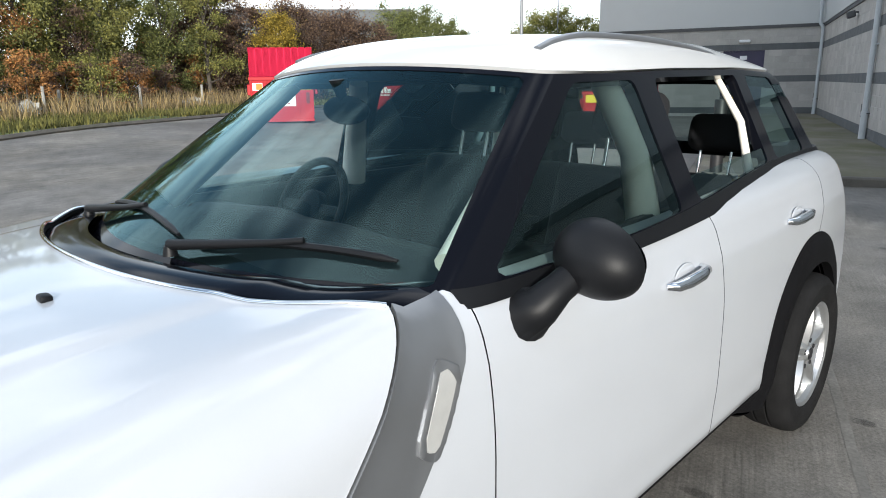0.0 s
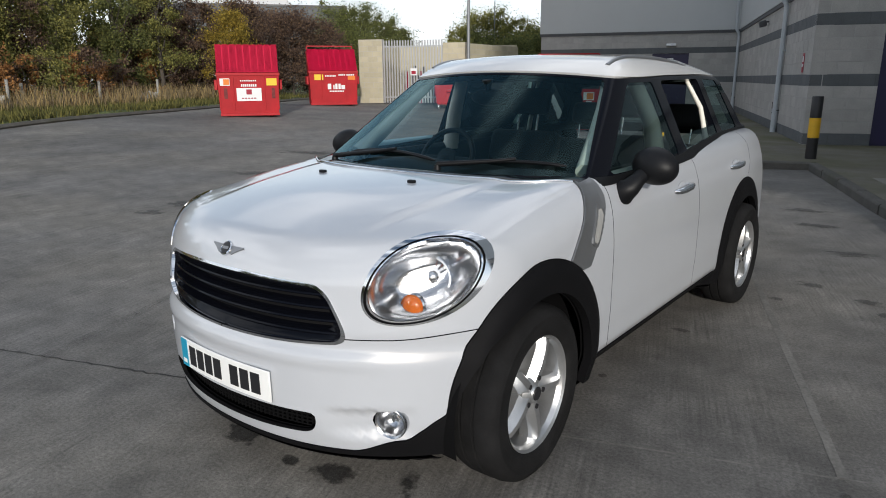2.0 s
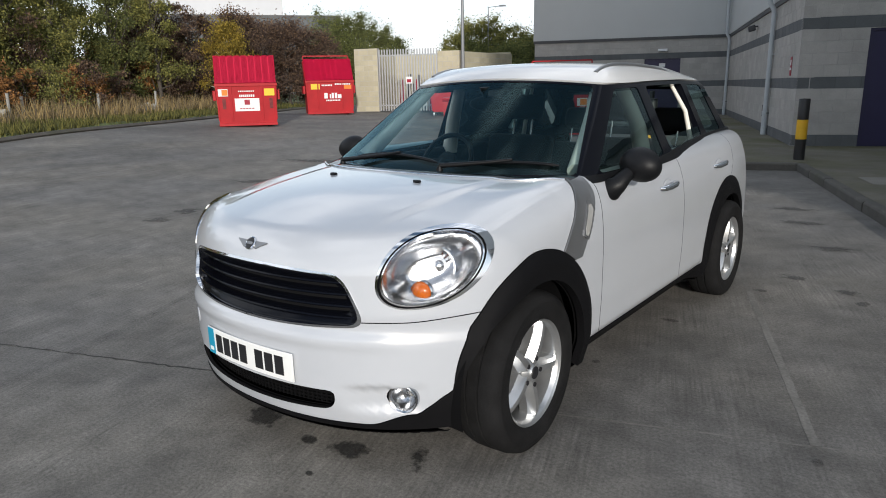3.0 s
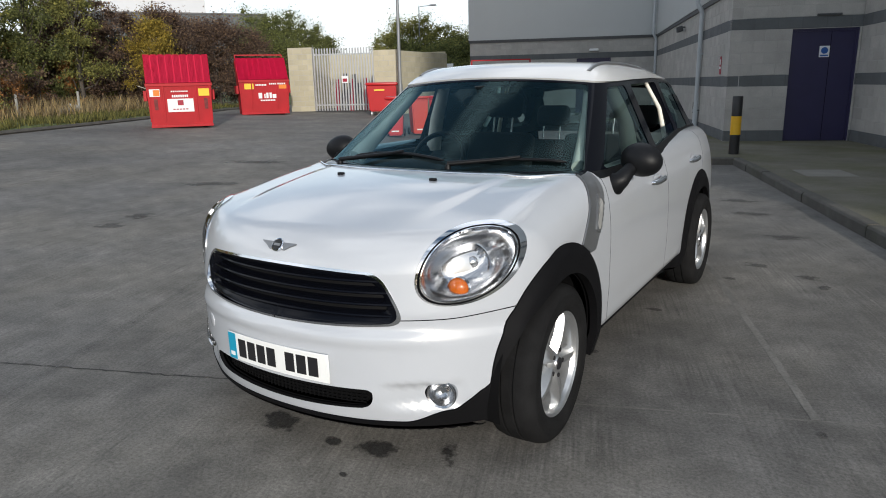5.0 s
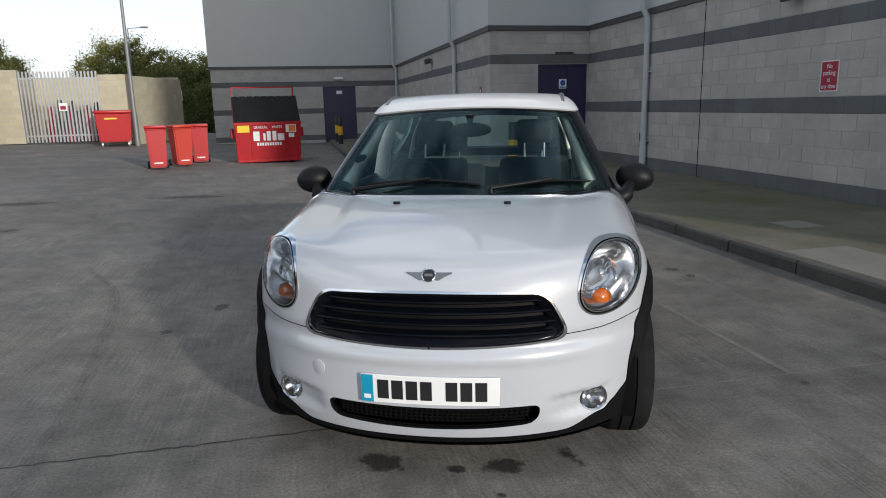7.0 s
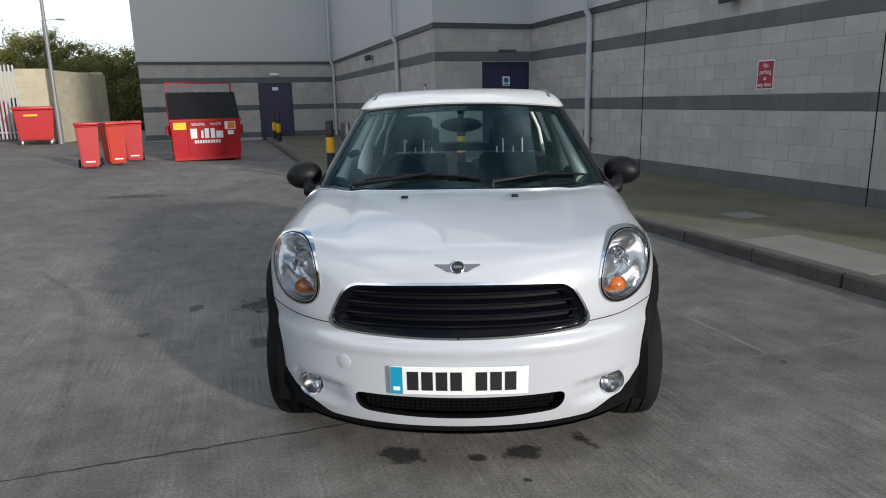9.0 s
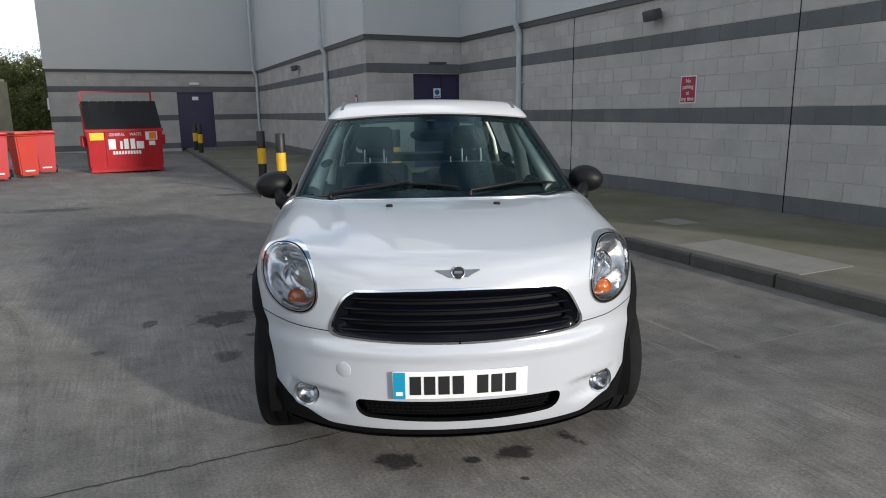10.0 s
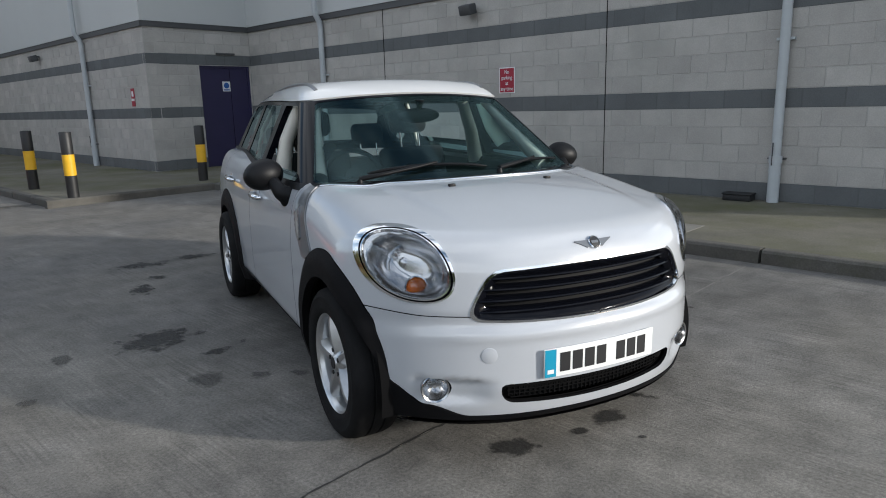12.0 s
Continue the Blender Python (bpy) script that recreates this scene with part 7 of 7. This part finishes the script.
nn = normals_of(house_f, np.array([[pd.x, pd.y, zz]]))[0]
cyl(bm, 0.036, 0.036, 0.002, frame_at((pd.x, pd.y, zz - 0.008), nn), 28)
part("tax_disc", bm, GAPBLACK, windscreen, "dark round disc stuck inside the glass")


# ---- blockwork: every block on its mortar bed ----
def block_mesh(name, l, material, h=COURSE - 0.010):
    me = bpy.data.meshes.new(name)
    d, c = -0.001, 0.003
    vs = [(0, 0.006, 0), (l, 0.006, 0), (l, 0.006, h), (0, 0.006, h), (c, d, c), (l - c, d, c), (l - c, d, h - c), (c, d, h - c)]
    fs = [(4, 5, 6, 7), (0, 1, 5, 4), (1, 2, 6, 5), (2, 3, 7, 6), (3, 0, 4, 7)]
    me.from_pydata(vs, [], fs)
    me.materials.append(material)
    return me


def lay(wall, ln, gap, tops, light, dark, z0, limit, first, bandrule):
    """Running-bond courses along a wall; those nearest the car are parts, the rest one joined part."""
    meshes = {}
    todo = []
    n = 0
    z = z0
    while z < tops - 0.03:
        h = min(COURSE, tops - z) - 0.010
        x = -0.225 if n % 2 else 0.0
        while x < ln:
            a, b = max(x, 0.0) + 0.005, min(x + 0.45, ln) - 0.005
            x += 0.45
            if gap and z < z0 + gap[2] - 0.03:
                if a >= gap[0] and b <= gap[1]:
                    continue
                if a < gap[0] < b:
                    b = gap[0]
                elif a < gap[1] < b:
                    a = gap[1]
            if b - a > 0.03:
                todo.append((a, b - a, z + 0.005, h, dark if bandrule(n) else light))
        z += COURSE
        n += 1
    todo.sort(key=lambda q: first(q[0], q[2]))
    rest_v, rest_f, rest_m = [], [], []
    for i, (x, l, z, h, mt) in enumerate(todo):
        key = (round(l, 3), round(h, 3), mt.name)
        if i < limit:
            if key not in meshes:
                meshes[key] = block_mesh("block", l, mt, h)
            o = new("block", meshes[key])
            o.parent = wall
            o.matrix_basis = pose(x, 0, z)
        else:
            k = len(rest_v)
            c, d = 0.003, -0.001
            rest_v += [(x, 0.006, z), (x + l, 0.006, z), (x + l, 0.006, z + h), (x, 0.006, z + h), (x + c, d, z + c), (x + l - c, d, z + c), (x + l - c, d, z + h - c), (x + c, d, z + h - c)]
            for f in ((4, 5, 6, 7), (0, 1, 5, 4), (1, 2, 6, 5), (2, 3, 7, 6), (3, 0, 4, 7)):
                rest_f.append(tuple(k + q for q in f))
                rest_m.append(1 if mt is dark else 0)
    if rest_v:
        o = mesh_ob("blockwork", rest_v, rest_f, light, wall, materials=[light, dark], mat_index=rest_m)
        o["kind"] = "stuff"


band = lambda n: n in (0, 5, 10)
lay(wall_objs["wall_near"], WALLS["wall_near"][1], None, CLAD_Z - 0.06, BLOCK, BLOCKDARK, KERB_H, 300, lambda x, z: abs(x - 9.0) + z, band)
lay(wall_objs["wall_door"], WALLS["wall_door"][1], GAPS["wall_door"], CLAD_Z - 0.06, BLOCK, BLOCKDARK, KERB_H, 300, lambda x, z: x, band)
lay(wall_objs["wall_step"], WALLS["wall_step"][1], None, CLAD_Z - 0.06, BLOCK, BLOCKDARK, KERB_H, 300, lambda x, z: -x, band)
lay(wall_objs["wall_far"], WALLS["wall_far"][1], GAPS["wall_far"], CLAD_Z - 0.06, BLOCK, BLOCKDARK, KERB_H, 300, lambda x, z: -x, band)
for k, o in comp_objs.items():
    lay(o, COMPOUND[k][1], None, COMPOUND[k][2], YARDBLOCK, YARDBLOCK, 0.0, 300, lambda x, z: x, lambda n: False)
